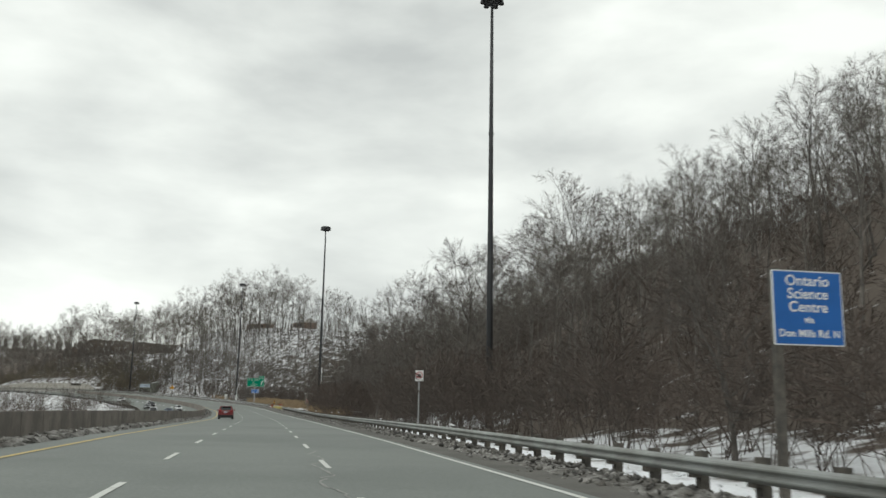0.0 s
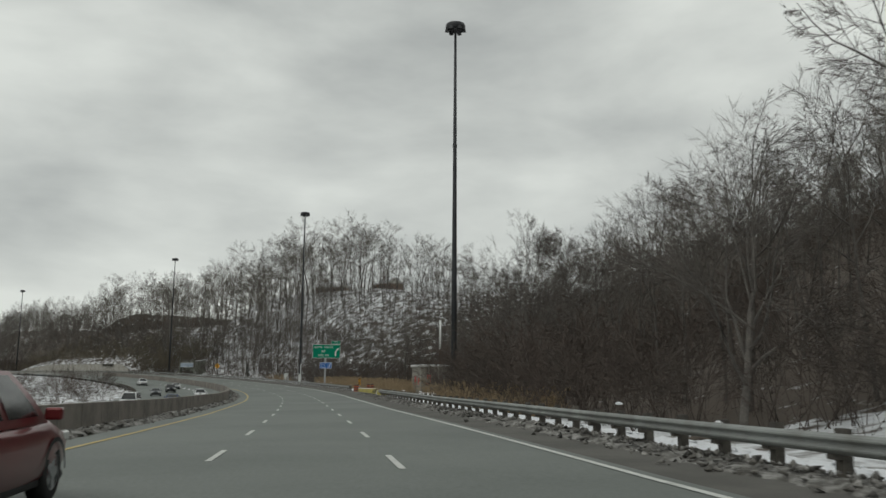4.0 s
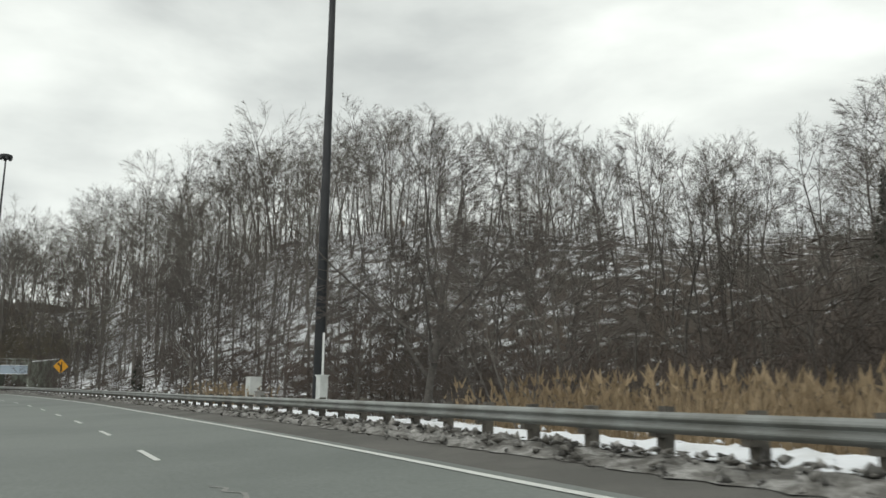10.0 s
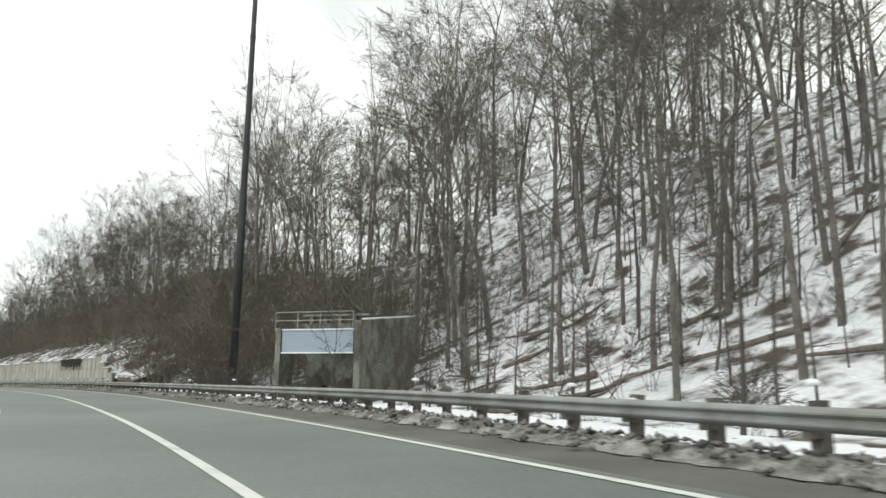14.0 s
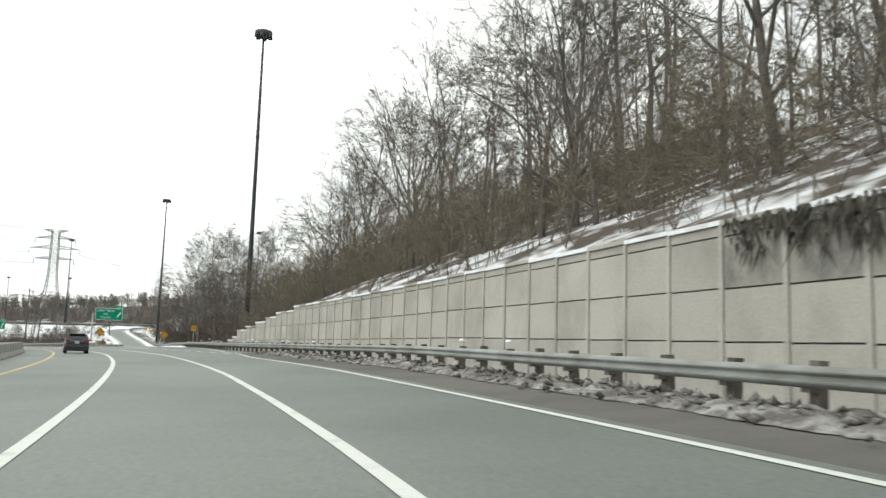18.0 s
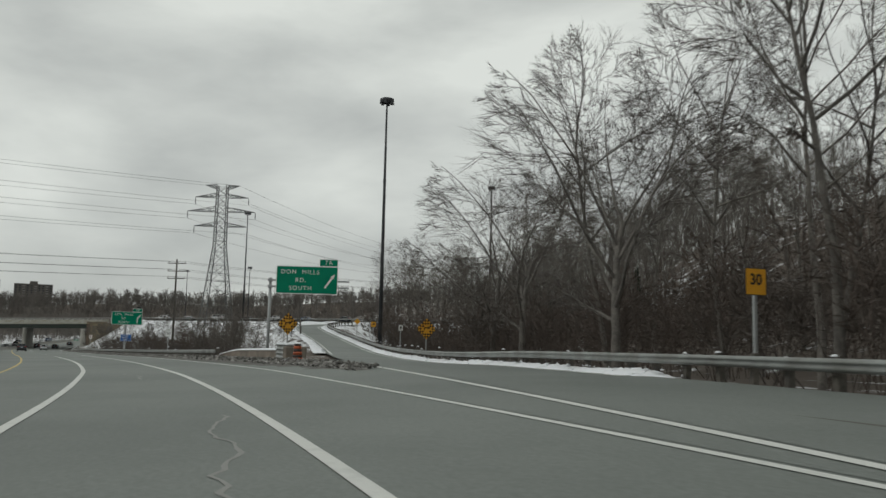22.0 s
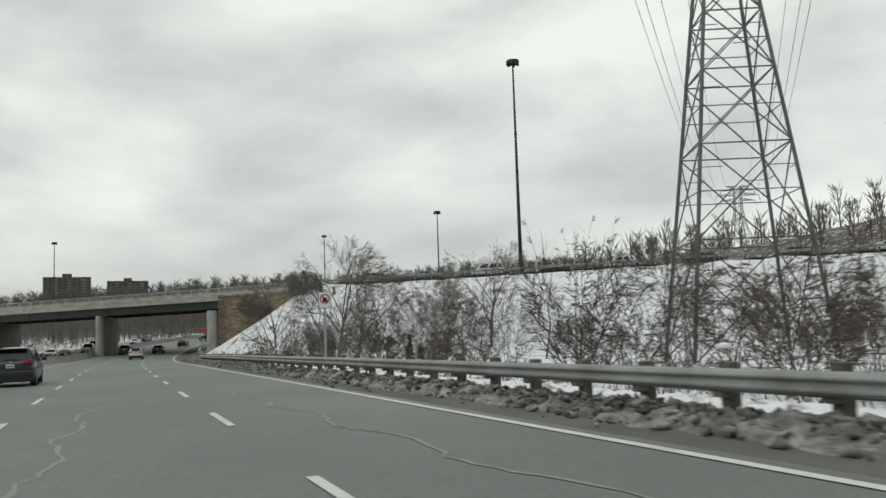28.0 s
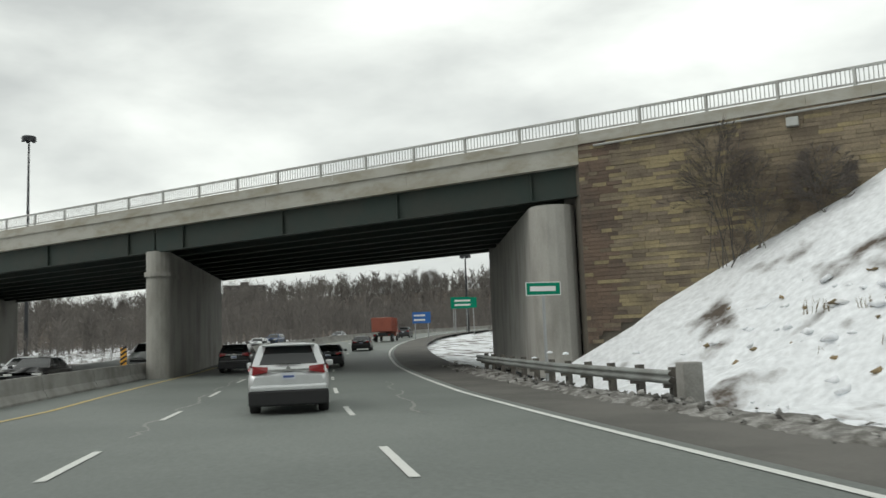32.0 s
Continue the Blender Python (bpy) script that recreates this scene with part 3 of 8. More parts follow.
def graded(lo, hi, step, far):
    near = np.arange(lo, hi + 0.1, step)
    out, d = [], step * 2
    while sum(out) < far:
        out.append(d)
        d *= 1.35
    o = np.cumsum(out)
    return np.r_[lo - o[::-1], near, hi + o]


GROUNDM = mat("snowy_leaf_litter", (0.74, 0.76, 0.78), 0.9, other=(0.085, 0.067, 0.052), scale=2.0, spread=(0.5, 0.63), fine=0.18, bump=0.1, bump_scale=4, detail=10)
_gx, _gy = graded(-760, 140, 3.0, 2600), graded(-70, 900, 3.0, 2600)
_X, _Y = np.meshgrid(_gx, _gy, indexing="ij")
_Z = land(_X, _Y)
_nx, _ny = _X.shape
_i = (np.arange(_nx - 1)[:, None] * _ny + np.arange(_ny - 1)).ravel()
_gr = stuff("ground", np.stack([_X.ravel(), _Y.ravel(), _Z.ravel()], 1), np.stack([_i, _i + _ny, _i + _ny + 1, _i + 1], 1), GROUNDM,
            "snow-covered ground with brown leaf litter showing through", "ground", smooth=True)
_gr["kind"] = "structure"
# bare leaf litter lies under the dense woods, whole snow on the open banks
_s, _u = road_uv(_X, _Y)
_lit = np.interp(_s, (-80, 120, 180, 300, 345, 380, 440, 470, 560, 640, 700, 1300), (0.24, 0.24, 0.26, 0.24, 0.06, 0.02, 0.02, 0.1, 0.22, 0.2, 0.0, 0.0)) * smooth01((_u - np.interp(_s, (0, 8, 16, 44, 54, 74, 84, 132, 142, 180, 200, 300, 330), (14, 14, 20, 20, 14, 14, 24, 24, 14, 14, 26, 24, 10))) / 6) + 0.04 * (_u < -20) + 0.16 * smooth01((_u - 44) / 8) * smooth01((_s - 660) / 30) * (_s < 1280) * ((_s < 735) | ((_X.ravel() - BRIDGE.x) * ACROSS.x + (_Y.ravel() - BRIDGE.y) * ACROSS.y > 45)) + 0.2 * smooth01((np.hypot(_X.ravel() - RIDGE_FROM[0], _Y.ravel() - RIDGE_FROM[1]) - 570) / 40) * (_Y.ravel() > 400)
_lit = _lit - 0.06 * ((_s > 765) & (_s < 860) & (_u > 8) & (_u < 60))
_at = _gr.data.attributes.new("litter", "FLOAT", "POINT")
_at.data.foreach_set("value", _lit.ravel().astype(np.float32))
_n, _l = GROUNDM.node_tree.nodes, GROUNDM.node_tree.links
_from = next(k for k in _n if k.type == "MAP_RANGE" and k.inputs["Value"].links and k.inputs["From Min"].default_value > 0.3)
_an, _ad = _n.new("ShaderNodeAttribute"), _n.new("ShaderNodeMath")
_an.attribute_name, _ad.operation = "litter", "ADD"
_l.new(_from.inputs["Value"].links[0].from_socket, _ad.inputs[0])
_l.new(_an.outputs["Fac"], _ad.inputs[1])
_l.new(_ad.outputs[0], _from.inputs["Value"])

# ---- road surfaces ----
def ribbon_road(name, s0, s1, lines, material, step=2.0, lift=0.0, label=""):
    """A strip of surface between lines that are functions of s."""
    b = Build()
    rows = []
    for s in np.arange(s0, s1 + 0.01, step):
        rows.append([at(s, q(s) if callable(q) else q, lift) for q in lines])
    b.strip([row[::-1] for row in rows])
    return setting(name, b, material, label, smooth=True)


def left_edge(s):
    return np.interp(s, (-80, 740, 830, 1300), (-5.6, -5.6, -6.2, -6.2))


def median(s):
    return np.interp(s, (-80, 740, 835, 860, 900, 1300), (-7.9, -7.9, -8.6, -8.0, -8.0, -8.4))


road = ribbon_road("road", -70, 1290, [lambda s: median(s) + 0.1, left_edge, -1.8, 1.8, edge, lambda s: edge(s) + 0.35], ASPHALT, label="grey asphalt carriageway, dry and faintly stained")
ribbon_road("shoulder", -70, 1290, [lambda s: edge(s) + 0.35, lambda s: edge(s) + 1.8, lambda s: edge(s) + 3.4], SHOULDER, label="dusty asphalt shoulder beside the guardrail")
ribbon_road("opposite_road", -70, 1290, [lambda s: median(s) - 13.5, lambda s: median(s) - 9, lambda s: median(s) - 4, lambda s: median(s) - 1.6, lambda s: median(s) - 0.6], ASPHALT, label="opposite asphalt carriageway")


def stripe(name, s0, s1, u, width, material, step=2.0, lift=0.012):
    b = Build()
    rows = []
    for s in np.arange(s0, s1 + 0.001, step):
        c = u(s)
        rows.append([at(s, c + width / 2, lift), at(s, c - width / 2, lift)])
    b.strip(rows)
    return part(name, b, material, road)


stripe("edge_line", -70, 508, lambda s: edge(s), 0.16, PAINT_W)
stripe("edge_line", 562, 1290, lambda s: edge(s), 0.16, PAINT_W)
stripe("edge_line", 508, 569, lambda s: np.interp(s, (508, 518, 526, 533, 540, 567, 570), (5.7, 6.65, 7.05, 7.9, 8.8, 11.95, 12.2)), 0.16, PAINT_W, lift=0.02)
stripe("yellow_line", -70, 1290, left_edge, 0.16, PAINT_Y)
stripe("solid_lane_line", 350, 680, lambda s: np.interp(s, *LANE_R), 0.2, PAINT_W)
stripe("solid_lane_line", 358, 668, lambda s: np.interp(s, *LANE_L), 0.2, PAINT_W)
stripe("gore_line", 562, 625, lambda s: np.interp(s, (562, 570, 578, 600, 615, 625), (6.0, 6.9, 7.8, 10.2, 12.4, 14.1)), 0.2, PAINT_W, lift=0.02)


def dash(s, u, length=3.0, width=0.13, lift=0.012):
    b = Build()
    rows = [[at(q, (u if np.isscalar(u) else np.interp(q, *u)) + k * width / 2, lift) for k in (1, -1)] for q in (s, s + length / 2, s + length)]
    b.strip(rows)
    return part("lane_dash", b, PAINT_W, road)


for k in range(36):
    s = float(np.interp(k, (0, 7, 17, 21, 25, 30, 35), (1, 66.9, 161.3, 200.6, 239.6, 288.1, 338.4)))
    dash(s, LANE_R)
    dash(s + 2.2, LANE_L)
for k in range(62):
    dash(685.7 + 9 * k, LANE_R)
    dash(686.9 + 9 * k, LANE_L)
for k in range(7):
    dash(517.6 + 6.6 * k, 6.1, 3.3, 0.2, 0.02)
# sealed cracks
_rng = np.random.default_rng(8)
for s0, u0, length, drift in ((12, 1.5, 16, 0.5), (170, 2.1, 22, -0.7), (228, 2.3, 18, -0.8), (252, 1.6, 12, 0.4), (520, 0.9, 9, 0.3), (536, -0.4, 8, 0.4), (566, 0.6, 11, 0.5), (592, 0.5, 8, -0.5),
                              (646, 2.9, 22, -1.0), (652, -0.6, 14, 0.6), (704, 2.4, 14, -0.7), (720, -0.9, 18, 0.5), (716, 4.0, 26, -0.9), (768, 0.8, 15, 0.4), (838, 3.4, 16, 0.6), (836, -2.2, 30, -0.4)):
    b, rows = Build(), []
    for q in np.arange(0, length, 0.35):
        w = 0.018 + 0.03 * _rng.random()
        c = u0 + drift * q / length + 0.16 * math.sin(q * 1.3 + s0) + _rng.normal() * 0.05
        rows.append([at(s0 + q, c + w, 0.004), at(s0 + q, c - w, 0.008)])
    b.strip(rows)
    part("sealed_crack", b, TAR, road)


# ---- guardrails ----
W_SHAPE = [(0.0, -0.155), (0.055, -0.12), (0.08, -0.085), (0.08, -0.06), (0.02, -0.012), (0.02, 0.012), (0.08, 0.06), (0.08, 0.085), (0.055, 0.12), (0.0, 0.155)]


def wood_post_mesh():
    b = Build()
    b.box((0, 0, 0.1), (0.17, 0.2, 1.4))
    b.box((-0.16, 0, 0.52), (0.15, 0.19, 0.36))
    return b.mesh("post", WOODPOST)


POST = wood_post_mesh()


def snow_cap_mesh():
    b = Build()
    b.strip([[Vector((r * math.cos(a) * 1.0, r * math.sin(a), z)) for a in np.linspace(0, 2 * math.pi, 9)[:-1]] for r, z in ((0.1, 0.8), (0.11, 0.82), (0.07, 0.85), (0.01, 0.86))], close=True)
    return b.mesh("snow_cap", SNOW, True)


CAP = snow_cap_mesh()


def guardrail(points, label, every=1.905, caps=0.0, seed=0, beam_z=0.56):
    """A W-beam on timber posts along a line of places, its face to the left of the way it runs."""
    rng = np.random.default_rng(seed)
    pts = [Vector(p) for p in points]
    d = np.r_[0, np.cumsum([(b - a).length for a, b in zip(pts, pts[1:])])]
    cols = [np.array([p[k] for p in pts]) for k in range(3)]

    def on(q):
        p = Vector([float(np.interp(q, d, c)) for c in cols])
        n = Vector([float(np.interp(min(q + 1, d[-1]), d, c) - np.interp(max(q - 1, 0), d, c)) for c in cols])
        n.z = 0
        n.normalize()
        return p, n, Vector((n.y, -n.x, 0))

    p0 = on(0)[0]
    rail = thing("guardrail", pose(p0.x, p0.y, p0.z), label, "guardrail", "guardrails")
    inv = Matrix.Translation(-p0)
    length = 7.62
    for q in np.arange(0, d[-1] - 0.5, length):
        b, rows = Build(), []
        for k in np.linspace(q - 0.16, min(q + length + 0.02, d[-1]), 5):
            p, n, r = on(max(k, 0))
            p = p + Vector((0, 0, beam_z)) - r * (0.245 + (0.004 if k < q else 0))
            rows.append([inv @ (p - r * x + Vector((0, 0, z))) for x, z in W_SHAPE])
        b.strip(rows)
        part("rail", b, STEEL, rail, smooth=False)
    for q in np.arange(0.4, d[-1], every):
        p, n, r = on(q)
        ob = new("post", POST)
        ob.parent = rail
        ob.matrix_local = inv @ (pose(p.x, p.y, p.z - 0.02 + rng.normal() * 0.015, rng.normal() * 1.2, rng.normal() * 1.2, math.degrees(math.atan2(-n.x, n.y))))
        if rng.random() < caps:
            c = new("snow_cap", CAP)
            c.parent = ob
            c.scale = (1, 1, 0.6 + rng.random() * 0.8)
            c.location = (-0.06, 0, 0.15 * (1 - c.scale.z))
    return rail


def rail_u(s):
    return np.interp(s, (-80, 350, 380, 500, 510), (8.2, 8.2, 8.5, 8.5, 8.6))


guardrail([at(s, rail_u(s)) for s in np.arange(-30, 190, 4)], "weathered galvanised guardrail on timber posts with dirty snow below", seed=1, caps=0.15)
guardrail([at(s, rail_u(s)) for s in np.linspace(214.6, 508, 74)], "long galvanised guardrail on timber posts along the curve", seed=2, caps=0.25)
# along the exit ramp's outer side
_rp = [Vector(p) for p in RAMP_LINE]


def ramp_side(off, i0=0, i1=90):
    out = []
    for i in range(i0, i1):
        n = _rp[min(i + 1, 89)] - _rp[max(i - 1, 0)]
        n.z = 0
        n.normalize()
        p = _rp[i] + Vector((n.y, -n.x, 0)) * off
        s, u = (float(q[0]) for q in road_uv([p.x], [p.y]))
        t = float(smooth01((s - 578) / 50))
        p.z = (1 - t) * float(road_z(s, u)) + t * p.z
        out.append(p)
    return out


guardrail([at(s, np.interp(s, (508, 522, 535, 545, 555, 567, 576), (8.6, 8.7, 9.2, 9.9, 11.2, 13.3, 14.4))) for s in np.arange(508, 577, 4)] + [p for p, q in zip(ramp_side(4.4), _rp) if road_uv([q.x], [q.y])[0][0] > 580][:60], "snow-capped guardrail round the outside of the exit ramp", seed=3, caps=0.5)
guardrail([at(s, np.interp(s, (632.2, 636, 660, 800, 826), (9.22, 9.1, 8.0, 7.9, 8.9))) for s in np.arange(632.2, 827, 3.8)], "galvanised guardrail below the snowy bank", seed=4, caps=0.3)
_rail = guardrail([at(s, 9.1) for s in np.arange(838, 861, 3.8)], "short guardrail in front of the bridge abutment", seed=5, caps=0.3)
part("end_block", Build().box((0, -0.35, 0.42), (0.46, 0.4, 0.95), Matrix.Rotation(heading(838), 4, "Z")), CONC_D, _rail, "square weathered end block", bevel=0.03)
guardrail([at(s, median(s) - 14.6) for s in np.arange(330, 20, -6)], "guardrail beyond the opposite carriageway", seed=6, every=3.81)

# exit ramp surface
_b = Build()
_b.strip([[p, q] for p, q in zip([p + Vector((0, 0, 0.012)) for p in ramp_side(3.4)], [p + Vector((0, 0, 0.012)) for p in ramp_side(-2.7)])])
ramp = setting("exit_ramp", _b, ASPHALT, "asphalt exit ramp that climbs and curls to the right", smooth=True)
for off in (2.35, -2.3):
    _b = Build()
    _b.strip([[p + Vector((0, 0, 0.02)), q + Vector((0, 0, 0.02))] for p, q in zip(ramp_side(off + 0.08, ramp_index(581 if off > 0 else 633)), ramp_side(off - 0.08, ramp_index(581 if off > 0 else 633)))])
    part("ramp_line", _b, PAINT_W, ramp)


# ---- dirty ploughed snow ----
def windrow(line, width, height, seed, label, name="ploughed_snow", material=None, chunk=0.35):
    """A lumpy bank of grey snow along a line of (place, right) pairs."""
    rng = np.random.default_rng(seed)
    V, F, n, cols = [], [], 0, 9
    for i, (p, r) in enumerate(line):
        k = 0.6 + 0.2 * math.sin(i * 0.11 + seed) * math.cos(i * 0.037) + 0.45 * rng.random()
        k *= min(1, (i + 0.2) / 7, (len(line) - 0.8 - i) / 7)
        for c in range(cols):
            x = c / (cols - 1)
            z = math.sin(math.pi * x) ** 0.7 * height * 0.8 * k * (0.5 + 0.7 * rng.random()) - 0.03
            q = p + r * ((x - 0.5) * width * (0.85 + 0.25 * k) + rng.normal() * 0.05)
            V.append((q.x + rng.normal() * 0.06, q.y + rng.normal() * 0.06, q.z + z))
    for i in range(len(line) - 1):
        for c in range(cols - 1):
            q = i * cols + c
            F += [(q, q + 1, q + cols + 1), (q, q + cols + 1, q + cols)]
    n = len(V)
    for i in range(int(len(line) * chunk)):
        p, r = line[rng.integers(len(line))]
        w = rng.normal() * 0.32
        c = p + r * w * width
        heap = height * 0.62 * max(0, 1 - 4 * w * w)
        a = 0.03 + 0.08 * rng.random() ** 2
        o = rng.normal(size=(6, 3)) * 0.4
        for j, d in enumerate(((1, 0, 0), (-1, 0, 0), (0, 1, 0), (0, -1, 0), (0, 0, 1), (0, 0, -0.5))):
            V.append((c.x + (d[0] + o[j, 0]) * a, c.y + (d[1] + o[j, 1]) * a, c.z + 0.02 + heap + (d[2] + o[j, 2]) * a * 0.8))
        F += [(n + a_, n + b_, n + c_) for a_, b_, c_ in ((0, 2, 4), (2, 1, 4), (1, 3, 4), (3, 0, 4), (2, 0, 5), (1, 2, 5), (3, 1, 5), (0, 3, 5))]
        n += 6
    return stuff(name, V, F, material or DIRTY, label, "snow bank")


def side(u, s0, s1, step=0.27):
    out = []
    for s in np.arange(s0, s1, step):
        a = heading(s)
        out.append((at(s, u(s) if callable(u) else u), Vector((math.cos(a), math.sin(a), 0))))
    return out


windrow(side(lambda s: rail_u(s) - 0.5, -30, 196), 1.2, 0.24, 3, "low bank of grey gritty ploughed snow under the guardrail", chunk=7)
windrow(side(lambda s: rail_u(s) - 0.5, 214, 515), 1.3, 0.3, 4, "grey lumpy ploughed snow under the long guardrail", chunk=7)
windrow(side(lambda s: np.interp(s, (590, 612, 640, 660, 826), (8.6, 8.4, 7.9, 7.3, 7.3)), 592, 826), 1.25, 0.34, 5, "heaped grey ploughed snow along the gore and guardrail", chunk=14)
windrow(side(lambda s: rail_u(s) + 0.75, 648, 836), 0.9, 0.2, 11, "strip of clean white snow behind the guardrail", name="snow_strip", material=SNOW, chunk=0.2)
windrow(side(lambda s: rail_u(s) + 1.1, -20, 192), 1.3, 0.16, 14, "thin clean snow lying behind the guardrail", name="snow_strip", material=SNOW, chunk=0.2)
windrow(side(lambda s: rail_u(s) + 1.3, 217, 438), 2.0, 0.18, 15, "clean white snow behind the long guardrail", name="snow_strip", material=SNOW, chunk=0.2)
windrow(side(lambda s: 8.4, 826, 866), 1.2, 0.25, 6, "thin ploughed snow before the bridge", chunk=1.2)
windrow(side(lambda s: median(s) + 0.75, -40, 330), 0.9, 0.32, 7, "grey snow lying against the median wall", chunk=0.8)
_rl = [p for p in ramp_side(3.7, ramp_index(581), 78)]
windrow([(a + (b - a) * t, Vector(((b - a).y, -(b - a).x, 0)).normalized()) for a, b in zip(_rl, _rl[1:]) for t in np.linspace(0, 1, 12)[:-1]], 1.6, 0.3, 8, "white snow along the outside of the ramp", name="ramp_snow", material=SNOW, chunk=0.6)
_rl = [p for p in ramp_side(-3.3, ramp_index(640), 78)]
windrow([(a + (b - a) * t, Vector(((b - a).y, -(b - a).x, 0)).normalized()) for a, b in zip(_rl, _rl[1:]) for t in np.linspace(0, 1, 12)[:-1]], 1.3, 0.25, 9, "white snow along the inside of the ramp", name="ramp_snow", material=SNOW, chunk=0.6)


# ---- median wall ----
def wall_run(name, line, shape, material, label, joint=6.0):
    """A concrete barrier of a given outline, cut into lengths."""
    pts = [Vector(p) for p in line]
    root = thing(name, pose(*pts[0]), label, "barrier", "barriers")
    inv = Matrix.Translation(-pts[0])
    k = 0
    while k < len(pts) - 1:
        j = min(k + max(1, int(joint / max((pts[1] - pts[0]).length, 0.1))), len(pts) - 1)
        b, rows = Build(), []
        for i in range(k, j + 1):
            n = pts[min(i + 1, len(pts) - 1)] - pts[max(i - 1, 0)]
            n.z = 0
            n.normalize()
            r = Vector((n.y, -n.x, 0))
            p = pts[i] + (n * 0.02 if i == k else n * -0.02 if i == j else Vector())
            rows.append([inv @ (p + r * x + Vector((0, 0, z))) for x, z in shape])
        b.strip(rows)
        m = len(shape)
        b.add(rows[0], [tuple(range(m))]).add(rows[-1], [tuple(range(m))[::-1]])
        part("wall_section", b, material, root)
        k = j
    return root


JERSEY = [(0.31, -0.05), (0.31, 0.08), (0.15, 0.33), (0.085, 0.84), (-0.085, 0.84), (-0.15, 0.33), (-0.31, 0.08), (-0.31, -0.05)]
MEDIAN = mat("median_concrete", (0.24, 0.215, 0.19), 0.9, other=(0.15, 0.135, 0.12), scale=1.5, fine=0.15, bump=0.05)
wall_run("median_barrier", [at(s, median(s) - 0.2) for s in np.arange(-40, 420, 3)], [(0.2, -0.05), (0.16, 0.95), (-0.16, 0.95), (-0.2, -1.5)], MEDIAN, "brownish weathered concrete median wall")
wall_run("median_barrier", [at(s, median(s) - 0.2) for s in np.arange(420, 1150, 3)], JERSEY, CONC_D, "grey concrete median barrier between the carriageways")


# ---- high-mast lamps ----
def high_mast(x, y, top, label="tall dark high-mast street lamp with a ring head"):
    z = ground_at(x, y)
    h = top - z
    ob = thing("street_lamp", pose(x, y, z), label, "street lamp", "high-mast lamps")
    b = Build()
    b.tube([(0, 0, -0.3), (0, 0, h * 0.33), (0, 0, h * 0.66), (0, 0, h - 0.4)], [0.34, 0.27, 0.2, 0.13], 14)
    part("pole", b, MASTM, ob, smooth=True)
    for k in (0.33, 0.66):
        b = Build()
        b.tube([(0, 0, h * k - 0.15), (0, 0, h * k + 0.15)], [0.31 if k < 0.5 else 0.24] * 2, 14)
        part("joint_collar", b, MASTM, ob)
    b = Build()
    b.tube([(0, 0, -0.3), (0, 0, 0.12)], 0.55, 12)
    part("base_flange", b, CONC_D, ob)
    b = Build()
    ring = [[Vector((r * math.cos(a), r * math.sin(a), h - 0.45 + z)) for a in np.linspace(0, 2 * math.pi, 21)[:-1]] for r, z in ((0.75, -0.35), (1.0, -0.3), (1.1, 0.0), (1.05, 0.3), (0.85, 0.38), (0.7, 0.3), (0.72, -0.3), (0.75, -0.35))]
    b.strip(ring, close=True)
    part("ring_head", b, MASTM, ob)
    for k in range(6):
        a = k * math.pi / 3
        b = Build()
        b.bar((0.1 * math.cos(a), 0.1 * math.sin(a), h - 0.35), (0.8 * math.cos(a), 0.8 * math.sin(a), h - 0.35), 0.08)
        part("spoke", b, MASTM, ob)
        b = Build()
        b.tube([(0.9 * math.cos(a), 0.9 * math.sin(a), h - 0.55), (0.9 * math.cos(a), 0.9 * math.sin(a), h - 0.95)], [0.2, 0.27], 10)
        part("lamp_unit", b, MASTM, ob)
    return ob


for x, y, top in MASTS:
    high_mast(x, y, top)

# ---- retaining wall ----
PANEL = mat("wall_panel_concrete", (0.4, 0.385, 0.345), 0.92, other=(0.3, 0.285, 0.25), scale=2.2, spread=(0.45, 0.7), fine=0.1, bump=0.05, bump_scale=18, each=0.09)
STAIN = mat("stained_panel_concrete", (0.3, 0.285, 0.25), 0.92, other=(0.16, 0.158, 0.146), scale=0.7, spread=(0.42, 0.66), fine=0.12, bump=0.05, bump_scale=18)
JOINTM = mat("wall_backing", (0.17, 0.165, 0.15), 0.95, fine=0.1)
wall = tagged(new("retaining_wall"), "panelled grey concrete retaining wall holding the snowy slope", kind="structure")
_pw, _rows = 1.85, 1.06
for k in range(52):
    s = 446 + k * _pw
    h = float(np.interp(s + 1, *WALL))
    top = max(round(h / 0.3) * 0.3, 0.5)
    m = stand(s + _pw / 2, WALL_U)
    z = -0.25
    r = 0
    while z < top - 0.1:
        z1 = min(z + (_rows if r else 1.2), top)
        b = Build()
        b.box((0.07, 0, (z + z1) / 2), (0.16, _pw - 0.07, z1 - z - 0.035), m)
        part("panel", b, STAIN if 7 <= k <= 12 and z1 > 2.4 else PANEL, wall)
        z, r = z1, r + 1
    b = Build()
    b.box((0.2, 0, top / 2 - 0.15), (0.14, _pw + 0.05, top + 0.28), m)
    part("backing", b, JOINTM, wall)
    b = Build()
    b.box((-0.005, -_pw / 2, top / 2 - 0.1), (0.1, 0.13, top + 0.25), m)
    part("rib", b, PANEL, wall)
    b = Build()
    b.box((0.2, 0, top + 0.05), (0.55, _pw + 0.02, 0.1), m)
    part("coping", b, SNOW if k % 3 else PANEL, wall)

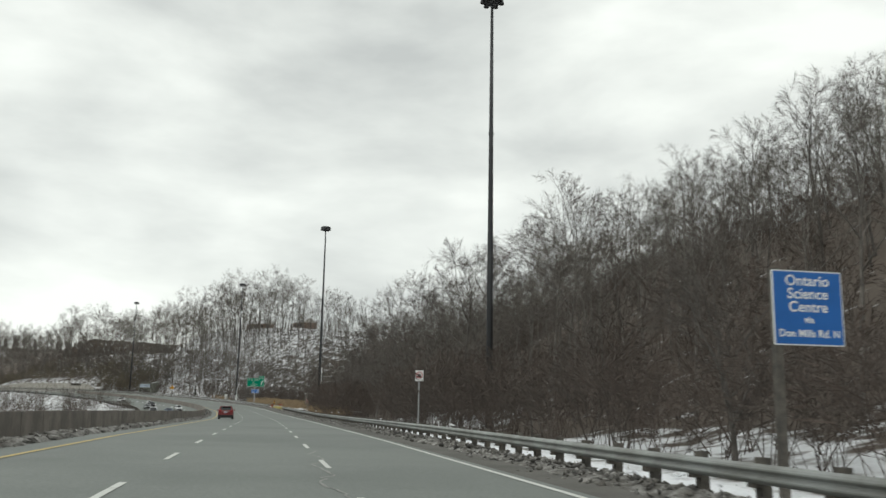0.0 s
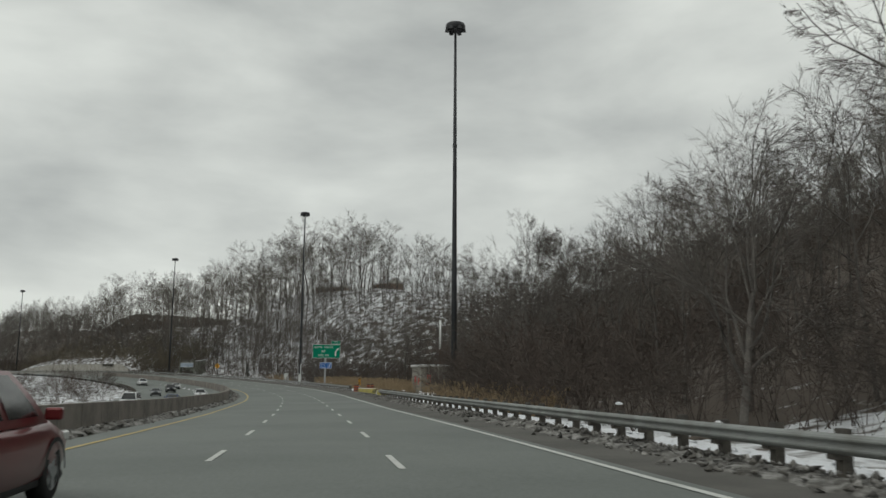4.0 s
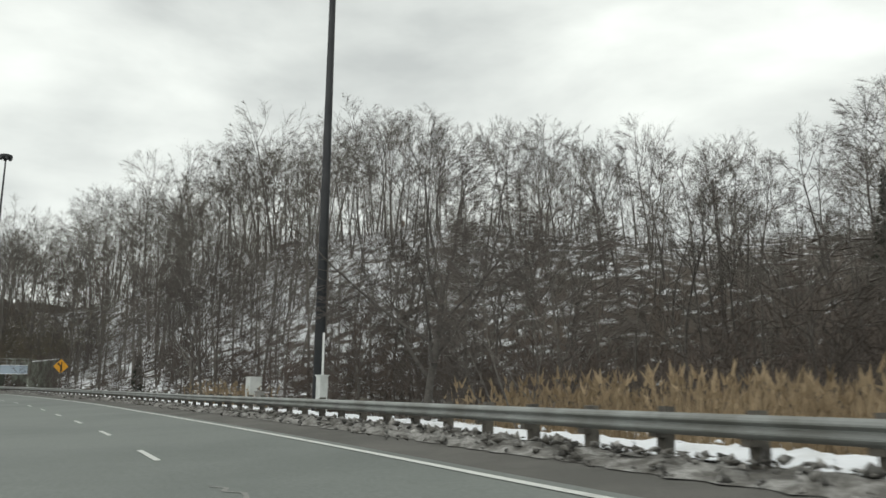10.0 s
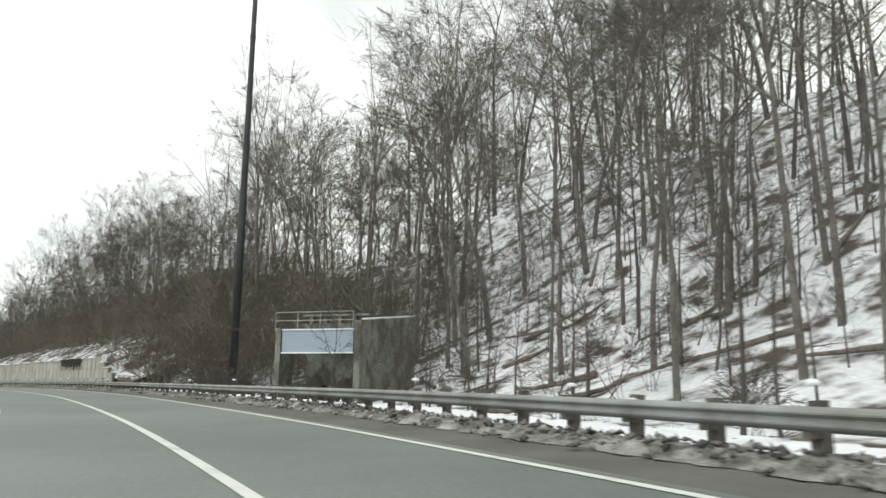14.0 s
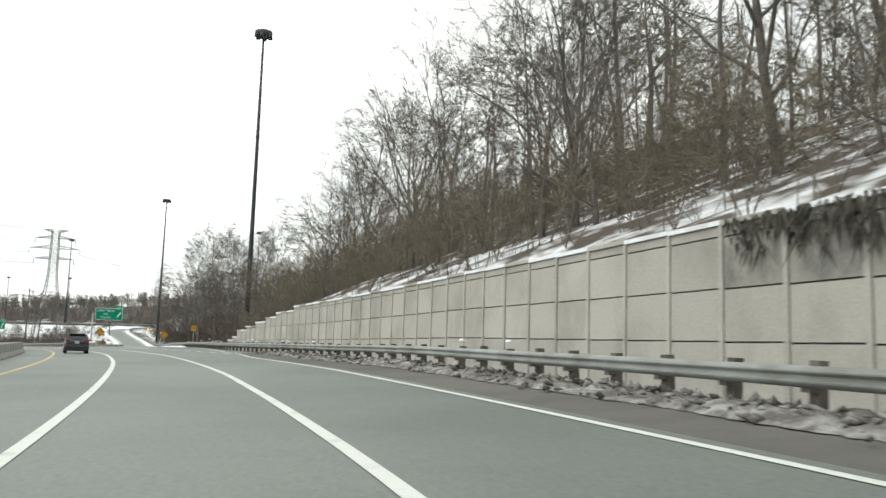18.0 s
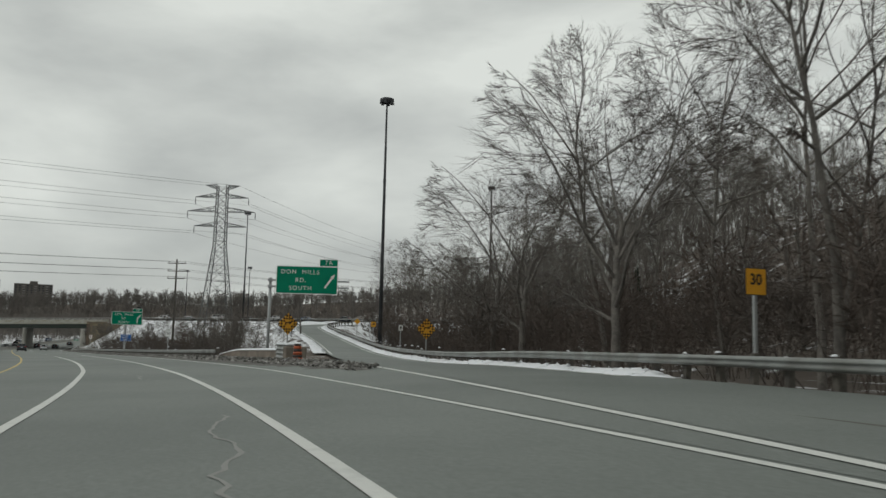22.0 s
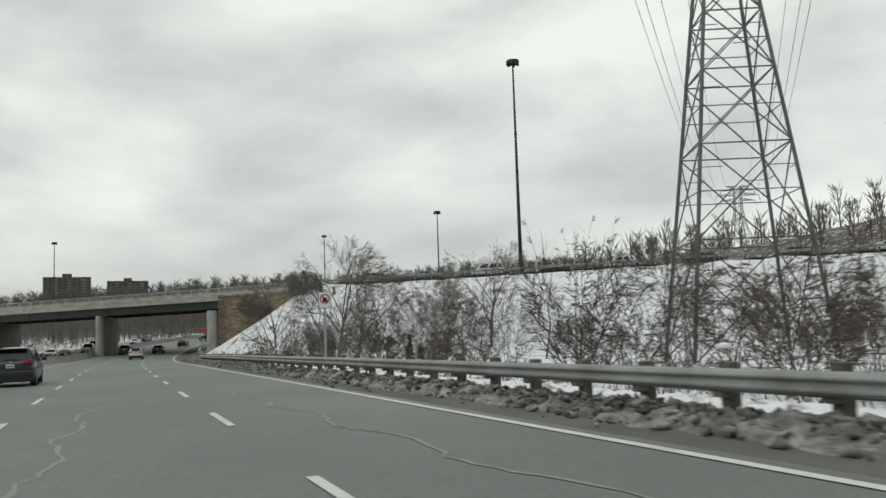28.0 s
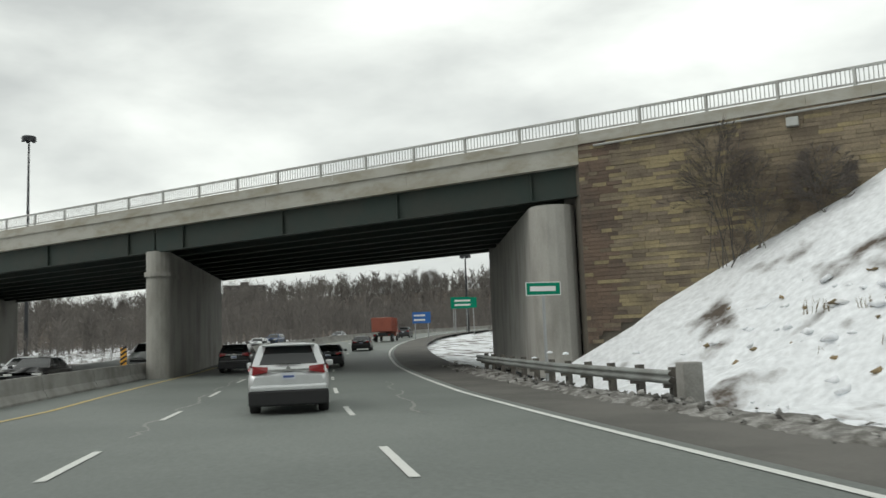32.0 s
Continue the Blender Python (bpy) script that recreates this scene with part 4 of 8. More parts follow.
# dark creeper that hangs over the wall's top
_vr, _V, _F = np.random.default_rng(61), [], []
for _ in range(900):
    q = _vr.uniform(459.8, 469.8)
    p = np.array(at(q, WALL_U - 0.06 - 0.1 * _vr.random(), float(np.interp(q + 1, *WALL)) + 0.2 - 0.9 * _vr.random() ** 1.5 * (0.5 + 0.5 * math.sin(q * 2.1) ** 2)))
    d = np.array((_vr.normal() * 0.25, _vr.normal() * 0.25, -1.0))
    ribbon(_V, _F, p, d, _vr.uniform(0.25, 0.75) * np.interp(q, (459.8, 461, 467, 469.8), (0.5, 1.3, 1.0, 0.4)), _vr.uniform(0.03, 0.09), _vr)
stuff("creeper", _V, _F, mat("dark_creeper", (0.06, 0.058, 0.048), 0.95, other=(0.1, 0.092, 0.072), scale=0.5, fine=0.25), "dark leafless creeper hanging over the concrete wall", "creeper")

# the slope just behind the wall
_b = Build()
_b.strip([[at(s, WALL_U + 0.3 + q, max(float(np.interp(s, *WALL)), 0) - 0.12 + 0.45 * q + (0.12 * math.sin(s * 1.3 + q) if q else 0)) for q in (0, 1.2, 2.6, 4.0, 6.5)][::-1] for s in np.arange(442, 546, 1.5)])
_ws = setting("wall_slope", _b, GROUNDM, "snow and brown litter on the slope above the retaining wall", smooth=True)
_ws.data.attributes.new("litter", "FLOAT", "POINT").data.foreach_set("value", np.full(len(_ws.data.vertices), 0.08, np.float32))


# ---- signs ----


def rounded(w, h, r=0.08, n=4):
    out = []
    for cx, cz, a0 in ((w / 2 - r, -h / 2 + r, -90), (w / 2 - r, h / 2 - r, 0), (-w / 2 + r, h / 2 - r, 90), (-w / 2 + r, -h / 2 + r, 180)):
        out += [(cx + r * math.cos(radians(a0 + 90 * i / n)), cz + r * math.sin(radians(a0 + 90 * i / n))) for i in range(n + 1)]
    return out


def board(parent, name, x, z, w, h, face, border=0.04, radius=0.1, rim=None, y=0.0):
    """A flat sign plate with a white border; its face looks along -y."""
    b = Build()
    b.prism([(x + p, z + q) for p, q in rounded(w, h, radius)], y, y + 0.03)
    plate = part(name, b, rim or WHITE, parent)
    b = Build()
    b.prism([(x + p, z + q) for p, q in rounded(w - 2 * border, h - 2 * border, max(radius - border, 0.02))], y - 0.004, y)
    part("face", b, face, plate)
    return plate


def letters(parent, text, size, x, z, material=None, bold=0.0, spacing=1.25, y=-0.006):
    return words(text, size, pose(x, y, z, 90), material or WHITE, parent, bold=bold, spacing=spacing)


def arrow(parent, x, z, size, material=None, bend=0.0, y=-0.006):
    """A slip arrow, up and to the right."""
    w = size * 0.09
    if bend:
        line = [(0.0, 0.0), (0.0, 0.45), (0.05, 0.62), (0.28, 0.86)]
    else:
        line = [(-0.25, 0.05), (0.28, 0.82)]
    b = Build()
    for (x0, z0), (x1, z1) in zip(line, line[1:]):
        d = Vector((x1 - x0, z1 - z0)).normalized()
        n = Vector((-d.y, d.x)) * 0.07
        e = d * 0.03
        b.prism([(x + size * (x0 - e.x + n.x), z + size * (z0 - e.y + n.y)), (x + size * (x0 - e.x - n.x), z + size * (z0 - e.y - n.y)),
                 (x + size * (x1 + e.x - n.x), z + size * (z1 + e.y - n.y)), (x + size * (x1 + e.x + n.x), z + size * (z1 + e.y + n.y))], y, y + 0.004)
    tip = line[-1]
    b.prism([(x + size * (tip[0] + p), z + size * (tip[1] + q)) for p, q in ((-0.16, 0.02), (0.05, -0.17), (0.15, 0.18))], y, y + 0.004)
    return part("arrow", b, material or WHITE, parent)


def posts(parent, xs, top, material=None, w=0.16, y=0.1, depth=0.25, foot=-0.6):
    for x in xs:
        b = Build()
        b.bar((x, y, foot), (x, y, top), w, up=(0, 1, 0), h=depth)
        part("post", b, material or ALU, parent)


def sign_pose(p, q):
    """Stands below the middle of the plate between two corners, its x from p to q."""
    p, q = Vector(p), Vector(q)
    c, d = (p + q) / 2, q - p
    z = ground_at(c.x, c.y)
    return pose(c.x, c.y, z, 0, 0, math.degrees(math.atan2(d.y, d.x))), z, d.to_2d().length


# guide sign with a blue plate below it
m, z0, w = sign_pose((-34.0, 275.2), (-29.1, 275.8))
ob = thing("guide_sign", m, "green road sign reading Don Mills South on one steel post", "road sign", "road signs")
zb, zt = 3.35 - z0, 5.8 - z0
pl = board(ob, "plate", 0, (zb + zt) / 2, w, zt - zb, GREEN, 0.05, 0.16)
letters(pl, "DON  MILLS", 0.5, -0.5, zb + 1.95)
letters(pl, "RD.", 0.5, -0.45, zb + 1.2)
letters(pl, "SOUTH", 0.5, -0.5, zb + 0.48)
arrow(pl, 1.65, zb + 0.45, 1.4, bend=1)
pl = board(ob, "exit_tab", w / 2 - 0.82, zt + 0.35, 1.6, 0.66, GREEN, 0.04, 0.06, y=0.02)
letters(pl, "7A", 0.5, w / 2 - 0.82, zt + 0.35, y=0.012)
posts(ob, (-0.15,), zt + 0.1, w=0.3, y=0.2, depth=0.3)
pl = board(ob, "blue_plate", -0.05, 2.05 - z0, 2.15, 1.1, BLUE, 0.04, 0.06, y=-0.01)
for k, tx in enumerate(("East York", "Civic", "Centre")):
    letters(pl, tx, 0.27, -0.42, 2.05 - z0 + 0.3 - 0.3 * k, spacing=1.0, y=-0.018)
arrow(pl, 0.62, 2.05 - z0 - 0.36, 0.75, bend=1, y=-0.018)
b = Build()
b.box((0.36, -0.016, 2.05 - z0), (0.03, 0.01, 1.0))
part("divider", b, WHITE, pl)

# the same exit at the gore, on an arm from a side post
m, z0, w = sign_pose((-276.6, 555.5), (-273.2, 558.9))
ob = thing("guide_sign", m, "green exit sign reading Don Mills South on a side post", "road sign", "road signs")
zb, zt = 5.85 - z0, 8.05 - z0
pl = board(ob, "plate", 0, (zb + zt) / 2, w, zt - zb, GREEN, 0.05, 0.1)
letters(pl, "DON  MILLS", 0.46, -0.55, zb + 1.72)
letters(pl, "RD.", 0.46, -0.5, zb + 1.08)
letters(pl, "SOUTH", 0.46, -0.5, zb + 0.45)
arrow(pl, 1.7, zb + 0.5, 1.1)
pl = board(ob, "exit_tab", w / 2 - 0.75, zt + 0.3, 1.45, 0.58, GREEN, 0.04, 0.05, y=0.02)
letters(pl, "7A", 0.46, w / 2 - 0.75, zt + 0.3, y=0.012)
b = Build()
b.tube([(-w / 2 - 0.45, 0.25, -0.6), (-w / 2 - 0.45, 0.25, zb + 1.25)], [0.125, 0.115], 12)
part("post", b, ALU, ob, smooth=True)
for z in (zb + 0.55, zb + 1.05):
    b = Build()
    b.bar((-w / 2 - 0.62, 0.14, z), (w / 2 + 0.9, 0.14, z), 0.13)
    part("arm", b, ALU, ob)
    b = Build()
    b.box((-w / 2 - 0.45, 0.2, z), (0.34, 0.26, 0.24))
    part("clamp", b, ALU, ob, bevel=0.03)

# the next exit
m, z0, w = sign_pose((-351.6, 583.2), (-350.8, 588.1))
ob = thing("guide_sign", m, "green exit sign reading Don Mills North above a blue plate", "road sign", "road signs")
zb, zt = 4.0 - z0, 6.1 - z0
pl = board(ob, "plate", 0, (zb + zt) / 2, w, zt - zb, GREEN, 0.05, 0.1)
letters(pl, "DON  MILLS", 0.46, -0.55, zb + 1.65)
letters(pl, "RD.", 0.46, -0.5, zb + 1.02)
letters(pl, "NORTH", 0.46, -0.5, zb + 0.42)
arrow(pl, 1.68, zb + 0.35, 1.3, bend=1)
pl = board(ob, "exit_tab", w / 2 - 0.8, zt + 0.3, 1.6, 0.58, GREEN, 0.04, 0.05, y=0.02)
letters(pl, "7B", 0.46, w / 2 - 0.8, zt + 0.3, y=0.012)
posts(ob, (-0.1,), zt, w=0.28, y=0.2, depth=0.28)
pl = board(ob, "blue_plate", 0, zb - 2.1, 1.75, 1.1, BLUE, 0.03, 0.05, y=-0.01)
for k in range(3):
    b = Build()
    b.box((-0.12, -0.018, zb - 1.8 - 0.3 * k), (1.05 - 0.2 * k, 0.008, 0.09))
    part("text_bar", b, WHITE, pl)

# blue sign at the start
m = stand(13.4, 9.95, 0)
p = m.translation
z0 = ground_at(p.x, p.y) - p.z
ob = thing("tourist_sign", m @ Matrix.Translation((0, 0, z0)), "blue sign reading Ontario Science Centre on a wooden post", "road sign", "road signs")
zc = 3.4 - z0
pl = board(ob, "plate", 0, zc, 1.42, 1.36, BLUE, 0.022, 0.03)
for k, (tx, sz) in enumerate((("Ontario", 0.27), ("Science", 0.27), ("Centre", 0.27), ("via", 0.17), ("Don Mills Rd. N", 0.185))):
    letters(pl, tx, sz, 0, zc + (0.49, 0.25, 0.01, -0.22, -0.47)[k], bold=0.004, spacing=1.02)
posts(ob, (-0.6,), zc + 0.72, material=WOODPOST, w=0.14, y=0.1, depth=0.14)


def small_sign(x, y, zc, turn, name, label, build, post=None, w=0.09):
    z = ground_at(x, y)
    o = thing(name, pose(x, y, z, 0, 0, turn), label, "road sign", "road signs")
    posts(o, (0,), zc - z + 0.25, material=post or ALU, w=w, y=0.06, depth=w)
    build(o, zc - z)
    return o


def ring(parent, z, r, w, material, slash=False):
    b = Build()
    k = [2 * math.pi * i / 24 for i in range(25)]
    b.strip([[Vector((q * math.cos(a), y, z + q * math.sin(a))) for q, y in ((r, -0.006), (r, -0.01), (r - w, -0.01), (r - w, -0.006))] for a in k])
    if slash:
        b.bar((-r * 0.68, -0.008, z + r * 0.68), (r * 0.68, -0.008, z - r * 0.68), w, up=(0, 1, 0), h=0.004)
    return part("ring", b, material, parent)


SIGNRED = mat("sign_red", (0.42, 0.03, 0.035), 0.5, fine=0.04)


def no_stopping(o, z):
    pl = board(o, "plate", 0, z, 0.62, 0.78, WHITE, 0.02, 0.04, rim=BLACK)
    ring(pl, z + 0.05, 0.23, 0.055, SIGNRED, True)
    b = Build()
    b.box((0, -0.006, z - 0.0), (0.2, 0.008, 0.2))
    part("symbol", b, BLACK, pl)


_h = lambda s: math.degrees(heading(s))
small_sign(4.2, 82.4, 2.75, _h(56), "no_stopping_sign", "small white no-stopping sign on a post at the wood's edge", no_stopping)
_p = at(754.3, 9.1)
small_sign(_p.x, _p.y, _p.z + 3.24, _h(754) - 4, "no_stopping_sign", "white no-stopping sign on a post before the snowy bank", no_stopping)


def diamond(o, z, side=1.22, arrows=True):
    d = side * 0.707
    b = Build()
    b.prism([(0, z - d), (d, z), (0, z + d), (-d, z)], 0, 0.03)
    pl = part("plate", b, YELLOW, o, bevel=0.01)
    if arrows:
        b = Build()
        b.box((0.06, -0.006, z - 0.02), (0.1, 0.008, 1.05))
        b.bar((0.04, -0.006, z - 0.1), (-0.28, -0.006, z + 0.25), 0.14, up=(0, 1, 0), h=0.008)
        b.prism([(-0.4, z + 0.12), (-0.12, z + 0.36), (-0.42, z + 0.38)], -0.01, -0.002)
        b.box((0.06, -0.006, z - 0.32), (0.17, 0.008, 0.4))
        part("symbol", b, BLACK, pl)
    return pl


small_sign(-77.9, 377.1, 3.2, _h(361), "warning_sign", "orange-yellow diamond sign with a black lane arrow", diamond, post=WOODPOST, w=0.14)


def speed90(o, z):
    pl = board(o, "plate", 0, z, 0.62, 0.84, WHITE, 0.018, 0.03, rim=BLACK)
    letters(pl, "90", 0.44, 0, z - 0.11, BLACK, 0.0, 1.0)
    letters(pl, "MAXIMUM", 0.11, 0, z + 0.28, BLACK, 0.0, 1.0)


small_sign(-308.3, 566.3, 2.7, _h(658), "speed_sign", "white speed limit sign reading 90 on a post", speed90)


def speed30(o, z):
    pl = board(o, "plate", 0, z, 0.75, 0.75, YELLOW, 0.02, 0.03, rim=BLACK)
    letters(pl, "30", 0.42, 0, z + 0.05, BLACK, 0.012, 1.0)


_p = at(579, 15.6)
small_sign(_p.x, _p.y, _p.z + 2.75, _h(579) + 3, "ramp_speed_sign", "yellow advisory sign reading 30 beside the ramp", speed30)
_p = at(670.3, 38.9)
small_sign(_p.x, _p.y, 4.62, _h(612), "ramp_speed_sign", "yellow advisory sign reading 30 beside the ramp", speed30)


def plain_white(o, z):
    pl = board(o, "plate", 0, z, 0.55, 0.7, WHITE, 0.02, 0.03, rim=BLACK)
    b = Build()
    b.box((0, -0.006, z), (0.2, 0.008, 0.32))
    part("symbol", b, BLACK, pl)


_p = at(648.9, 33.2)
small_sign(_p.x, _p.y, 3.87, _h(600), "ramp_sign", "small white sign beside the ramp", plain_white)
_p = at(448, 11.4)
small_sign(-133.5, 450.9, 4.5, _h(430), "wall_sign", "small blank white plate above the retaining wall", lambda o, z: board(o, "plate", 0, z, 0.6, 0.6, WHITE, 0.02, 0.03))


def checker(o, z):
    side = 1.3
    d = side * 0.707
    b = Build()
    b.prism([(0, z - d), (d, z), (0, z + d), (-d, z)], 0, 0.03)
    pl = part("plate", b, YELLOW, o)
    n = 8
    for i in range(n):
        for j in range(n):
            if (i + j) % 2 and not (2 <= i <= 5 and 2 <= j <= 5):
                b = Build()
                c = side / n
                x, y = (i + 0.5) * c - side / 2, (j + 0.5) * c - side / 2
                r = math.sqrt(0.5)
                q = [((x + p) * r - (y + t) * r, z + (x + p) * r + (y + t) * r) for p, t in ((-c / 2, -c / 2), (c / 2, -c / 2), (c / 2, c / 2), (-c / 2, c / 2))]
                b.prism(q, -0.006, 0)
                part("square", b, BLACK, pl)
    b = Build()
    b.bar((-0.22, -0.006, z - 0.12), (-0.22, -0.006, z + 0.12), 0.1, up=(0, 1, 0), h=0.006)
    b.bar((-0.22, -0.006, z + 0.1), (0.2, -0.006, z + 0.1), 0.1, up=(0, 1, 0), h=0.006)
    b.prism([(0.1, z + 0.24), (0.1, z - 0.06), (0.34, z + 0.1)], -0.009, -0.003)
    part("arrow", b, BLACK, pl)


_p = at(691, 45.0)
small_sign(_p.x, _p.y, 5.43, _h(612), "warning_sign", "small orange diamond sign beside the ramp", lambda o, z: diamond(o, z, 0.75, False))
small_sign(-272.6, 569.1, 3.45, _h(590), "chequered_sign", "yellow and black chequered turn sign at the ramp", checker)
_p = at(630.3, 14.5)
small_sign(_p.x, _p.y, 3.59, _h(612) + 6, "chequered_sign", "yellow and black chequered turn sign at the ramp", checker)


def name_board(o, z):
    pl = board(o, "plate", 0, z, 1.3, 0.48, GREEN, 0.03, 0.04)
    b = Build()
    b.box((-0.02, -0.006, z), (0.95, 0.008, 0.17))
    part("text_bar", b, WHITE, pl)


_p = at(849, 9.2)
small_sign(_p.x, _p.y, 0.42, _h(849) + 4, "name_sign", "small green name sign in front of the bridge abutment", name_board)


# ---- the service hut and what stands round its drive ----
SIDING = mat("hut_siding", (0.27, 0.255, 0.22), 0.9, other=(0.17, 0.16, 0.135), scale=0.8, fine=0.15, bump=0.05, each=0.1, stretch=(1, 1, 4))
REDP = mat("red_spray_paint", (0.42, 0.05, 0.045), 0.6, fine=0.1)
hm = stand(217.4, 18.6, 0)
_z = -0.35
hut = thing("service_hut", hm, "grey board-clad flat-roofed hut with red graffiti standing in snow", "hut")
HL, HW, HH = 6.2, 8.7, 3.6
b = Build()
b.box((HW / 2, HL / 2, HH / 2 + _z), (HW - 0.1, HL - 0.1, HH))
part("core", b, CONC_D, hut)
for k in range(12):
    z = _z + 0.15 + k * 0.3
    for size, c in (((HW, 0.08, 0.275), (HW / 2, 0.0, z)), ((0.08, HL, 0.275), (0.0, HL / 2, z)), ((HW, 0.08, 0.275), (HW / 2, HL, z))):
        b = Build()
        b.box(c, size)
        part("board", b, SIDING, hut)
b = Build()
b.box((HW / 2, HL / 2, HH + _z + 0.12), (HW + 0.5, HL + 0.5, 0.24))
part("roof", b, CONC, hut, bevel=0.02)
b = Build()
b.box((HW / 2, HL / 2, HH + _z + 0.27), (HW + 0.4, HL + 0.4, 0.1))
part("roof_snow", b, SNOW, hut, bevel=0.04)
b = Build()
b.box((4.4, -0.06, _z + 1.25), (2.1, 0.08, 2.5))
part("door", b, CONC_D, hut, "grey steel door")
b = Build()
for x in (3.3, 5.5):
    b.box((x, -0.07, _z + 1.3), (0.1, 0.12, 2.6))
b.box((4.4, -0.07, _z + 2.58), (2.3, 0.12, 0.1))
part("door_frame", b, STEEL, hut)
for x0, z0, pts in ((0.9, 1.9, ((0, 0.6), (0, 0), (0.35, 0.1), (0.5, -0.4), (0.1, -0.75), (-0.35, -0.6))), (1.35, 2.5, ((0, -0.5), (0, 0.15))), (0.9, 2.3, ((0, 0), (0.45, 0.05)))):
    b = Build()
    for (p, q), (r, t) in zip(pts, pts[1:]):
        b.bar((x0 + p, -0.055, _z + z0 + q), (x0 + r, -0.055, _z + z0 + t), 0.09, up=(0, 1, 0), h=0.02)
    part("graffiti", b, REDP, hut)
for y0, s0 in ((1.2, 1.0), (3.4, 1.3), (4.6, 0.9)):
    b = Build()
    for k in range(4):
        b.bar((-0.055, y0 + 0.25 * k, _z + 1.0 + 0.4 * (k % 2)), (-0.055, y0 + 0.3 * k - 0.2, _z + 1.0 + s0), 0.1 + 0.05 * (k % 3), up=(1, 0, 0), h=0.02)
    part("graffiti", b, (REDP, WHITE, SIDING)[int(s0 * 10) % 3 - 1] if s0 != 1.0 else REDP, hut)
_p = Vector((-11.0, 246.2, 0))
_g = ground_at(_p.x, _p.y)
ob = thing("vent_pipe", pose(_p.x, _p.y, _g), "tall thin vent pipe, white above and brown below", "pipe")
b = Build()
b.tube([(0, 0, -0.4), (0, 0, 6.2)], 0.17, 12)
part("lower_pipe", b, mat("rusty_brown", (0.07, 0.045, 0.035), 0.85, fine=0.2), ob, smooth=True)
b = Build()
b.tube([(0, 0, 6.2), (0, 0, 8.3 - _g)], 0.14, 12)
part("upper_pipe", b, WHITE, ob, smooth=True)
BLOCKY = mat("yellow_block_paint", (0.5, 0.44, 0.13), 0.85, other=(0.36, 0.33, 0.16), scale=0.6, fine=0.15, bump=0.05)
for s, u, z0, l, turn in ((210.7, 9.75, -0.32, 3.0, 31), (189.0, 9.0, -0.14, 3.2, 14)):
    ob = thing("barrier_block", stand(s, u, z0, turn), "long low concrete block painted yellow, snow on top", "barrier", "yellow blocks")
    b = Build()
    b.box((0, 0, 0.32), (0.75, l, 0.66))
    part("block", b, BLOCKY, ob, bevel=0.05)
    for k in range(4):
        b = Build()
        b.bar((-0.32 + 0.2 * k, -l / 2 - 0.004, 0.08), (-0.14 + 0.2 * k, -l / 2 - 0.004, 0.56), 0.08, up=(0, 1, 0), h=0.008)
        part("black_stripe", b, BLACK, ob)
    for z in (0.12, 0.34, 0.56):
        for sx in (-1, 1):
            b = Build()
            b.box((sx * 0.385, 0, z), (0.05, l * 0.98, 0.07))
            part("ridge", b, BLOCKY, ob)
    b = Build()
    b.box((0, 0, 0.68), (0.7, l * 0.95, 0.06))
    part("snow_cap", b, SNOW, ob, bevel=0.02)
ORANGE = mat("barrel_orange", (0.5, 0.1, 0.03), 0.6, other=(0.32, 0.08, 0.035), scale=0.5, fine=0.15)
BARRELB = mat("barrel_dark_band", (0.05, 0.04, 0.035), 0.7, fine=0.2)


def barrel(s, u, z=-0.08):
    ob = thing("traffic_barrel", stand(s, u, z), "dirty orange and black striped traffic barrel", "traffic barrel", "traffic barrels")
    for k, (h0, h1) in enumerate(((0.06, 0.27), (0.27, 0.43), (0.43, 0.6), (0.6, 0.76), (0.76, 0.92), (0.92, 1.06))):
        b = Build()
        r = 0.3 - 0.02 * k
        b.tube([(0, 0, h0), (0, 0, h1)], [r, r - 0.012], 16)
        part("band", b, ORANGE if k % 2 == 0 else BARRELB, ob, smooth=True)
    b = Build()
    b.tube([(0, 0, 0), (0, 0, 0.07)], 0.38, 16)
    part("rubber_base", b, BLACK, ob)


for s, u in ((214.0, 8.7), (211.9, 8.65), (212.4, 10.2), (211.6, 10.6), (607.6, 9.3)):
    barrel(s, u, -0.2 if s < 600 else 0.0)
for s, u, z, turn in ((212.2, 8.95, 0.0, 0), (864, -8.4, 0.0, 0)):
    ob = thing("hazard_marker", stand(s, u, z, turn), "yellow and black striped hazard marker board", "road sign", "hazard markers")
    pl = board(ob, "plate", 0, 1.25, 0.32, 0.92, YELLOW, 0.01, 0.02, rim=BLACK)
    for k in range(4):
        b = Build()
        b.bar((-0.14, -0.007, 0.86 + 0.23 * k), (0.14, -0.007, 1.06 + 0.23 * k), 0.1, up=(0, 1, 0), h=0.006)
        part("black_stripe", b, BLACK, pl)
    posts(ob, (0,), 1.65, w=0.07, y=0.06, depth=0.07)

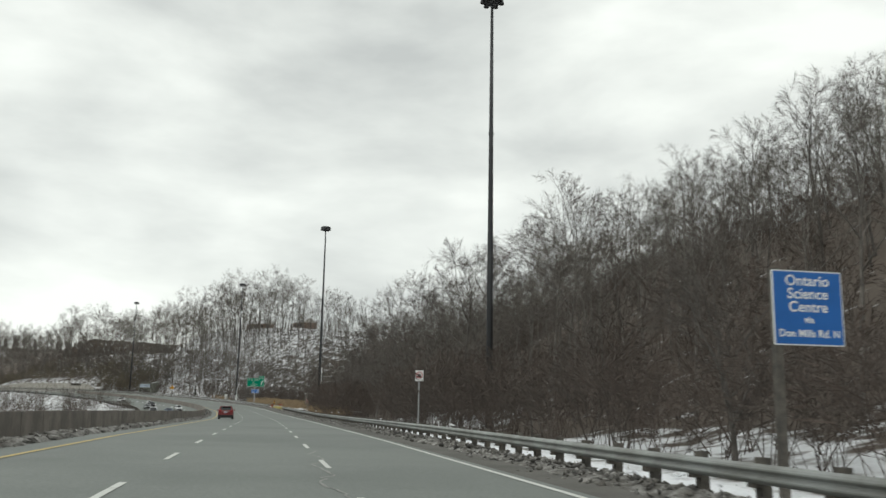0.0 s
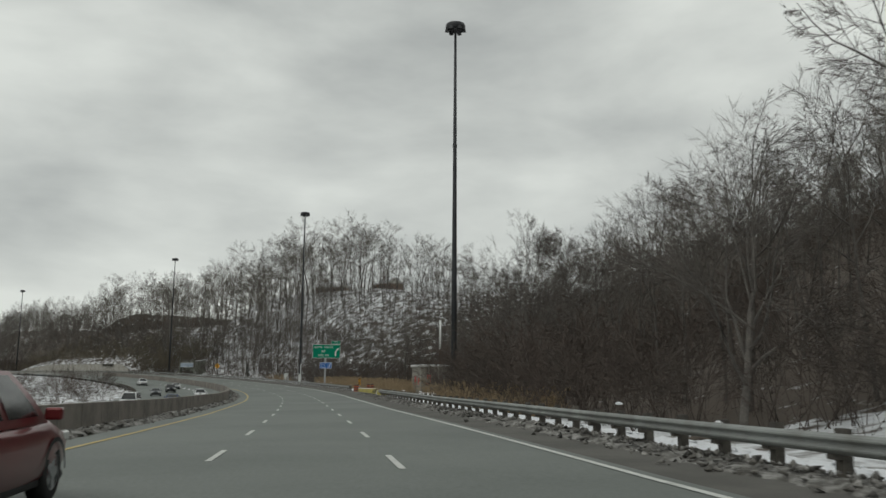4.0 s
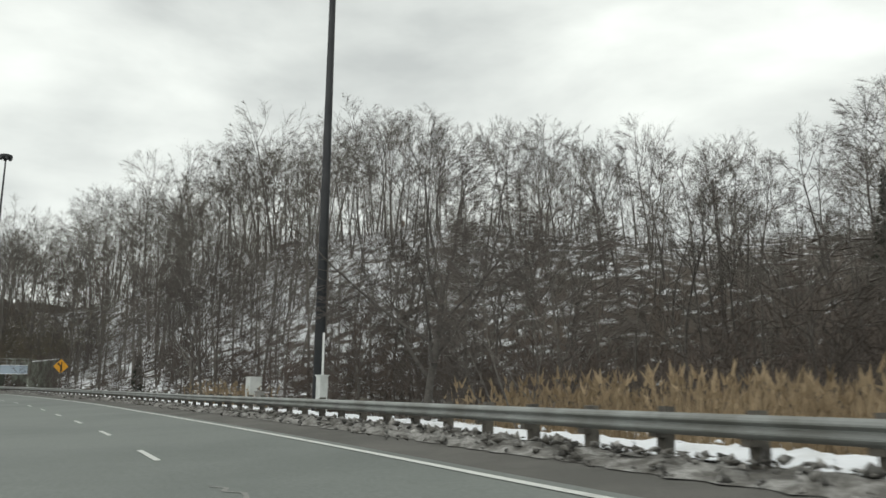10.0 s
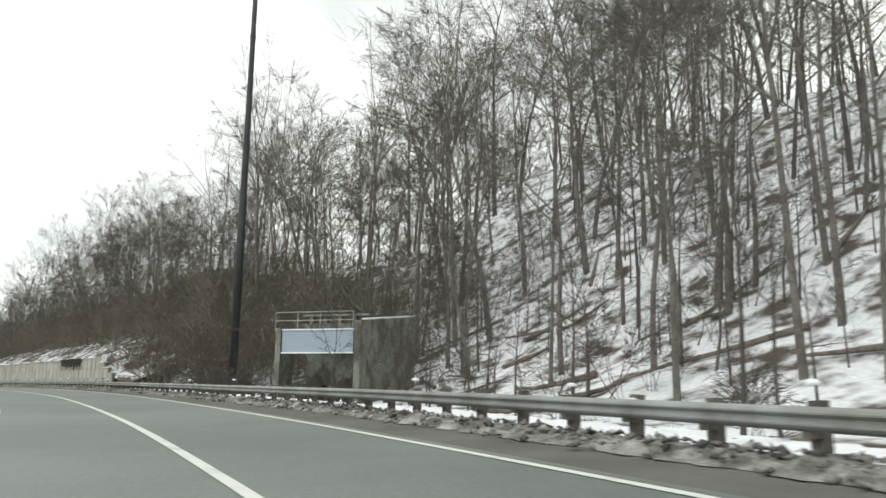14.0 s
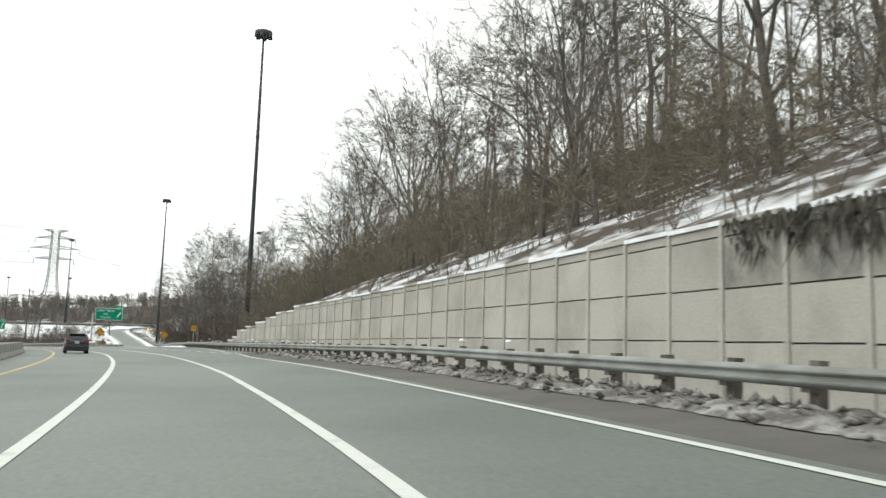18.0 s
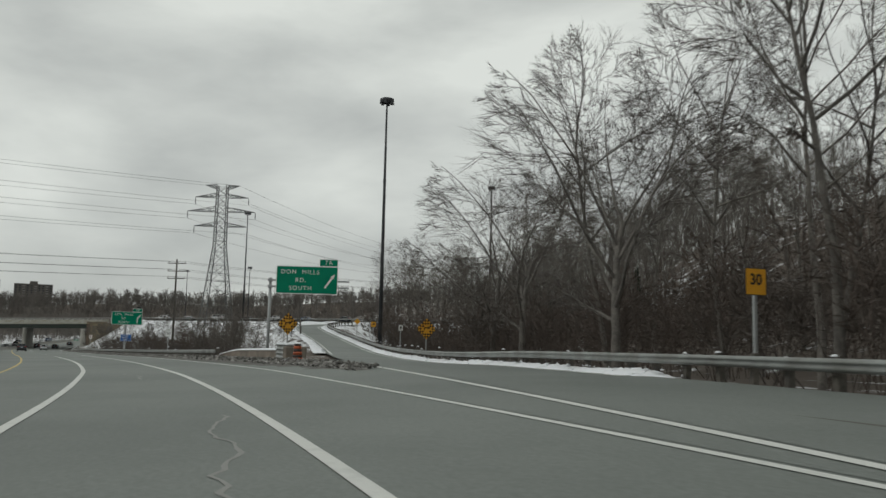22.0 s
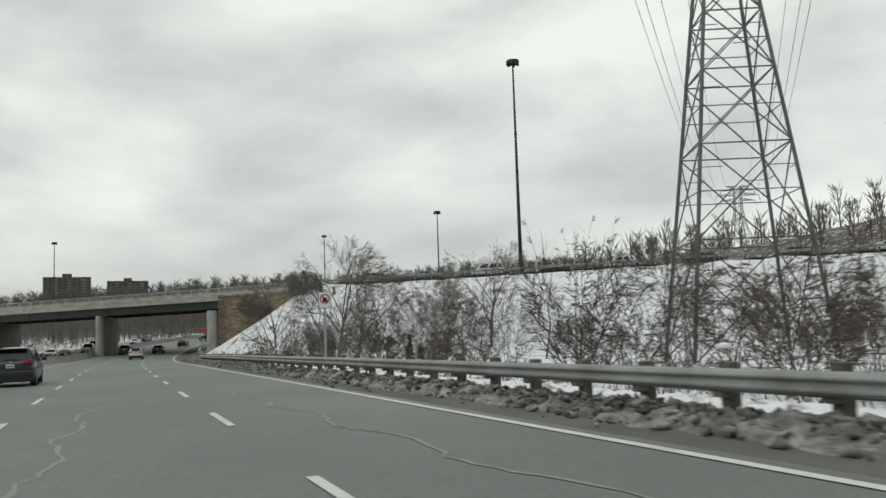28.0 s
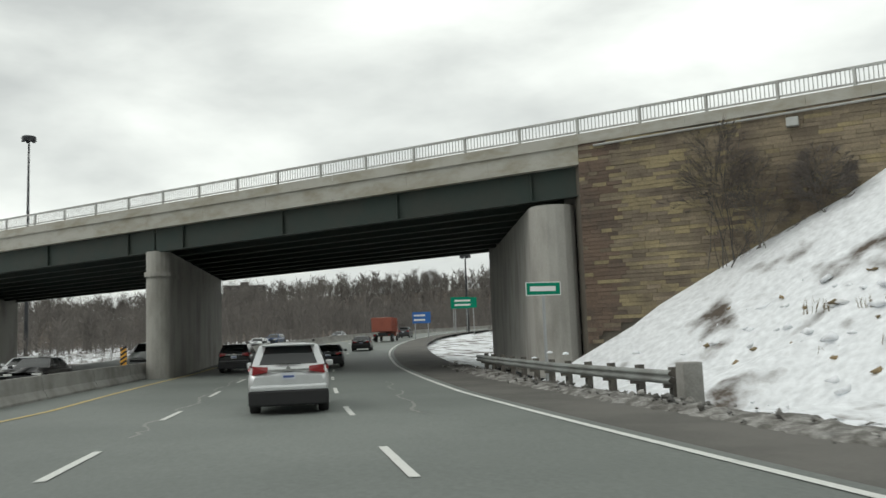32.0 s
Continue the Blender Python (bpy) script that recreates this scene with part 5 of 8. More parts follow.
# ---- white cabinets ----
CABM = mat("cabinet_white", (0.62, 0.64, 0.62), 0.5, other=(0.5, 0.52, 0.5), scale=0.7, fine=0.05)
for s, u, w, d, h, turn in ((309.6, 14.7, 1.1, 0.8, 2.35, 0), (307.8, 14.6, 0.6, 0.5, 1.4, 0), (296.6, 14.6, 0.5, 0.5, 2.3, 10)):
    p = at(s, u)
    z = ground_at(p.x, p.y)
    ob = thing("utility_cabinet", pose(p.x, p.y, z, 0, 0, _h(s) + 90 + turn), "white metal roadside cabinet beside the guardrail" if h > 2 else "low dark grey box beside the cabinet", "cabinet", "roadside cabinets")
    b = Build()
    b.box((0, 0, h / 2 + 0.12), (w, d, h))
    part("body", b, CABM if h > 2 else CONC_D, ob, bevel=0.03)
    b = Build()
    b.box((0, 0, h + 0.15), (w + 0.12, d + 0.12, 0.07))
    part("lid", b, CABM if h > 2 else CONC_D, ob, bevel=0.02)
    b = Build()
    b.box((0, 0, 0.0), (w + 0.2, d + 0.2, 0.3))
    part("plinth", b, CONC, ob)
    if h > 2:
        b = Build()
        b.box((-w * 0.05, d / 2 + 0.01, h * 0.5 + 0.1), (w * 0.8, 0.02, h * 0.8))
        part("door", b, CABM, ob, bevel=0.008)
_p = at(297.6, 15.0)
ob = thing("marker_pole", pose(_p.x, _p.y, ground_at(_p.x, _p.y)), "slim white pole behind the mast", "pole")
b = Build()
b.tube([(0, 0, -0.2), (0, 0, 5.0)], 0.07, 10)
part("pole", b, WHITE, ob)

# ---- concrete outfall with a blue panel ----
OUTFALL = m = pose(-99.9, 413.0, 0, 0, 0, math.degrees(math.atan2(-0.9, 4.5)))
PANELB = mat("faded_blue_panel", (0.3, 0.36, 0.42), 0.7, other=(0.24, 0.27, 0.29), scale=0.7, spread=(0.55, 0.75), fine=0.08)
MOSSY = mat("mossy_concrete", (0.2, 0.215, 0.18), 0.95, other=(0.09, 0.085, 0.07), scale=0.8, spread=(0.42, 0.6), fine=0.25, bump=0.08, bump_scale=9, stretch=(1, 1, 0.6))
_g = ground_at(-97.5, 412.5)
box = thing("outfall_structure", m @ Matrix.Translation((0, 0, _g)), "mossy concrete headwall with a faded blue panel and pipe railings", "concrete structure")
t = 4.65 - _g
b = Build()
b.box((2.3, 0, t - 0.67), (4.7, 0.14, 1.34))
part("panel", b, PANELB, box)
for z in (t, t - 1.37):
    b = Build()
    b.box((2.3, -0.03, z), (4.8, 0.22, 0.07))
    part("panel_rim", b, SNOW, box)
b = Build()
b.add([(x, y, z) for y, x0, x1, zt in ((-0.15, 4.76, 5.14, t + 0.5), (6.2, 5.65, 6.05, t + 1.3)) for x in (x0, x1) for z in (-1.0, zt)], [(0, 1, 3, 2), (4, 6, 7, 5), (0, 4, 5, 1), (2, 3, 7, 6), (0, 2, 6, 4), (1, 5, 7, 3)])
part("side_wall", b, MOSSY, box)
b = Build()
b.add([(x, y, z) for y, x0, x1, zt in ((0.6, 4.87, 5.25, t + 0.6), (6.2, 5.65, 6.05, t + 1.3)) for x in (x0, x1) for z in (zt, zt + 0.09)], [(0, 1, 3, 2), (4, 6, 7, 5), (0, 4, 5, 1), (2, 3, 7, 6), (0, 2, 6, 4), (1, 5, 7, 3)])
part("snow_cap", b, SNOW, box, "thin snow on the wall's top")
b = Build()
b.box((-0.25, 0.6, t / 2 - 0.2), (0.35, 1.6, t + 0.6))
part("pillar", b, MOSSY, box, bevel=0.03)
b = Build()
b.box((2.3, 3.4, t / 2 - 0.5), (4.9, 0.3, t + 0.6))
part("back_wall", b, MOSSY, box)
b = Build()
b.box((2.3, 3.6, t + 0.35), (4.9, 4.0, 0.3))
part("roof_slab", b, MOSSY, box)
for x in (0.95, 1.9, 2.9, 3.9):
    b = Build()
    b.box((x, 1.75, t + 0.45), (0.22, 0.3, 0.95))
    part("upstand", b, MOSSY, box)
b = Build()
b.box((2.6, 1.8, t + 1.0), (4.4, 0.5, 0.14))
part("lintel", b, MOSSY, box)
for z in (t + 0.55, t + 1.05):
    b = Build()
    b.tube([(-0.6, 0.05, z), (4.6, 0.05, z)], 0.035, 8)
    part("railing", b, STEEL, box)
for x in (-0.6, 0.9, 2.4, 4.55):
    b = Build()
    b.tube([(x, 0.05, t - 0.05), (x, 0.05, t + 1.1)], 0.035, 8)
    part("railing_post", b, STEEL, box)

# ---- gore: barrier, cushion and paved nose ----
_b = Build()
_b.strip([[at(s, np.interp(s, (556, 640), (edge(s), edge(s))) + 0.2, 0.006), at(s, np.interp(s, (556, 585, 625, 650), (8.0, 10.2, 15.0, 16.0)), 0.006)][::-1] for s in np.arange(556, 622, 3)])
setting("gore_paving", _b, ASPHALT, "dusty paved gore between road and ramp", smooth=True)
BROWNC = mat("brown_concrete", (0.24, 0.2, 0.165), 0.9, other=(0.17, 0.145, 0.12), scale=1.2, fine=0.12, bump=0.05)
wall_run("gore_barrier", [at(s, u) for s, u in zip(np.arange(616, 629, 2.0), np.interp(np.arange(616, 629, 2.0), (616, 628, 638), (10.4, 10.1, 9.2)))], [(0.2, -0.1), (0.16, 0.66), (-0.16, 0.66), (-0.2, -0.1)], BROWNC, "low brown concrete wall at the gore with snow on top", joint=4)
_end = thing("gore_barrier", Matrix.Translation(at(628, 10.1)), "sloping end of the brown gore wall under snow", "barrier", "barriers")
_sl = [(628.02, 10.1, 0.66), (630, 9.94, 0.57), (632.2, 9.75, 0.4), (634.2, 9.58, 0.16)]
_b = Build()
_rows = [[at(q, u + x, z) - at(628, 10.1) for x, z in ((0.2, -0.1), (0.17, h), (-0.17, h), (-0.2, -0.1))] for q, u, h in _sl]
_b.strip(_rows).add(_rows[0], [(0, 1, 2, 3)]).add(_rows[-1], [(3, 2, 1, 0)])
part("wall_section", _b, BROWNC, _end)
_b = Build()
_b.strip([[at(s, u + q, h) for q, h in ((-0.24, z), (-0.2, z + 0.07), (0, z + 0.12), (0.2, z + 0.07), (0.24, z))] for s, u, z in [(616, 10.4, 0.66), (622, 10.25, 0.66)] + _sl])
tagged(part("snow_ledge", _b, SNOW, None), "strip of snow lying on top of the gore wall", "snow")
ob = thing("crash_cushion", stand(612.5, 9.9, 0, -4), "corrugated steel crash cushion with a concrete nose and snow on top", "crash cushion")
for x in (-0.42, 0.42):
    for k in range(3):
        b = Build()
        b.strip([[Vector((x + (0.05 if x > 0 else -0.05) * math.cos(6.28 * j / 6), y, 0.2 + 0.27 * k + 0.042 * j)) for j in range(7)] for y in (-1.6, 1.9)])
        part("fender", b, STEEL, ob)
for y in (-1.4, -0.3, 0.8, 1.8):
    b = Build()
    b.box((0, y, 0.5), (0.75, 0.12, 1.0))
    part("diaphragm", b, BARRELB, ob)
b = Build()
b.box((0.05, -2.3, 0.45), (1.3, 0.9, 0.95))
part("nose", b, BROWNC, ob, bevel=0.1)
for y, l in ((-2.2, 0.9), (0.2, 2.6)):
    b = Build()
    b.box((0, y, 1.04), (0.95, l, 0.14))
    part("snow_cap", b, SNOW, ob, bevel=0.06)

# ---- woods ----
def spots(rng, s0, s1, u0, u1, gap, keep=1.0):
    """Uneven places over a stretch beside the road, as rows of x, y, z, s, u."""
    out = []
    for s in np.arange(s0, s1, gap):
        lo, hi = (q(s) if callable(q) else q for q in (u0, u1))
        for u in np.arange(lo, hi, gap):
            if rng.random() < keep:
                a, b = s + rng.uniform(-0.6, 0.6) * gap, u + rng.uniform(-0.5, 0.5) * gap
                p = at(a, max(b, lo))
                out.append((p.x, p.y, a, b))
    o = np.array(out)
    return np.column_stack([o[:, :2], land(o[:, 0], o[:, 1]), o[:, 2:]])


def plain(height, style, seed, dense=0, twig=0.07):
    v, f, c, e = grow(np.random.default_rng(seed), height, style, rich=False, dense=dense or (8 if style == "tall" else 5), twig=twig)
    return np.concatenate([v, c]), np.concatenate([f, e + len(v)]), len(f)


def far_tree(height, seed):
    """A tree with few thick twigs, for the distance."""
    rng, V, F = np.random.default_rng(seed), [], []
    pipe(V, F, [np.zeros(3), np.array((0.1, 0, height * 0.5)), np.array((0.2, 0.1, height * 0.9))], [0.3, 0.2, 0.06], 3)
    for _ in range(44):
        z = height * rng.uniform(0.25, 0.85)
        a, t = rng.uniform(0, 6.283), rng.uniform(0.2, 0.9)
        d = np.array((math.cos(a) * math.sin(t), math.sin(a) * math.sin(t), math.cos(t)))
        o = np.array((math.cos(a), math.sin(a), 0)) * rng.uniform(0, 1.6)
        ribbon(V, F, o + np.array((0, 0, z)), d, height * rng.uniform(0.15, 0.33), rng.uniform(0.2, 0.5), rng)
    return np.array(V), np.array(F), 0


def off_ramp(rows, clear):
    """Leaves out the places near the exit ramp."""
    q = np.array([(p.x, p.y) for p in RAMP_LINE])
    d = np.sqrt(((rows[:, None, :2] - q[None]) ** 2).sum(2)).min(1)
    return rows[d > clear]


_rng = np.random.default_rng(77)
WOODM = mat("grey_brown_wood", (0.145, 0.131, 0.114), 0.95, other=(0.105, 0.095, 0.084), scale=7, fine=0.2, bump_scale=3)
OLIVE = mat("olive_twigs", (0.165, 0.143, 0.102), 0.95, other=(0.112, 0.096, 0.075), scale=5, fine=0.2)
# FARM: distance haze is mixed into the twig colour, so it is paler
FARM = mat("hazed_far_woods", (0.16, 0.145, 0.132), 0.95, other=(0.11, 0.1, 0.092), scale=25, fine=0.2, bump_scale=0.6)
_tall = [plain(h, "tall", 100 + i, 19, 0.031) for i, h in enumerate((16, 18, 14, 19, 15, 17, 13))]
_slim = [plain(h, "tall", 120 + i, 20, 0.021) for i, h in enumerate((16, 18, 14, 19, 15, 17, 13))]
_many = [plain(h, "many", 200 + i, 8, 0.05) for i, h in enumerate((6, 7.5, 5, 6.5))]
_fine = [plain(h, "many", 210 + i, 13, 0.032) for i, h in enumerate((6, 7.5, 5, 6.5))]
_sapling = [plain(h, "tall", 320 + i, 4, 0.024) for i, h in enumerate((6.5, 8.0, 5.2, 7.2))]
_low = [plain(h, "shrub", 300 + i, 7, 0.03) for i, h in enumerate((2.6, 3.2, 2.1))]


def sized(rows, lo, hi):
    return np.column_stack([rows[:, 0], rows[:, 1], rows[:, 2] - 0.15, _rng.uniform(lo, hi, len(rows))])


def crest(s):
    return np.interp(s, _HILL[:, 0], _HILL[:, 2])


def foot_of(s):
    return np.interp(s, _HILL[:, 0], _HILL[:, 1])


# the wooded hillside, in stretches
for s0, s1 in ((-30, 130), (130, 300), (300, 440), (440, 570)):
    rows = spots(_rng, s0, s1, lambda s: max(foot_of(s) + 8, 24), lambda s: crest(s) + 10, 5.9 if s0 == 300 else 7.0, 0.85)
    near = rows[:, 4] < 46
    grown = np.interp(rows[:, 3], (298, 302, 345, 380, 400, 450, 480), (1, 0.84, 0.84, 1.0, 1.2, 1.22, 1.0))
    for some, kinds, word in ((near, _slim, "lower"), (~near, _tall, "upper")):
        mass("hillside_woods", kinds, sized(rows[some], *((0.75, 1.1) if s1 <= 300 else (1.1, 1.45))) * np.column_stack([np.ones((some.sum(), 3)), grown[some]]), WOODM, "leafless grey-brown woods on the " + word + " snowy hillside", "woods", seed=int(s0) + 50, bark=BARK)
rows = off_ramp(spots(_rng, 570, 745, lambda s: np.interp(s, (570, 620, 700, 745), (26, 38, 54, 82)), lambda s: np.interp(s, (570, 700), (90, 130)), 7.2, 0.85), 8.5)
_grown = sized(rows, 0.65, 1.0)
_grown[:, 3] *= np.interp(rows[:, 3], (620, 670, 740), (1, 1.15, 1.5))
mass("hillside_woods", _slim, _grown, WOODM, "bare woods on the rise behind the exit ramp", "woods", seed=9, bark=BARK)
rows = off_ramp(spots(_rng, 690, 800, 100, 200, 6.5, 0.85), 12)
mass("hillside_woods", _tall, sized(rows, 1.0, 1.45), WOODM, "bare woods on the high ground beyond the ramp loop", "woods", seed=10, bark=BARK)
# brown thicket near the start
rows = np.concatenate([spots(_rng, -30, 196, lambda s: np.interp(s, (-30, 10, 18, 42, 50, 78, 88, 128, 140, 196), (11.6, 11.6, 15.5, 15.5, 11.5, 11.4, 18, 18.5, 11.5, 15)), 22, 2.7, 0.92), spots(_rng, -30, 196, 22, 38, 4.8, 0.9)])
mass("thicket", _many, sized(rows, 0.6, 1.2), BRUSH, "dense brown leafless thicket beyond the guardrail", "thicket", seed=3)
rows = spots(_rng, 196, 325, lambda s: foot_of(s) - 3, lambda s: foot_of(s) + 34, 3.6, 0.85)
rows = np.concatenate([rows, spots(_rng, 200, 320, lambda s: foot_of(s) + 34, lambda s: foot_of(s) + 76, 4.8, 0.85)])
mass("thicket", _many, sized(rows, 0.6, 1.15), BRUSH, "brown thicket at the foot of the hill behind the reeds", "thicket", seed=4)
rows = spots(_rng, 425, 560, lambda s: np.interp(s, (425, 440, 500, 560), (17, 11.9, 11.9, 12.6)), lambda s: 32, 2.7, 0.85)
rows[:, 2] = np.where((rows[:, 4] < 14.8) & (rows[:, 3] > 443) & (rows[:, 3] < 545), road_z(rows[:, 3], rows[:, 4]) + np.interp(rows[:, 3], *WALL) - 0.1 + 0.45 * (rows[:, 4] - 10.5), rows[:, 2])
mass("thicket", _fine, sized(rows, 0.55, 1.1), OLIVE, "olive-brown thicket above the retaining wall", "thicket", seed=5)
rows = off_ramp(spots(_rng, 555, 735, lambda s: np.interp(s, (555, 620, 690, 735), (15, 26, 48, 72)), lambda s: np.interp(s, (555, 620, 690, 735), (34, 56, 80, 100)), 3.0, 0.9), 6.4)
mass("thicket", _many, sized(rows, 0.6, 1.1), BRUSH, "dark brown thicket behind the ramp's guardrail", "thicket", seed=6)
rows = spots(_rng, 411, 454, lambda s: np.interp(s, (411, 420, 440, 452), (17, 13, 12, 13)), 34, 2.5, 0.9)
mass("thicket", _fine, sized(rows, 0.85, 1.55), OLIVE, "tall olive-brown thicket climbing the slope before the wall", "thicket", seed=15)
rows = np.concatenate([spots(_rng, 60, 300, lambda s: foot_of(s) + 20, lambda s: crest(s) + 6, 5.2, 0.85), spots(_rng, 300, 570, lambda s: foot_of(s) + 24, lambda s: crest(s) + 8, 7.2, 0.8)])
rows = rows[(rows[:, 3] < 325) | (rows[:, 3] > 425) | (_rng.random(len(rows)) < np.interp(rows[:, 3], (325, 345, 375), (0.9, 0.75, 0.3)))]
mass("hillside_brush", _many, sized(rows, 0.55, 1.0), BRUSH, "brown brush between the trees of the hillside", "brush", seed=16)
_mid = [plain(h, "many", 230 + i, 5, 0.05) for i, h in enumerate((7, 8.5, 6))]
rows = np.concatenate([spots(_rng, 60, 300, lambda s: foot_of(s) + 34, lambda s: crest(s) + 10, 4.6, 0.85), spots(_rng, 615, 700, lambda s: np.interp(s, (615, 700), (56, 84)), lambda s: np.interp(s, (615, 700), (112, 130)), 4.8, 0.85)])
mass("hillside_brush", _mid, sized(rows, 0.75, 1.2), BRUSH, "tall dark brush high on the wooded hillside", "brush", seed=25)
rows = spots(_rng, 30, 390, -60, -27, 8.0, 0.8)
mass("thicket", _many, sized(rows, 0.5, 1.0), BRUSH, "brown thicket beyond the opposite carriageway", "thicket", seed=17)
rows = np.concatenate([spots(_rng, 900, 1120, 17, 46, 7.6, 0.7), spots(_rng, 905, 1120, -58, -26, 7.6, 0.7)])
# FARM in place of BRUSH: its paler colour carries the haze out here
mass("thicket", _many, sized(rows, 0.5, 1.0), FARM, "brown thicket on both sides beyond the overpass", "thicket", seed=18)
rows = spots(_rng, 300, 440, lambda s: foot_of(s), lambda s: foot_of(s) + 34, 3.6, 0.5)
mass("undergrowth", _low + _fine[:2], sized(rows, 0.5, 1.0), BRUSH, "thin leafless undergrowth on the snowy slope", "undergrowth", seed=7)
rows = spots(_rng, 300, 432, lambda s: foot_of(s) - 1, lambda s: foot_of(s) + 30, 4.2, 0.75)
mass("saplings", _sapling, sized(rows, 0.7, 1.25), TWIG, "thin leafless saplings between the trees of the snowy slope", "saplings", seed=22)
rows = np.concatenate([spots(_rng, 262, 345, lambda s: foot_of(s) + 22, lambda s: crest(s) + 4, 4.4, 0.8), spots(_rng, 345, 425, lambda s: foot_of(s) + 26, lambda s: crest(s) + 4, 4.6, 0.8)])
mass("saplings", _sapling, sized(rows, 1.0, 1.6), WOODM, "slender leafless young trees crowding the hillside", "saplings", seed=24)
# inside the ramp's loop and on the bank of the upper road
rows = off_ramp(spots(_rng, 645, 765, lambda s: np.interp(s, (645, 700, 765), (11, 10.5, 11.5)), lambda s: np.interp(s, (645, 690, 730, 765), (16, 32, 30, 22)), 3.6, 0.55), 6.5)
mass("undergrowth", _low + [(v * 0.75, f, k) for v, f, k in _fine], sized(rows, 0.4, 0.85), BRUSH, "brown shrubs scattered over the snowy bank", "undergrowth", seed=8)

rows = off_ramp(spots(_rng, 689, 742, lambda s: np.interp(s, (689, 742), (12, 13)), lambda s: np.interp(s, (689, 700, 715, 742), (18, 28, 33, 30)), 2.7, 0.85), 7.0)
mass("thicket", [(v * 0.75, f, k) for v, f, k in _many], sized(rows, 0.6, 1.15), BRUSH, "dense brown thicket at the foot of the snowy bank", "thicket", seed=21)
rows = spots(_rng, 776, 806, 16, 30, 2.6, 0.5)
mass("thicket", [(v * 0.6, f, k) for v, f, k in _fine], sized(rows, 0.6, 1.2), BRUSH, "dark leafless bushes scattered over the steep snowy bank", "thicket", seed=23)
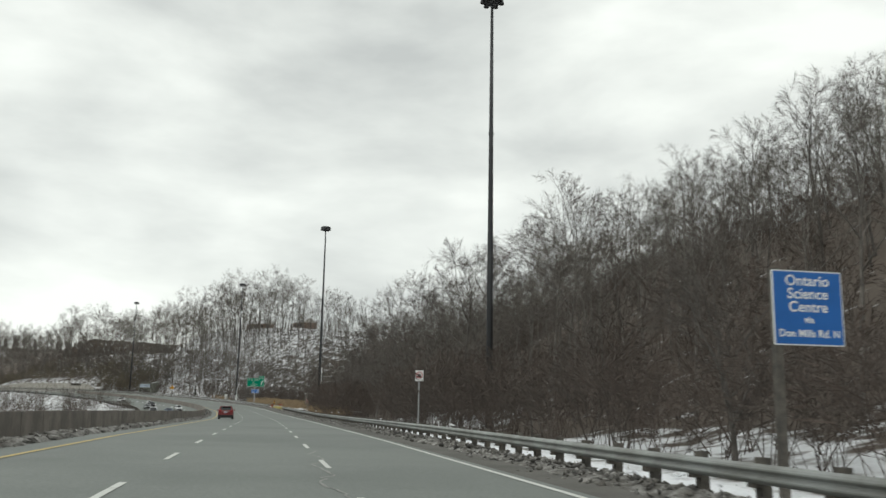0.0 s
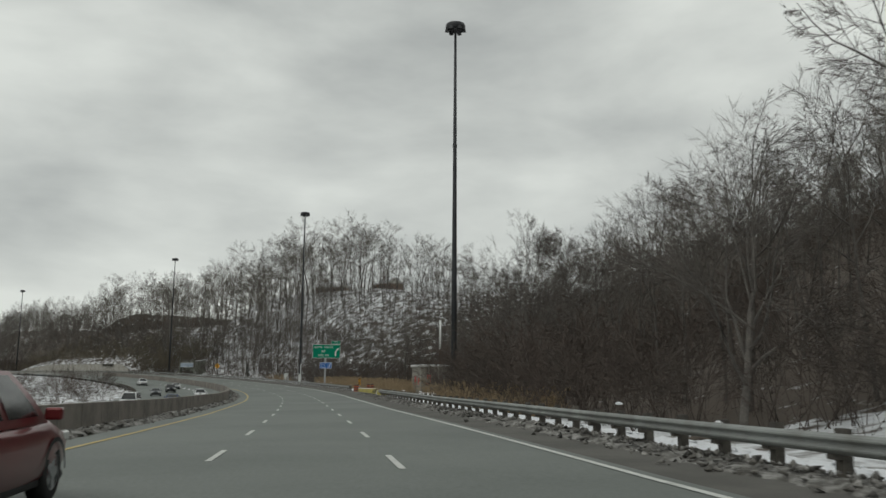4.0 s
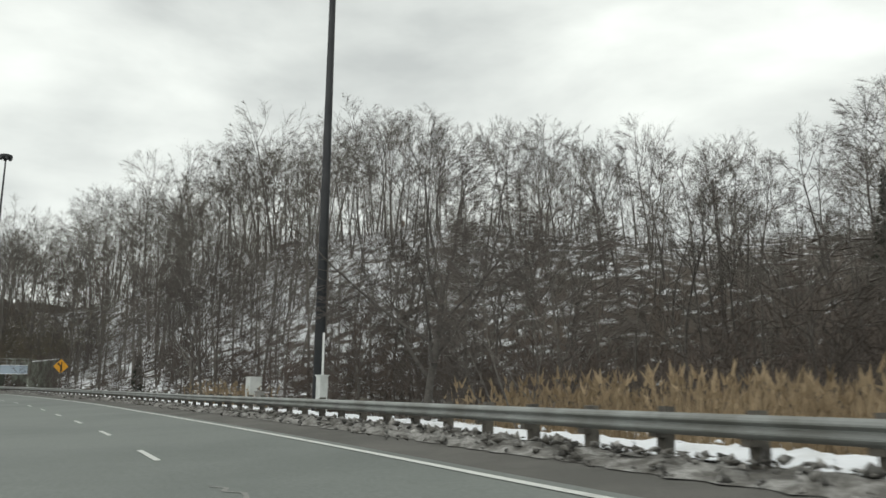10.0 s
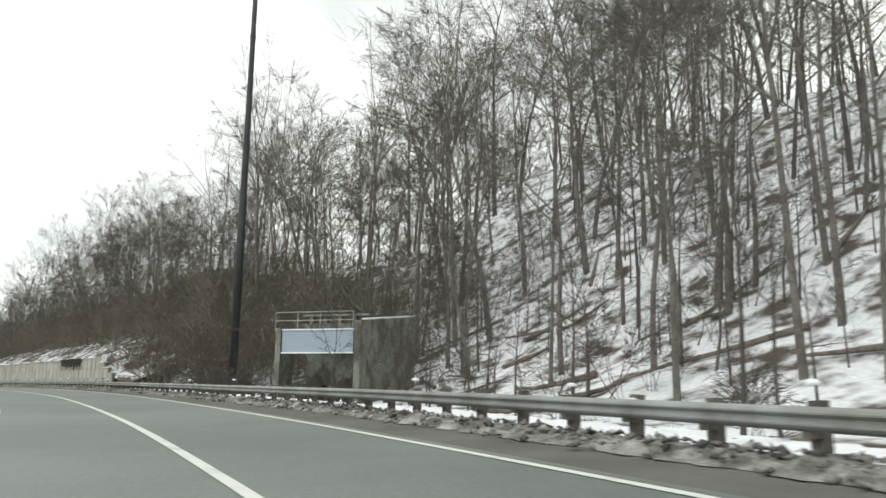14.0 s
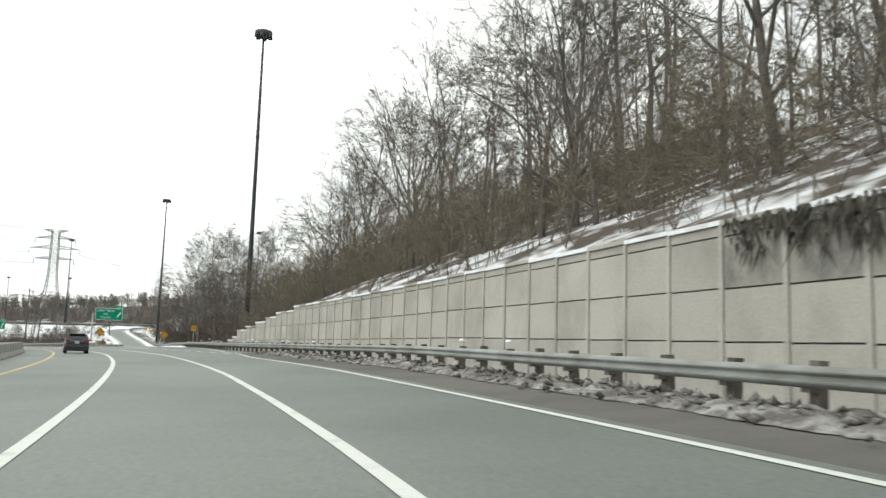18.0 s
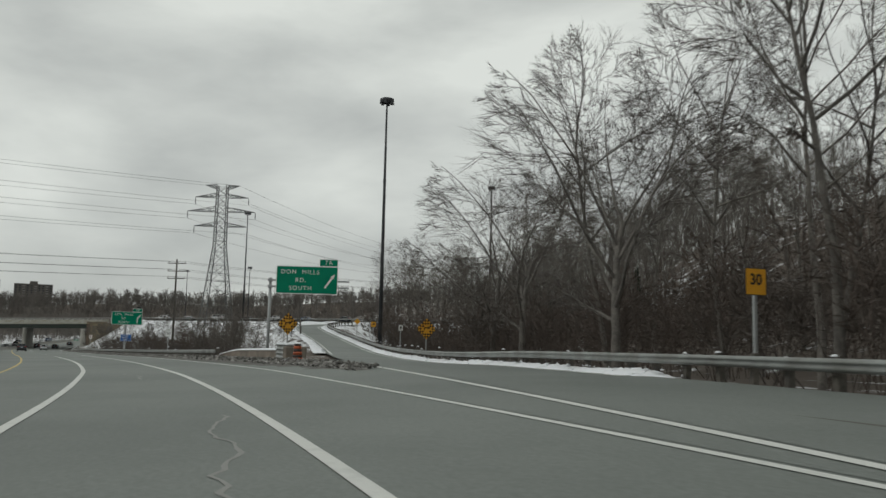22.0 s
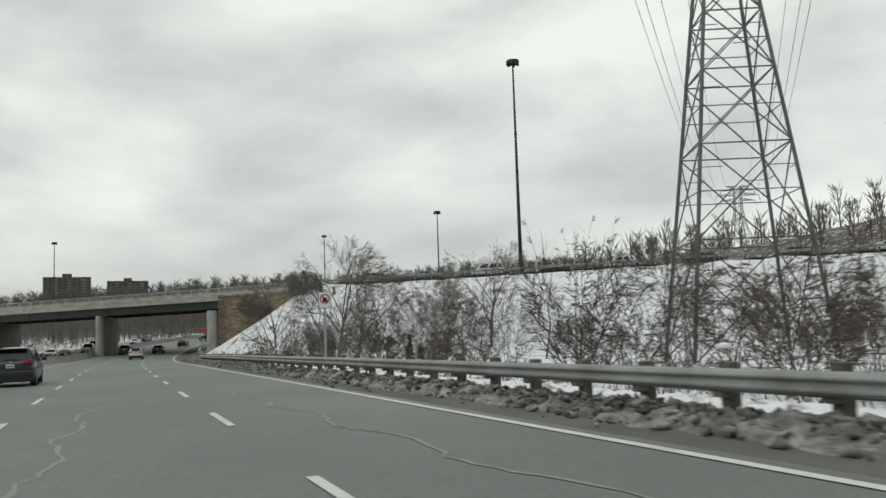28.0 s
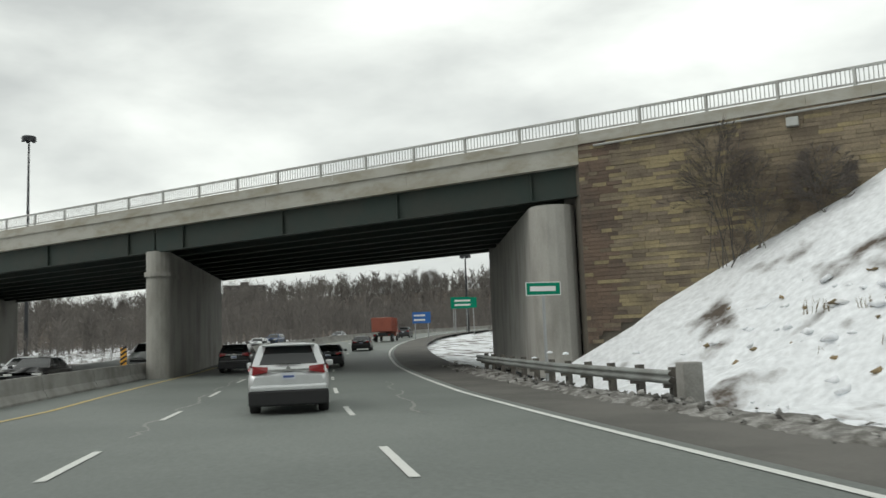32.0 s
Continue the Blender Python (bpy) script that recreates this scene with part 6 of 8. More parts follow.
# single trees beside the road
for s, u, style, which, size in (
        (14, 21, "tall", 0, 0.9), (28, 17, "wide", 1, 0.8), (40, 24, "tall", 2, 1.0), (55, 18, "tall", 4, 0.9), (66, 27, "wide", 3, 0.9), (84, 20, "tall", 1, 1.05), (78, 29, "tall", 3, 1.1), (90, 33, "tall", 1, 1.1), (104, 34, "tall", 3, 1.1), (96, 26, "tall", 5, 1.15),
        (110, 19, "tall", 3, 0.95), (115, 25, "tall", 1, 1.1), (121, 21, "tall", 3, 1.0), (128, 26, "tall", 5, 1.15), (134, 19, "wide", 3, 1.1), (142, 24, "tall", 3, 1.0), (138, 30, "tall", 1, 1.1), (150, 24, "tall", 3, 0.8), (163, 17, "wide", 1, 1.05), (172, 27, "tall", 1, 1.0), (186, 22, "wide", 3, 1.0), (197, 33, "wide", 1, 0.9), (194, 25, "tall", 3, 1.05), (189, 31, "tall", 1, 1.1), (203, 31, "tall", 5, 1.2), (209, 37, "wide", 3, 1.45), (218, 33, "tall", 2, 1.1), (226, 40, "wide", 3, 1.3),
        (180, 16, "many", 0, 1.0), (192, 18, "many", 1, 1.0), (215, 36, "tall", 2, 0.8), (240, 33, "tall", 4, 0.85), (262, 31, "tall", 2, 0.8), (274, 13.5, "many", 1, 1.05), (262, 22, "many", 0, 0.8), (285.4, 15.3, "wide", 3, 0.92), (291, 20, "many", 2, 0.95),
        (296, 24, "tall", 0, 0.75), (304, 20, "wide", 0, 0.9), (312, 27, "tall", 5, 0.85), (318, 13.5, "tall", 4, 1.0), (325, 14.5, "wide", 1, 1.05), (336, 15, "many", 1, 0.9), (341, 19, "many", 0, 0.95), (330, 23, "tall", 1, 0.9), (346, 24, "tall", 3, 0.85),
        (352, 17, "tall", 2, 0.8), (360, 22, "tall", 0, 0.95), (368, 27, "tall", 4, 1.1), (377, 20, "tall", 5, 0.95), (384, 25, "tall", 1, 1.0), (392, 31, "tall", 2, 1.05), (398, 23, "tall", 3, 0.9), (405, 19, "tall", 0, 0.85), (412, 27, "tall", 4, 1.1),
        (419, 22, "tall", 1, 0.9), (426, 31, "tall", 5, 0.95), (427, 15.5, "wide", 3, 0.95), (438, 20, "wide", 3, 1.1), (446, 25, "tall", 2, 0.9), (449, 22, "wide", 1, 1.15), (463, 18, "wide", 3, 1.15), (473, 20, "wide", 1, 1.3), (483, 23, "wide", 3, 1.2), (494, 20, "wide", 1, 1.25), (503, 23, "wide", 3, 1.15), (513, 18, "wide", 1, 1.1), (452, 16, "wide", 0, 0.8), (461, 22, "tall", 0, 0.85), (470, 15, "wide", 2, 0.8), (478, 23, "tall", 4, 0.9),
        (487, 17, "wide", 1, 0.75), (496, 24, "tall", 1, 0.8), (505, 16, "wide", 3, 0.8), (515, 21, "tall", 3, 0.8), (524, 14.5, "wide", 0, 0.95), (531, 19, "wide", 3, 0.95), (540, 24, "tall", 2, 0.9), (548, 16, "tall", 5, 0.8), (556, 22, "wide", 1, 0.9),
        (566, 17, "tall", 4, 1.1), (573, 24, "tall", 0, 0.95), (579, 18.5, "tall", 1, 1.05), (586, 26, "tall", 3, 0.9), (583, 22, "tall", 5, 1.0), (591, 25, "tall", 0, 1.05), (598, 23.5, "tall", 3, 0.9), (593, 20.5, "wide", 1, 1.2), (600, 28, "tall", 1, 0.85), (608, 24, "wide", 1, 1.15), (616, 33, "tall", 5, 0.85), (623, 30, "wide", 3, 1.05), (632, 41, "tall", 2, 0.95),
        (642, 39, "tall", 4, 0.9), (650, 52, "wide", 1, 1.0), (664, 50, "tall", 0, 0.7), (663, 17, "many", 0, 0.6), (659.5, 16, "wide", 0, 0.55), (668, 19, "wide", 3, 0.52), (657, 15, "many", 2, 0.7), (667, 17, "many", 1, 0.8), (671, 15, "many", 2, 0.8), (653.5, 15, "many", 0, 0.85), (650.5, 14.5, "wide", 2, 0.62), (702.3, 38.9, "wide", 1, 0.9), (706.5, 31.9, "many", 1, 0.75), (695, 33.5, "many", 0, 0.8), (676, 23.5, "wide", 1, 0.6), (684, 21, "many", 2, 1.0), (691, 51, "wide", 3, 0.92), (700, 27, "many", 0, 0.9), (708, 56, "wide", 2, 1.0), (716, 60, "tall", 4, 0.8), (722, 16, "many", 0, 0.7),
        (735, 14, "many", 2, 0.7), (807, 40.5, "wide", 1, 1.0), (778, 33, "wide", 3, 0.42), (820, 31, "many", 1, 1.2), (814, 36, "many", 1, 1.15), (812.5, 37.5, "many", 0, 1.3), (823, 29, "many", 0, 1.0), (838, 23, "many", 2, 0.75), (836, 24.5, "many", 0, 0.7), (768, 13.1, "wide", 1, 0.7), (769.6, 14.6, "wide", 3, 0.52), (762, 13, "many", 0, 0.6), (774, 13.5, "many", 2, 0.5), (779, 15, "many", 0, 0.55), (787, 12.2, "wide", 0, 0.68), (790.5, 14.5, "many", 1, 0.62), (785, 15.5, "many", 2, 0.6), (781, 18, "many", 0, 0.8), (779, 22, "many", 1, 0.8), (783, 25, "many", 2, 0.9), (792, 11.6, "many", 0, 0.55), (797, 13, "many", 2, 0.45)):
    p = at(s, u)
    tree(style, which, p.x, p.y, ground_at(p.x, p.y) - 0.05, (s * 47) % 360, size * float(np.interp(s, (50, 75, 120, 132, 180, 192), (0.74, 0.92, 0.94, 0.8, 0.8, 0.94))))
for a, c, size in ((5.5, -0.5, 0.78), (6.7, -0.45, 0.6)):
    x, y = BRIDGE + ALONG * a + ACROSS * c
    tree("many", int(a), x, y, ground_at(x, y) - 0.05, a * 40, size, "bushes by the wall", "dark upright leafless bush growing against the stone wall")
for a, c, size in ((8.8, -0.9, 0.8), (14.8, -1.2, 1.05), (16.6, -1.4, 1.3), (18.5, -2.0, 0.6)):
    x, y = BRIDGE + ALONG * a + ACROSS * c
    tree("shrub", int(size * 10), x, y, ground_at(x, y) - 0.05, size * 200, size, "shrubs on the bank")
for s, u, size in ((806, 12.5, 0.6), (798, 15.5, 0.8), (790, 17, 0.9), (781, 20, 1.0), (770, 21, 1.0), (757, 24, 1.1), (742, 27, 1.0), (728, 22, 1.0), (733, 31, 1.2), (716, 25, 1.0), (712, 14, 0.9), (698, 13, 1.0), (690, 15, 0.8), (677, 13, 0.9), (666, 14, 1.0)):
    p = at(s, u)
    tree("shrub", int(s), p.x, p.y, ground_at(p.x, p.y) - 0.05, s * 31 % 360, size, "shrubs on the bank")

for k, (s, u) in enumerate(((404, 10.4), (405.5, 10.9), (407, 10.3), (408.5, 11.2), (410, 10.6), (411.5, 11.0), (413, 10.7), (415, 11.4))):
    p = at(s, u)
    tree("shrub", k, p.x, p.y, ground_at(p.x, p.y) - 0.05, k * 77, 0.75, "shrubs by the headwall", "low reddish leafless shrub behind the guardrail")

for k, (x, y) in enumerate(((1.0, 1.0), (2.0, 0.6), (2.9, 1.3), (3.8, 0.8), (1.6, 1.8), (3.3, 2.0))):
    p = OUTFALL @ Vector((x, y, 0))
    tree("shrub", k, p.x, p.y, ground_at(p.x, p.y) - 0.05, k * 61, 0.62, "shrubs by the headwall", "leafless brown shrub in the mouth of the headwall")

# fallen logs on the slope
LOGM = mat("fallen_wood", (0.2, 0.17, 0.14), 0.95, other=(0.1, 0.085, 0.07), scale=0.6, fine=0.2, bump=0.08, bump_scale=12)
for k in range(60):
    s, u = (_rng.uniform(335, 425), _rng.uniform(15, 40)) if k < 44 else (_rng.uniform(88, 130), _rng.uniform(12.5, 18.5))
    p, a, length = at(s, u), _rng.uniform(0, 3.14), _rng.uniform(3, 8) * (1 if k < 44 else 0.6)
    pts = [Vector((p.x + math.cos(a) * q, p.y + math.sin(a) * q, 0)) for q in np.linspace(-length / 2, length / 2, 5)]
    for q in pts:
        q.z = ground_at(q.x, q.y) + 0.16 + 0.08 * _rng.random()
    b = Build()
    b.tube(pts, list(np.linspace(0.17, 0.07, 5) * _rng.uniform(0.6, 1.1)), 7)
    tagged(part("fallen_log", b, LOGM, None), "fallen bare tree trunk lying on the snowy slope", "log", "fallen logs")


# ---- reeds ----
def reed_clump(seed, height, plume, n=13):
    rng, V, F = np.random.default_rng(seed), [], []
    for _ in range(n):
        p = np.array((rng.normal() * 0.3, rng.normal() * 0.3, 0))
        d = np.array((rng.normal() * 0.16, rng.normal() * 0.16, 1))
        h = height * rng.uniform(0.6, 1.1)
        ribbon(V, F, p, d, h, 0.05, rng)
        ribbon(V, F, p + d * h * 0.3, d + rng.normal(size=3) * 0.35, h * 0.4, 0.05, rng)
        if rng.random() < plume:
            for _ in range(3):
                ribbon(V, F, p + d * h * 0.86, d + rng.normal(size=3) * 0.3, h * 0.16, 0.1, rng)
    return np.array(V), np.array(F), 0


_reeds = [reed_clump(i, 1.9, 0.6) for i in range(5)]
rows = np.concatenate([spots(_rng, 150, 280, lambda s: np.interp(s, (150, 176, 187, 212, 226, 232, 280), (12.5, 12, 16, 20, 17, 12.2, 13.4)), lambda s: np.interp(s, (150, 190, 240, 274, 280), (16, 24, 26, 22, 16)), 0.75, 0.68), spots(_rng, 308, 322, 13.2, 16, 0.9, 0.6)])
mass("reeds", _reeds, sized(rows, 0.7, 1.15), REED, "tall dry tan reeds in the snowy ditch", "reeds", seed=12)
CATTAIL = mat("dry_cattails", (0.2, 0.125, 0.06), 0.9, other=(0.3, 0.22, 0.12), scale=0.4, fine=0.2)
rows = spots(_rng, 768, 806, 9.0, lambda s: np.interp(s, (768, 785, 806), (10.5, 11.5, 10)), 0.6, 0.7)
mass("cattails", [reed_clump(20 + i, 1.35, 0.9, 8) for i in range(3)], sized(rows, 0.6, 1.1), CATTAIL, "brown dry cattails behind the guardrail", "reeds", seed=13)
GRASSM = mat("dead_grass", (0.27, 0.2, 0.11), 0.95, other=(0.16, 0.13, 0.08), scale=3, fine=0.2)
rows = np.concatenate([spots(_rng, -20, 150, 9.4, 11.4, 1.0, 0.35), spots(_rng, 310, 440, 10, 17, 1.4, 0.35), spots(_rng, 796, 842, 10.5, lambda s: np.interp(s, (796, 820, 842), (24, 20, 15)), 1.1, 0.4), spots(_rng, 642, 836, 9.0, lambda s: np.interp(s, (642, 760, 836), (13, 22, 15)), 1.3, 0.3)])
mass("dead_grass", [reed_clump(30 + i, 0.55, 0, 12) for i in range(3)], sized(off_ramp(rows, 5.5), 0.5, 1.2), GRASSM, "tufts of dead yellow grass poking through snow", "grass", seed=14)


# ---- clods and lumps on the snowy bank ----
def clods(name, rows, lo, hi, material, label, category, seed):
    """Small uneven lumps half sunk in the ground."""
    rng, V, F = np.random.default_rng(seed), [], []
    for x, y, z in rows[:, :3]:
        r, n, o = rng.uniform(lo, hi), len(V), rng.normal(size=(6, 3)) * 0.3
        V += [(x + (d[0] + o[j, 0]) * r, y + (d[1] + o[j, 1]) * r, z + (d[2] + o[j, 2] * 0.5) * r * 0.6) for j, d in enumerate(((1, 0, 0), (-1, 0, 0), (0, 1, 0), (0, -1, 0), (0, 0, 1), (0, 0, -0.8)))]
        F += [(n + a, n + b, n + c) for a, b, c in ((0, 2, 4), (2, 1, 4), (1, 3, 4), (3, 0, 4), (2, 0, 5), (1, 2, 5), (3, 1, 5), (0, 3, 5))]
    return stuff(name, V, F, material, label, category, smooth=True)


def bank_top(s):
    return np.interp(s, (770, 800, 820, 846), (16, 25, 22, 15))


clods("snow_lumps", spots(_rng, 770, 846, 9.6, bank_top, 0.75, 0.7), 0.07, 0.3, SNOW, "lumpy wind-worn snow on the steep bank", "snow", 71)
clods("earth_clods", spots(_rng, 776, 846, 9.4, bank_top, 0.95, 0.42), 0.05, 0.2, GRASSM, "brown clods and dead grass showing through the snow", "clods", 72)


# ---- conifers ----
def conifer(x, y, height):
    z = ground_at(x, y)
    ob = thing("conifer", pose(x, y, z - 0.1), "dark green conifer among bare trees", "tree", "conifers")
    b = Build()
    b.tube([(0, 0, 0), (0, 0, height * 0.95)], [height * 0.018, 0.03], 6)
    part("trunk", b, BARK, ob)
    rng, V, F = np.random.default_rng(int(abs(x) + abs(y))), [], []
    for k in range(420):
        t = rng.random() ** 0.8
        a, r = rng.uniform(0, 6.283), height * 0.2 * (1 - t) + 0.15
        d = np.array((math.cos(a), math.sin(a), rng.uniform(-0.45, 0.1)))
        ribbon(V, F, np.array((0, 0, height * (0.12 + 0.86 * t))) + d * r * rng.uniform(0, 0.5), d, r * rng.uniform(0.4, 0.75), height * 0.035, rng)
    p = new("crown", arrays_mesh("crown", np.array(V), np.array(F), FIRM))
    p.parent = ob


for s, u, h in ((298, 70, 13), (352, 17, 5.0), (770, 18.5, 2.8), (765, 17.5, 2.2), (640, 60, 9), (655, 58, 8)):
    p = at(s, u)
    conifer(p.x, p.y, h)
for a, b, h in ((19.5, -2.6, 1.7), (22, -3.2, 1.3), (-260, 60, 16), (-275, 75, 18), (-240, 90, 15), (-330, 110, 19), (-345, 130, 17), (-225, 120, 14)):
    p = BRIDGE + ALONG * a + ACROSS * b
    conifer(p.x, p.y, h)

# ---- distant woods ----
_far = [far_tree(h, 400 + i) for i, h in enumerate((13, 15, 11, 14, 12))]
for label, cx, cy, rad, count, seed in (("bare woods on the far valley side", -760, 860, 190, 700, 1), ("bare woods beyond the overpass", -800, 650, 150, 120, 2), ("bare woods on the far ridge", -1000, 760, 260, 700, 3),
                                        ("grey woods on the high ground behind the power lines", -590, 950, 240, 900, 5)):
    g = np.random.default_rng(seed)
    r, a = rad * np.sqrt(g.random(count)), g.uniform(0, 6.283, count)
    x, y = cx + r * np.cos(a) * 1.3, cy + r * np.sin(a)
    s, u = road_uv(x, y)
    al = (x - BRIDGE.x) * ALONG.x + (y - BRIDGE.y) * ALONG.y
    ac = (x - BRIDGE.x) * ACROSS.x + (y - BRIDGE.y) * ACROSS.y
    ok = ((u > 26) | (u < -34)) & ~((ac > -20) & (ac < 50) & (al > -200))
    x, y = x[ok], y[ok]
    if len(x):
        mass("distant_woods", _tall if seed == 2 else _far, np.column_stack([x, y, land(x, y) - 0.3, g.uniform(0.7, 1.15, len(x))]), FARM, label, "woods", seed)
g = np.random.default_rng(44)
_a, _d = np.radians(g.uniform(26, 84, 2200)), g.uniform(630, 790, 2200)
x, y = RIDGE_FROM[0] - _d * np.sin(_a), RIDGE_FROM[1] + _d * np.cos(_a)
s, u = road_uv(x, y)
ok = (np.abs(u) > 45) | (s > 1310)
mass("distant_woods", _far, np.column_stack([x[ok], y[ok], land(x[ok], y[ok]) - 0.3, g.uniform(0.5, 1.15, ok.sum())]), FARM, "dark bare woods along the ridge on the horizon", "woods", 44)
rows = spots(_rng, 960, 1200, lambda s: -85, lambda s: -36, 8.0, 0.6)

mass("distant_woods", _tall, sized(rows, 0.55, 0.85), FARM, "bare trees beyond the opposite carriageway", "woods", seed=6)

# ---- the overpass ----
FW = Vector((-0.865, 0.50, 0)).normalized()
UP = Vector((0, 0, 1))
AL = Vector((ALONG.x, ALONG.y, 0))
DEEP = 22.0
GIRDER = mat("dark_green_girder_paint", (0.018, 0.032, 0.026), 0.7, other=(0.028, 0.034, 0.027), scale=2, fine=0.12)
FASCIA = mat("weathered_fascia_concrete", (0.4, 0.39, 0.35), 0.9, other=(0.28, 0.26, 0.2), scale=1.4, spread=(0.42, 0.7), fine=0.1, bump=0.04, stretch=(1, 1, 2.2))
RAILM = mat("pale_railing_paint", (0.44, 0.45, 0.43), 0.6, metal=0.15, other=(0.34, 0.34, 0.32), scale=0.8, fine=0.08)


def bp(a, d, z):
    """A place on the bridge: a metres uphill from its near corner, d metres across it, at height z."""
    p = Vector((BRIDGE.x, BRIDGE.y, 0)) + AL * a + FW * d
    return Vector((p.x, p.y, z))


def slab(b, a0, a1, d0, d1, z0, z1):
    """A block in the bridge's skew; z0 and z1 are (low, high) at a0 and at a1."""
    vs = [bp(a, d, z) for a, zz in ((a0, z0), (a1, z1)) for d in (d0, d1) for z in zz]
    return b.add(vs, [(0, 1, 3, 2), (4, 6, 7, 5), (0, 4, 5, 1), (2, 3, 7, 6), (0, 2, 6, 4), (1, 5, 7, 3)])


bridge = tagged(new("bridge"), "concrete overpass on dark green girders with a pale railing", kind="structure")
A_MIN = -SPAN
_steps = list(np.linspace(A_MIN - 9, 0, 15))
for d0, d1, name in ((0, 0.45, "fascia"), (DEEP - 0.45, DEEP, "fascia"), (0.45, DEEP - 0.45, "deck")):
    for a0, a1 in zip(_steps, _steps[1:]):
        z0, z1 = float(upper_z(a0)), float(upper_z(a1))
        lo = 1.25 if name == "fascia" else 1.0
        hi = 0.0 if name == "fascia" else -0.25
        part(name, slab(Build(), a0 + (0.012 if name == "fascia" else 0), a1, d0, d1, (z0 - lo, z0 + hi), (z1 - lo, z1 + hi)), FASCIA, bridge)
for a0, a1 in zip(_steps, _steps[1:]):
    z0, z1 = float(upper_z(a0)), float(upper_z(a1))
    part("ledge", slab(Build(), a0, a1, -0.12, 0, (z0 - 0.48, z0 - 0.36), (z1 - 0.48, z1 - 0.36)), FASCIA, bridge)
for k in range(9):
    d = 0.5 + k * (DEEP - 1.0) / 8
    for i, (a0, a1) in enumerate(((A_MIN, A_MIN / 2), (A_MIN / 2, 0.25))):
        b = Build()
        z0, z1 = float(upper_z(a0)) - 1.0, float(upper_z(a1)) - 1.0
        slab(b, a0 + 0.05, a1 - 0.05, d - 0.02, d + 0.02, (z0 - 1.45, z0), (z1 - 1.45, z1))
        slab(b, a0 + 0.05, a1 - 0.05, d - 0.25, d + 0.25, (z0 - 1.5, z0 - 1.45), (z1 - 1.5, z1 - 1.45))
        if k == 0:
            for q in np.arange(a0 + 2, a1 - 1, 6.5):
                z = float(upper_z(q)) - 1.0
                slab(b, q - 0.02, q + 0.02, d - 0.18, d - 0.02, (z - 1.45, z), (z - 1.45, z))
        part("girder", b, GIRDER, bridge)
for q in np.arange(A_MIN + 4, -2, 5.2):
    z = float(upper_z(q)) - 1.3
    part("cross_beam", slab(Build(), q - 0.06, q + 0.06, 0.6, DEEP - 0.6, (z - 0.75, z), (z - 0.75, z)), GIRDER, bridge)


def wall_pier(p0, p1, thick, top0, top1, foot, material, name):
    """An upright wall with round ends."""
    p0, p1 = Vector((*p0, 0)), Vector((*p1, 0))
    n = (p1 - p0).normalized()
    r = Vector((n.y, -n.x, 0))
    ring = []
    for k in range(9):
        t = math.pi * k / 8
        ring.append(p0 + r * math.cos(t) * thick / 2 - n * math.sin(t) * thick / 2)
    for k in range(9):
        t = math.pi * k / 8
        ring.append(p1 - r * math.cos(t) * thick / 2 + n * math.sin(t) * thick / 2)
    b = Build()
    tops = [top0] * 9 + [top1] * 9
    b.strip([[Vector((p.x, p.y, foot)) for p in ring][::-1], [Vector((p.x, p.y, z)) for p, z in zip(ring, tops)][::-1]], close=True)
    b.add([Vector((p.x, p.y, z)) for p, z in zip(ring, tops)], [tuple(range(18))])
    return part(name, b, material, bridge, smooth=False)


WINGM = mat("weathered_wing_wall", (0.2, 0.175, 0.135), 0.95, other=(0.1, 0.088, 0.07), scale=1.5, spread=(0.4, 0.66), fine=0.2, bump=0.06, stretch=(1, 1, 0.5))
PIERM = mat("pier_concrete", (0.36, 0.35, 0.32), 0.9, other=(0.2, 0.19, 0.17), scale=1.3, spread=(0.45, 0.75), fine=0.1, bump=0.04, stretch=(1, 1, 0.35))
_pn = Vector((-505.3, 637.7, 0))
_pe = _pn + FW * (DEEP - 2)
_mz = float(upper_z(-24)) - 2.45
wall_pier((_pn.x, _pn.y), (_pe.x, _pe.y), 1.25, _mz, _mz, _mz - 7.5, PIERM, "pier")
wall_pier((_pn.x - FW.x * 0.05, _pn.y - FW.y * 0.05), (_pe.x, _pe.y), 1.42, _mz - 1.1, _mz - 1.1, _mz - 1.35, PIERM, "pier_band")
# abutments
for a0, a1, d0 in ((0.3, 1.0, 0.8), (-SPAN - 0.9, -SPAN, 0.06)):
    z = float(upper_z(a0)) - 1.02
    part("abutment", slab(Build(), a0, a1, d0, DEEP, (z - 9, z), (z - 9, z)), PIERM, bridge)
_p0, _p1, _az = bp(-1.0, 0.95, 0), bp(1.15, DEEP - 1, 0), float(upper_z(-0.9)) - 2.75
wall_pier((_p0.x, _p0.y), (_p1.x, _p1.y), 1.9, _az, _az, _az - 7, PIERM, "abutment_pier")
part("wing_wall", slab(Build(), -SPAN - 14, -SPAN - 0.95, -0.05, 0.4, (-5, float(upper_z(-SPAN - 14)) - 1.3), (-6, float(upper_z(-SPAN)) - 1.3)), WINGM, bridge)

# ---- stone wing wall ----
STONE = mat("brown_coursed_stone", (0.195, 0.16, 0.11), 0.95, other=(0.115, 0.092, 0.07), scale=1.9, spread=(0.38, 0.66), fine=0.2, bump=0.1, bump_scale=14, each=0.2, island=0.24)
STONE_D = mat("dark_red_brown_stone", (0.135, 0.095, 0.07), 0.95, other=(0.09, 0.07, 0.055), scale=1.2, fine=0.2, bump=0.1, bump_scale=14, each=0.16)
STONE_L = mat("pale_coursed_stone", (0.285, 0.235, 0.135), 0.95, other=(0.15, 0.122, 0.082), scale=1.6, spread=(0.4, 0.68), fine=0.18, bump=0.1, bump_scale=14, each=0.14)
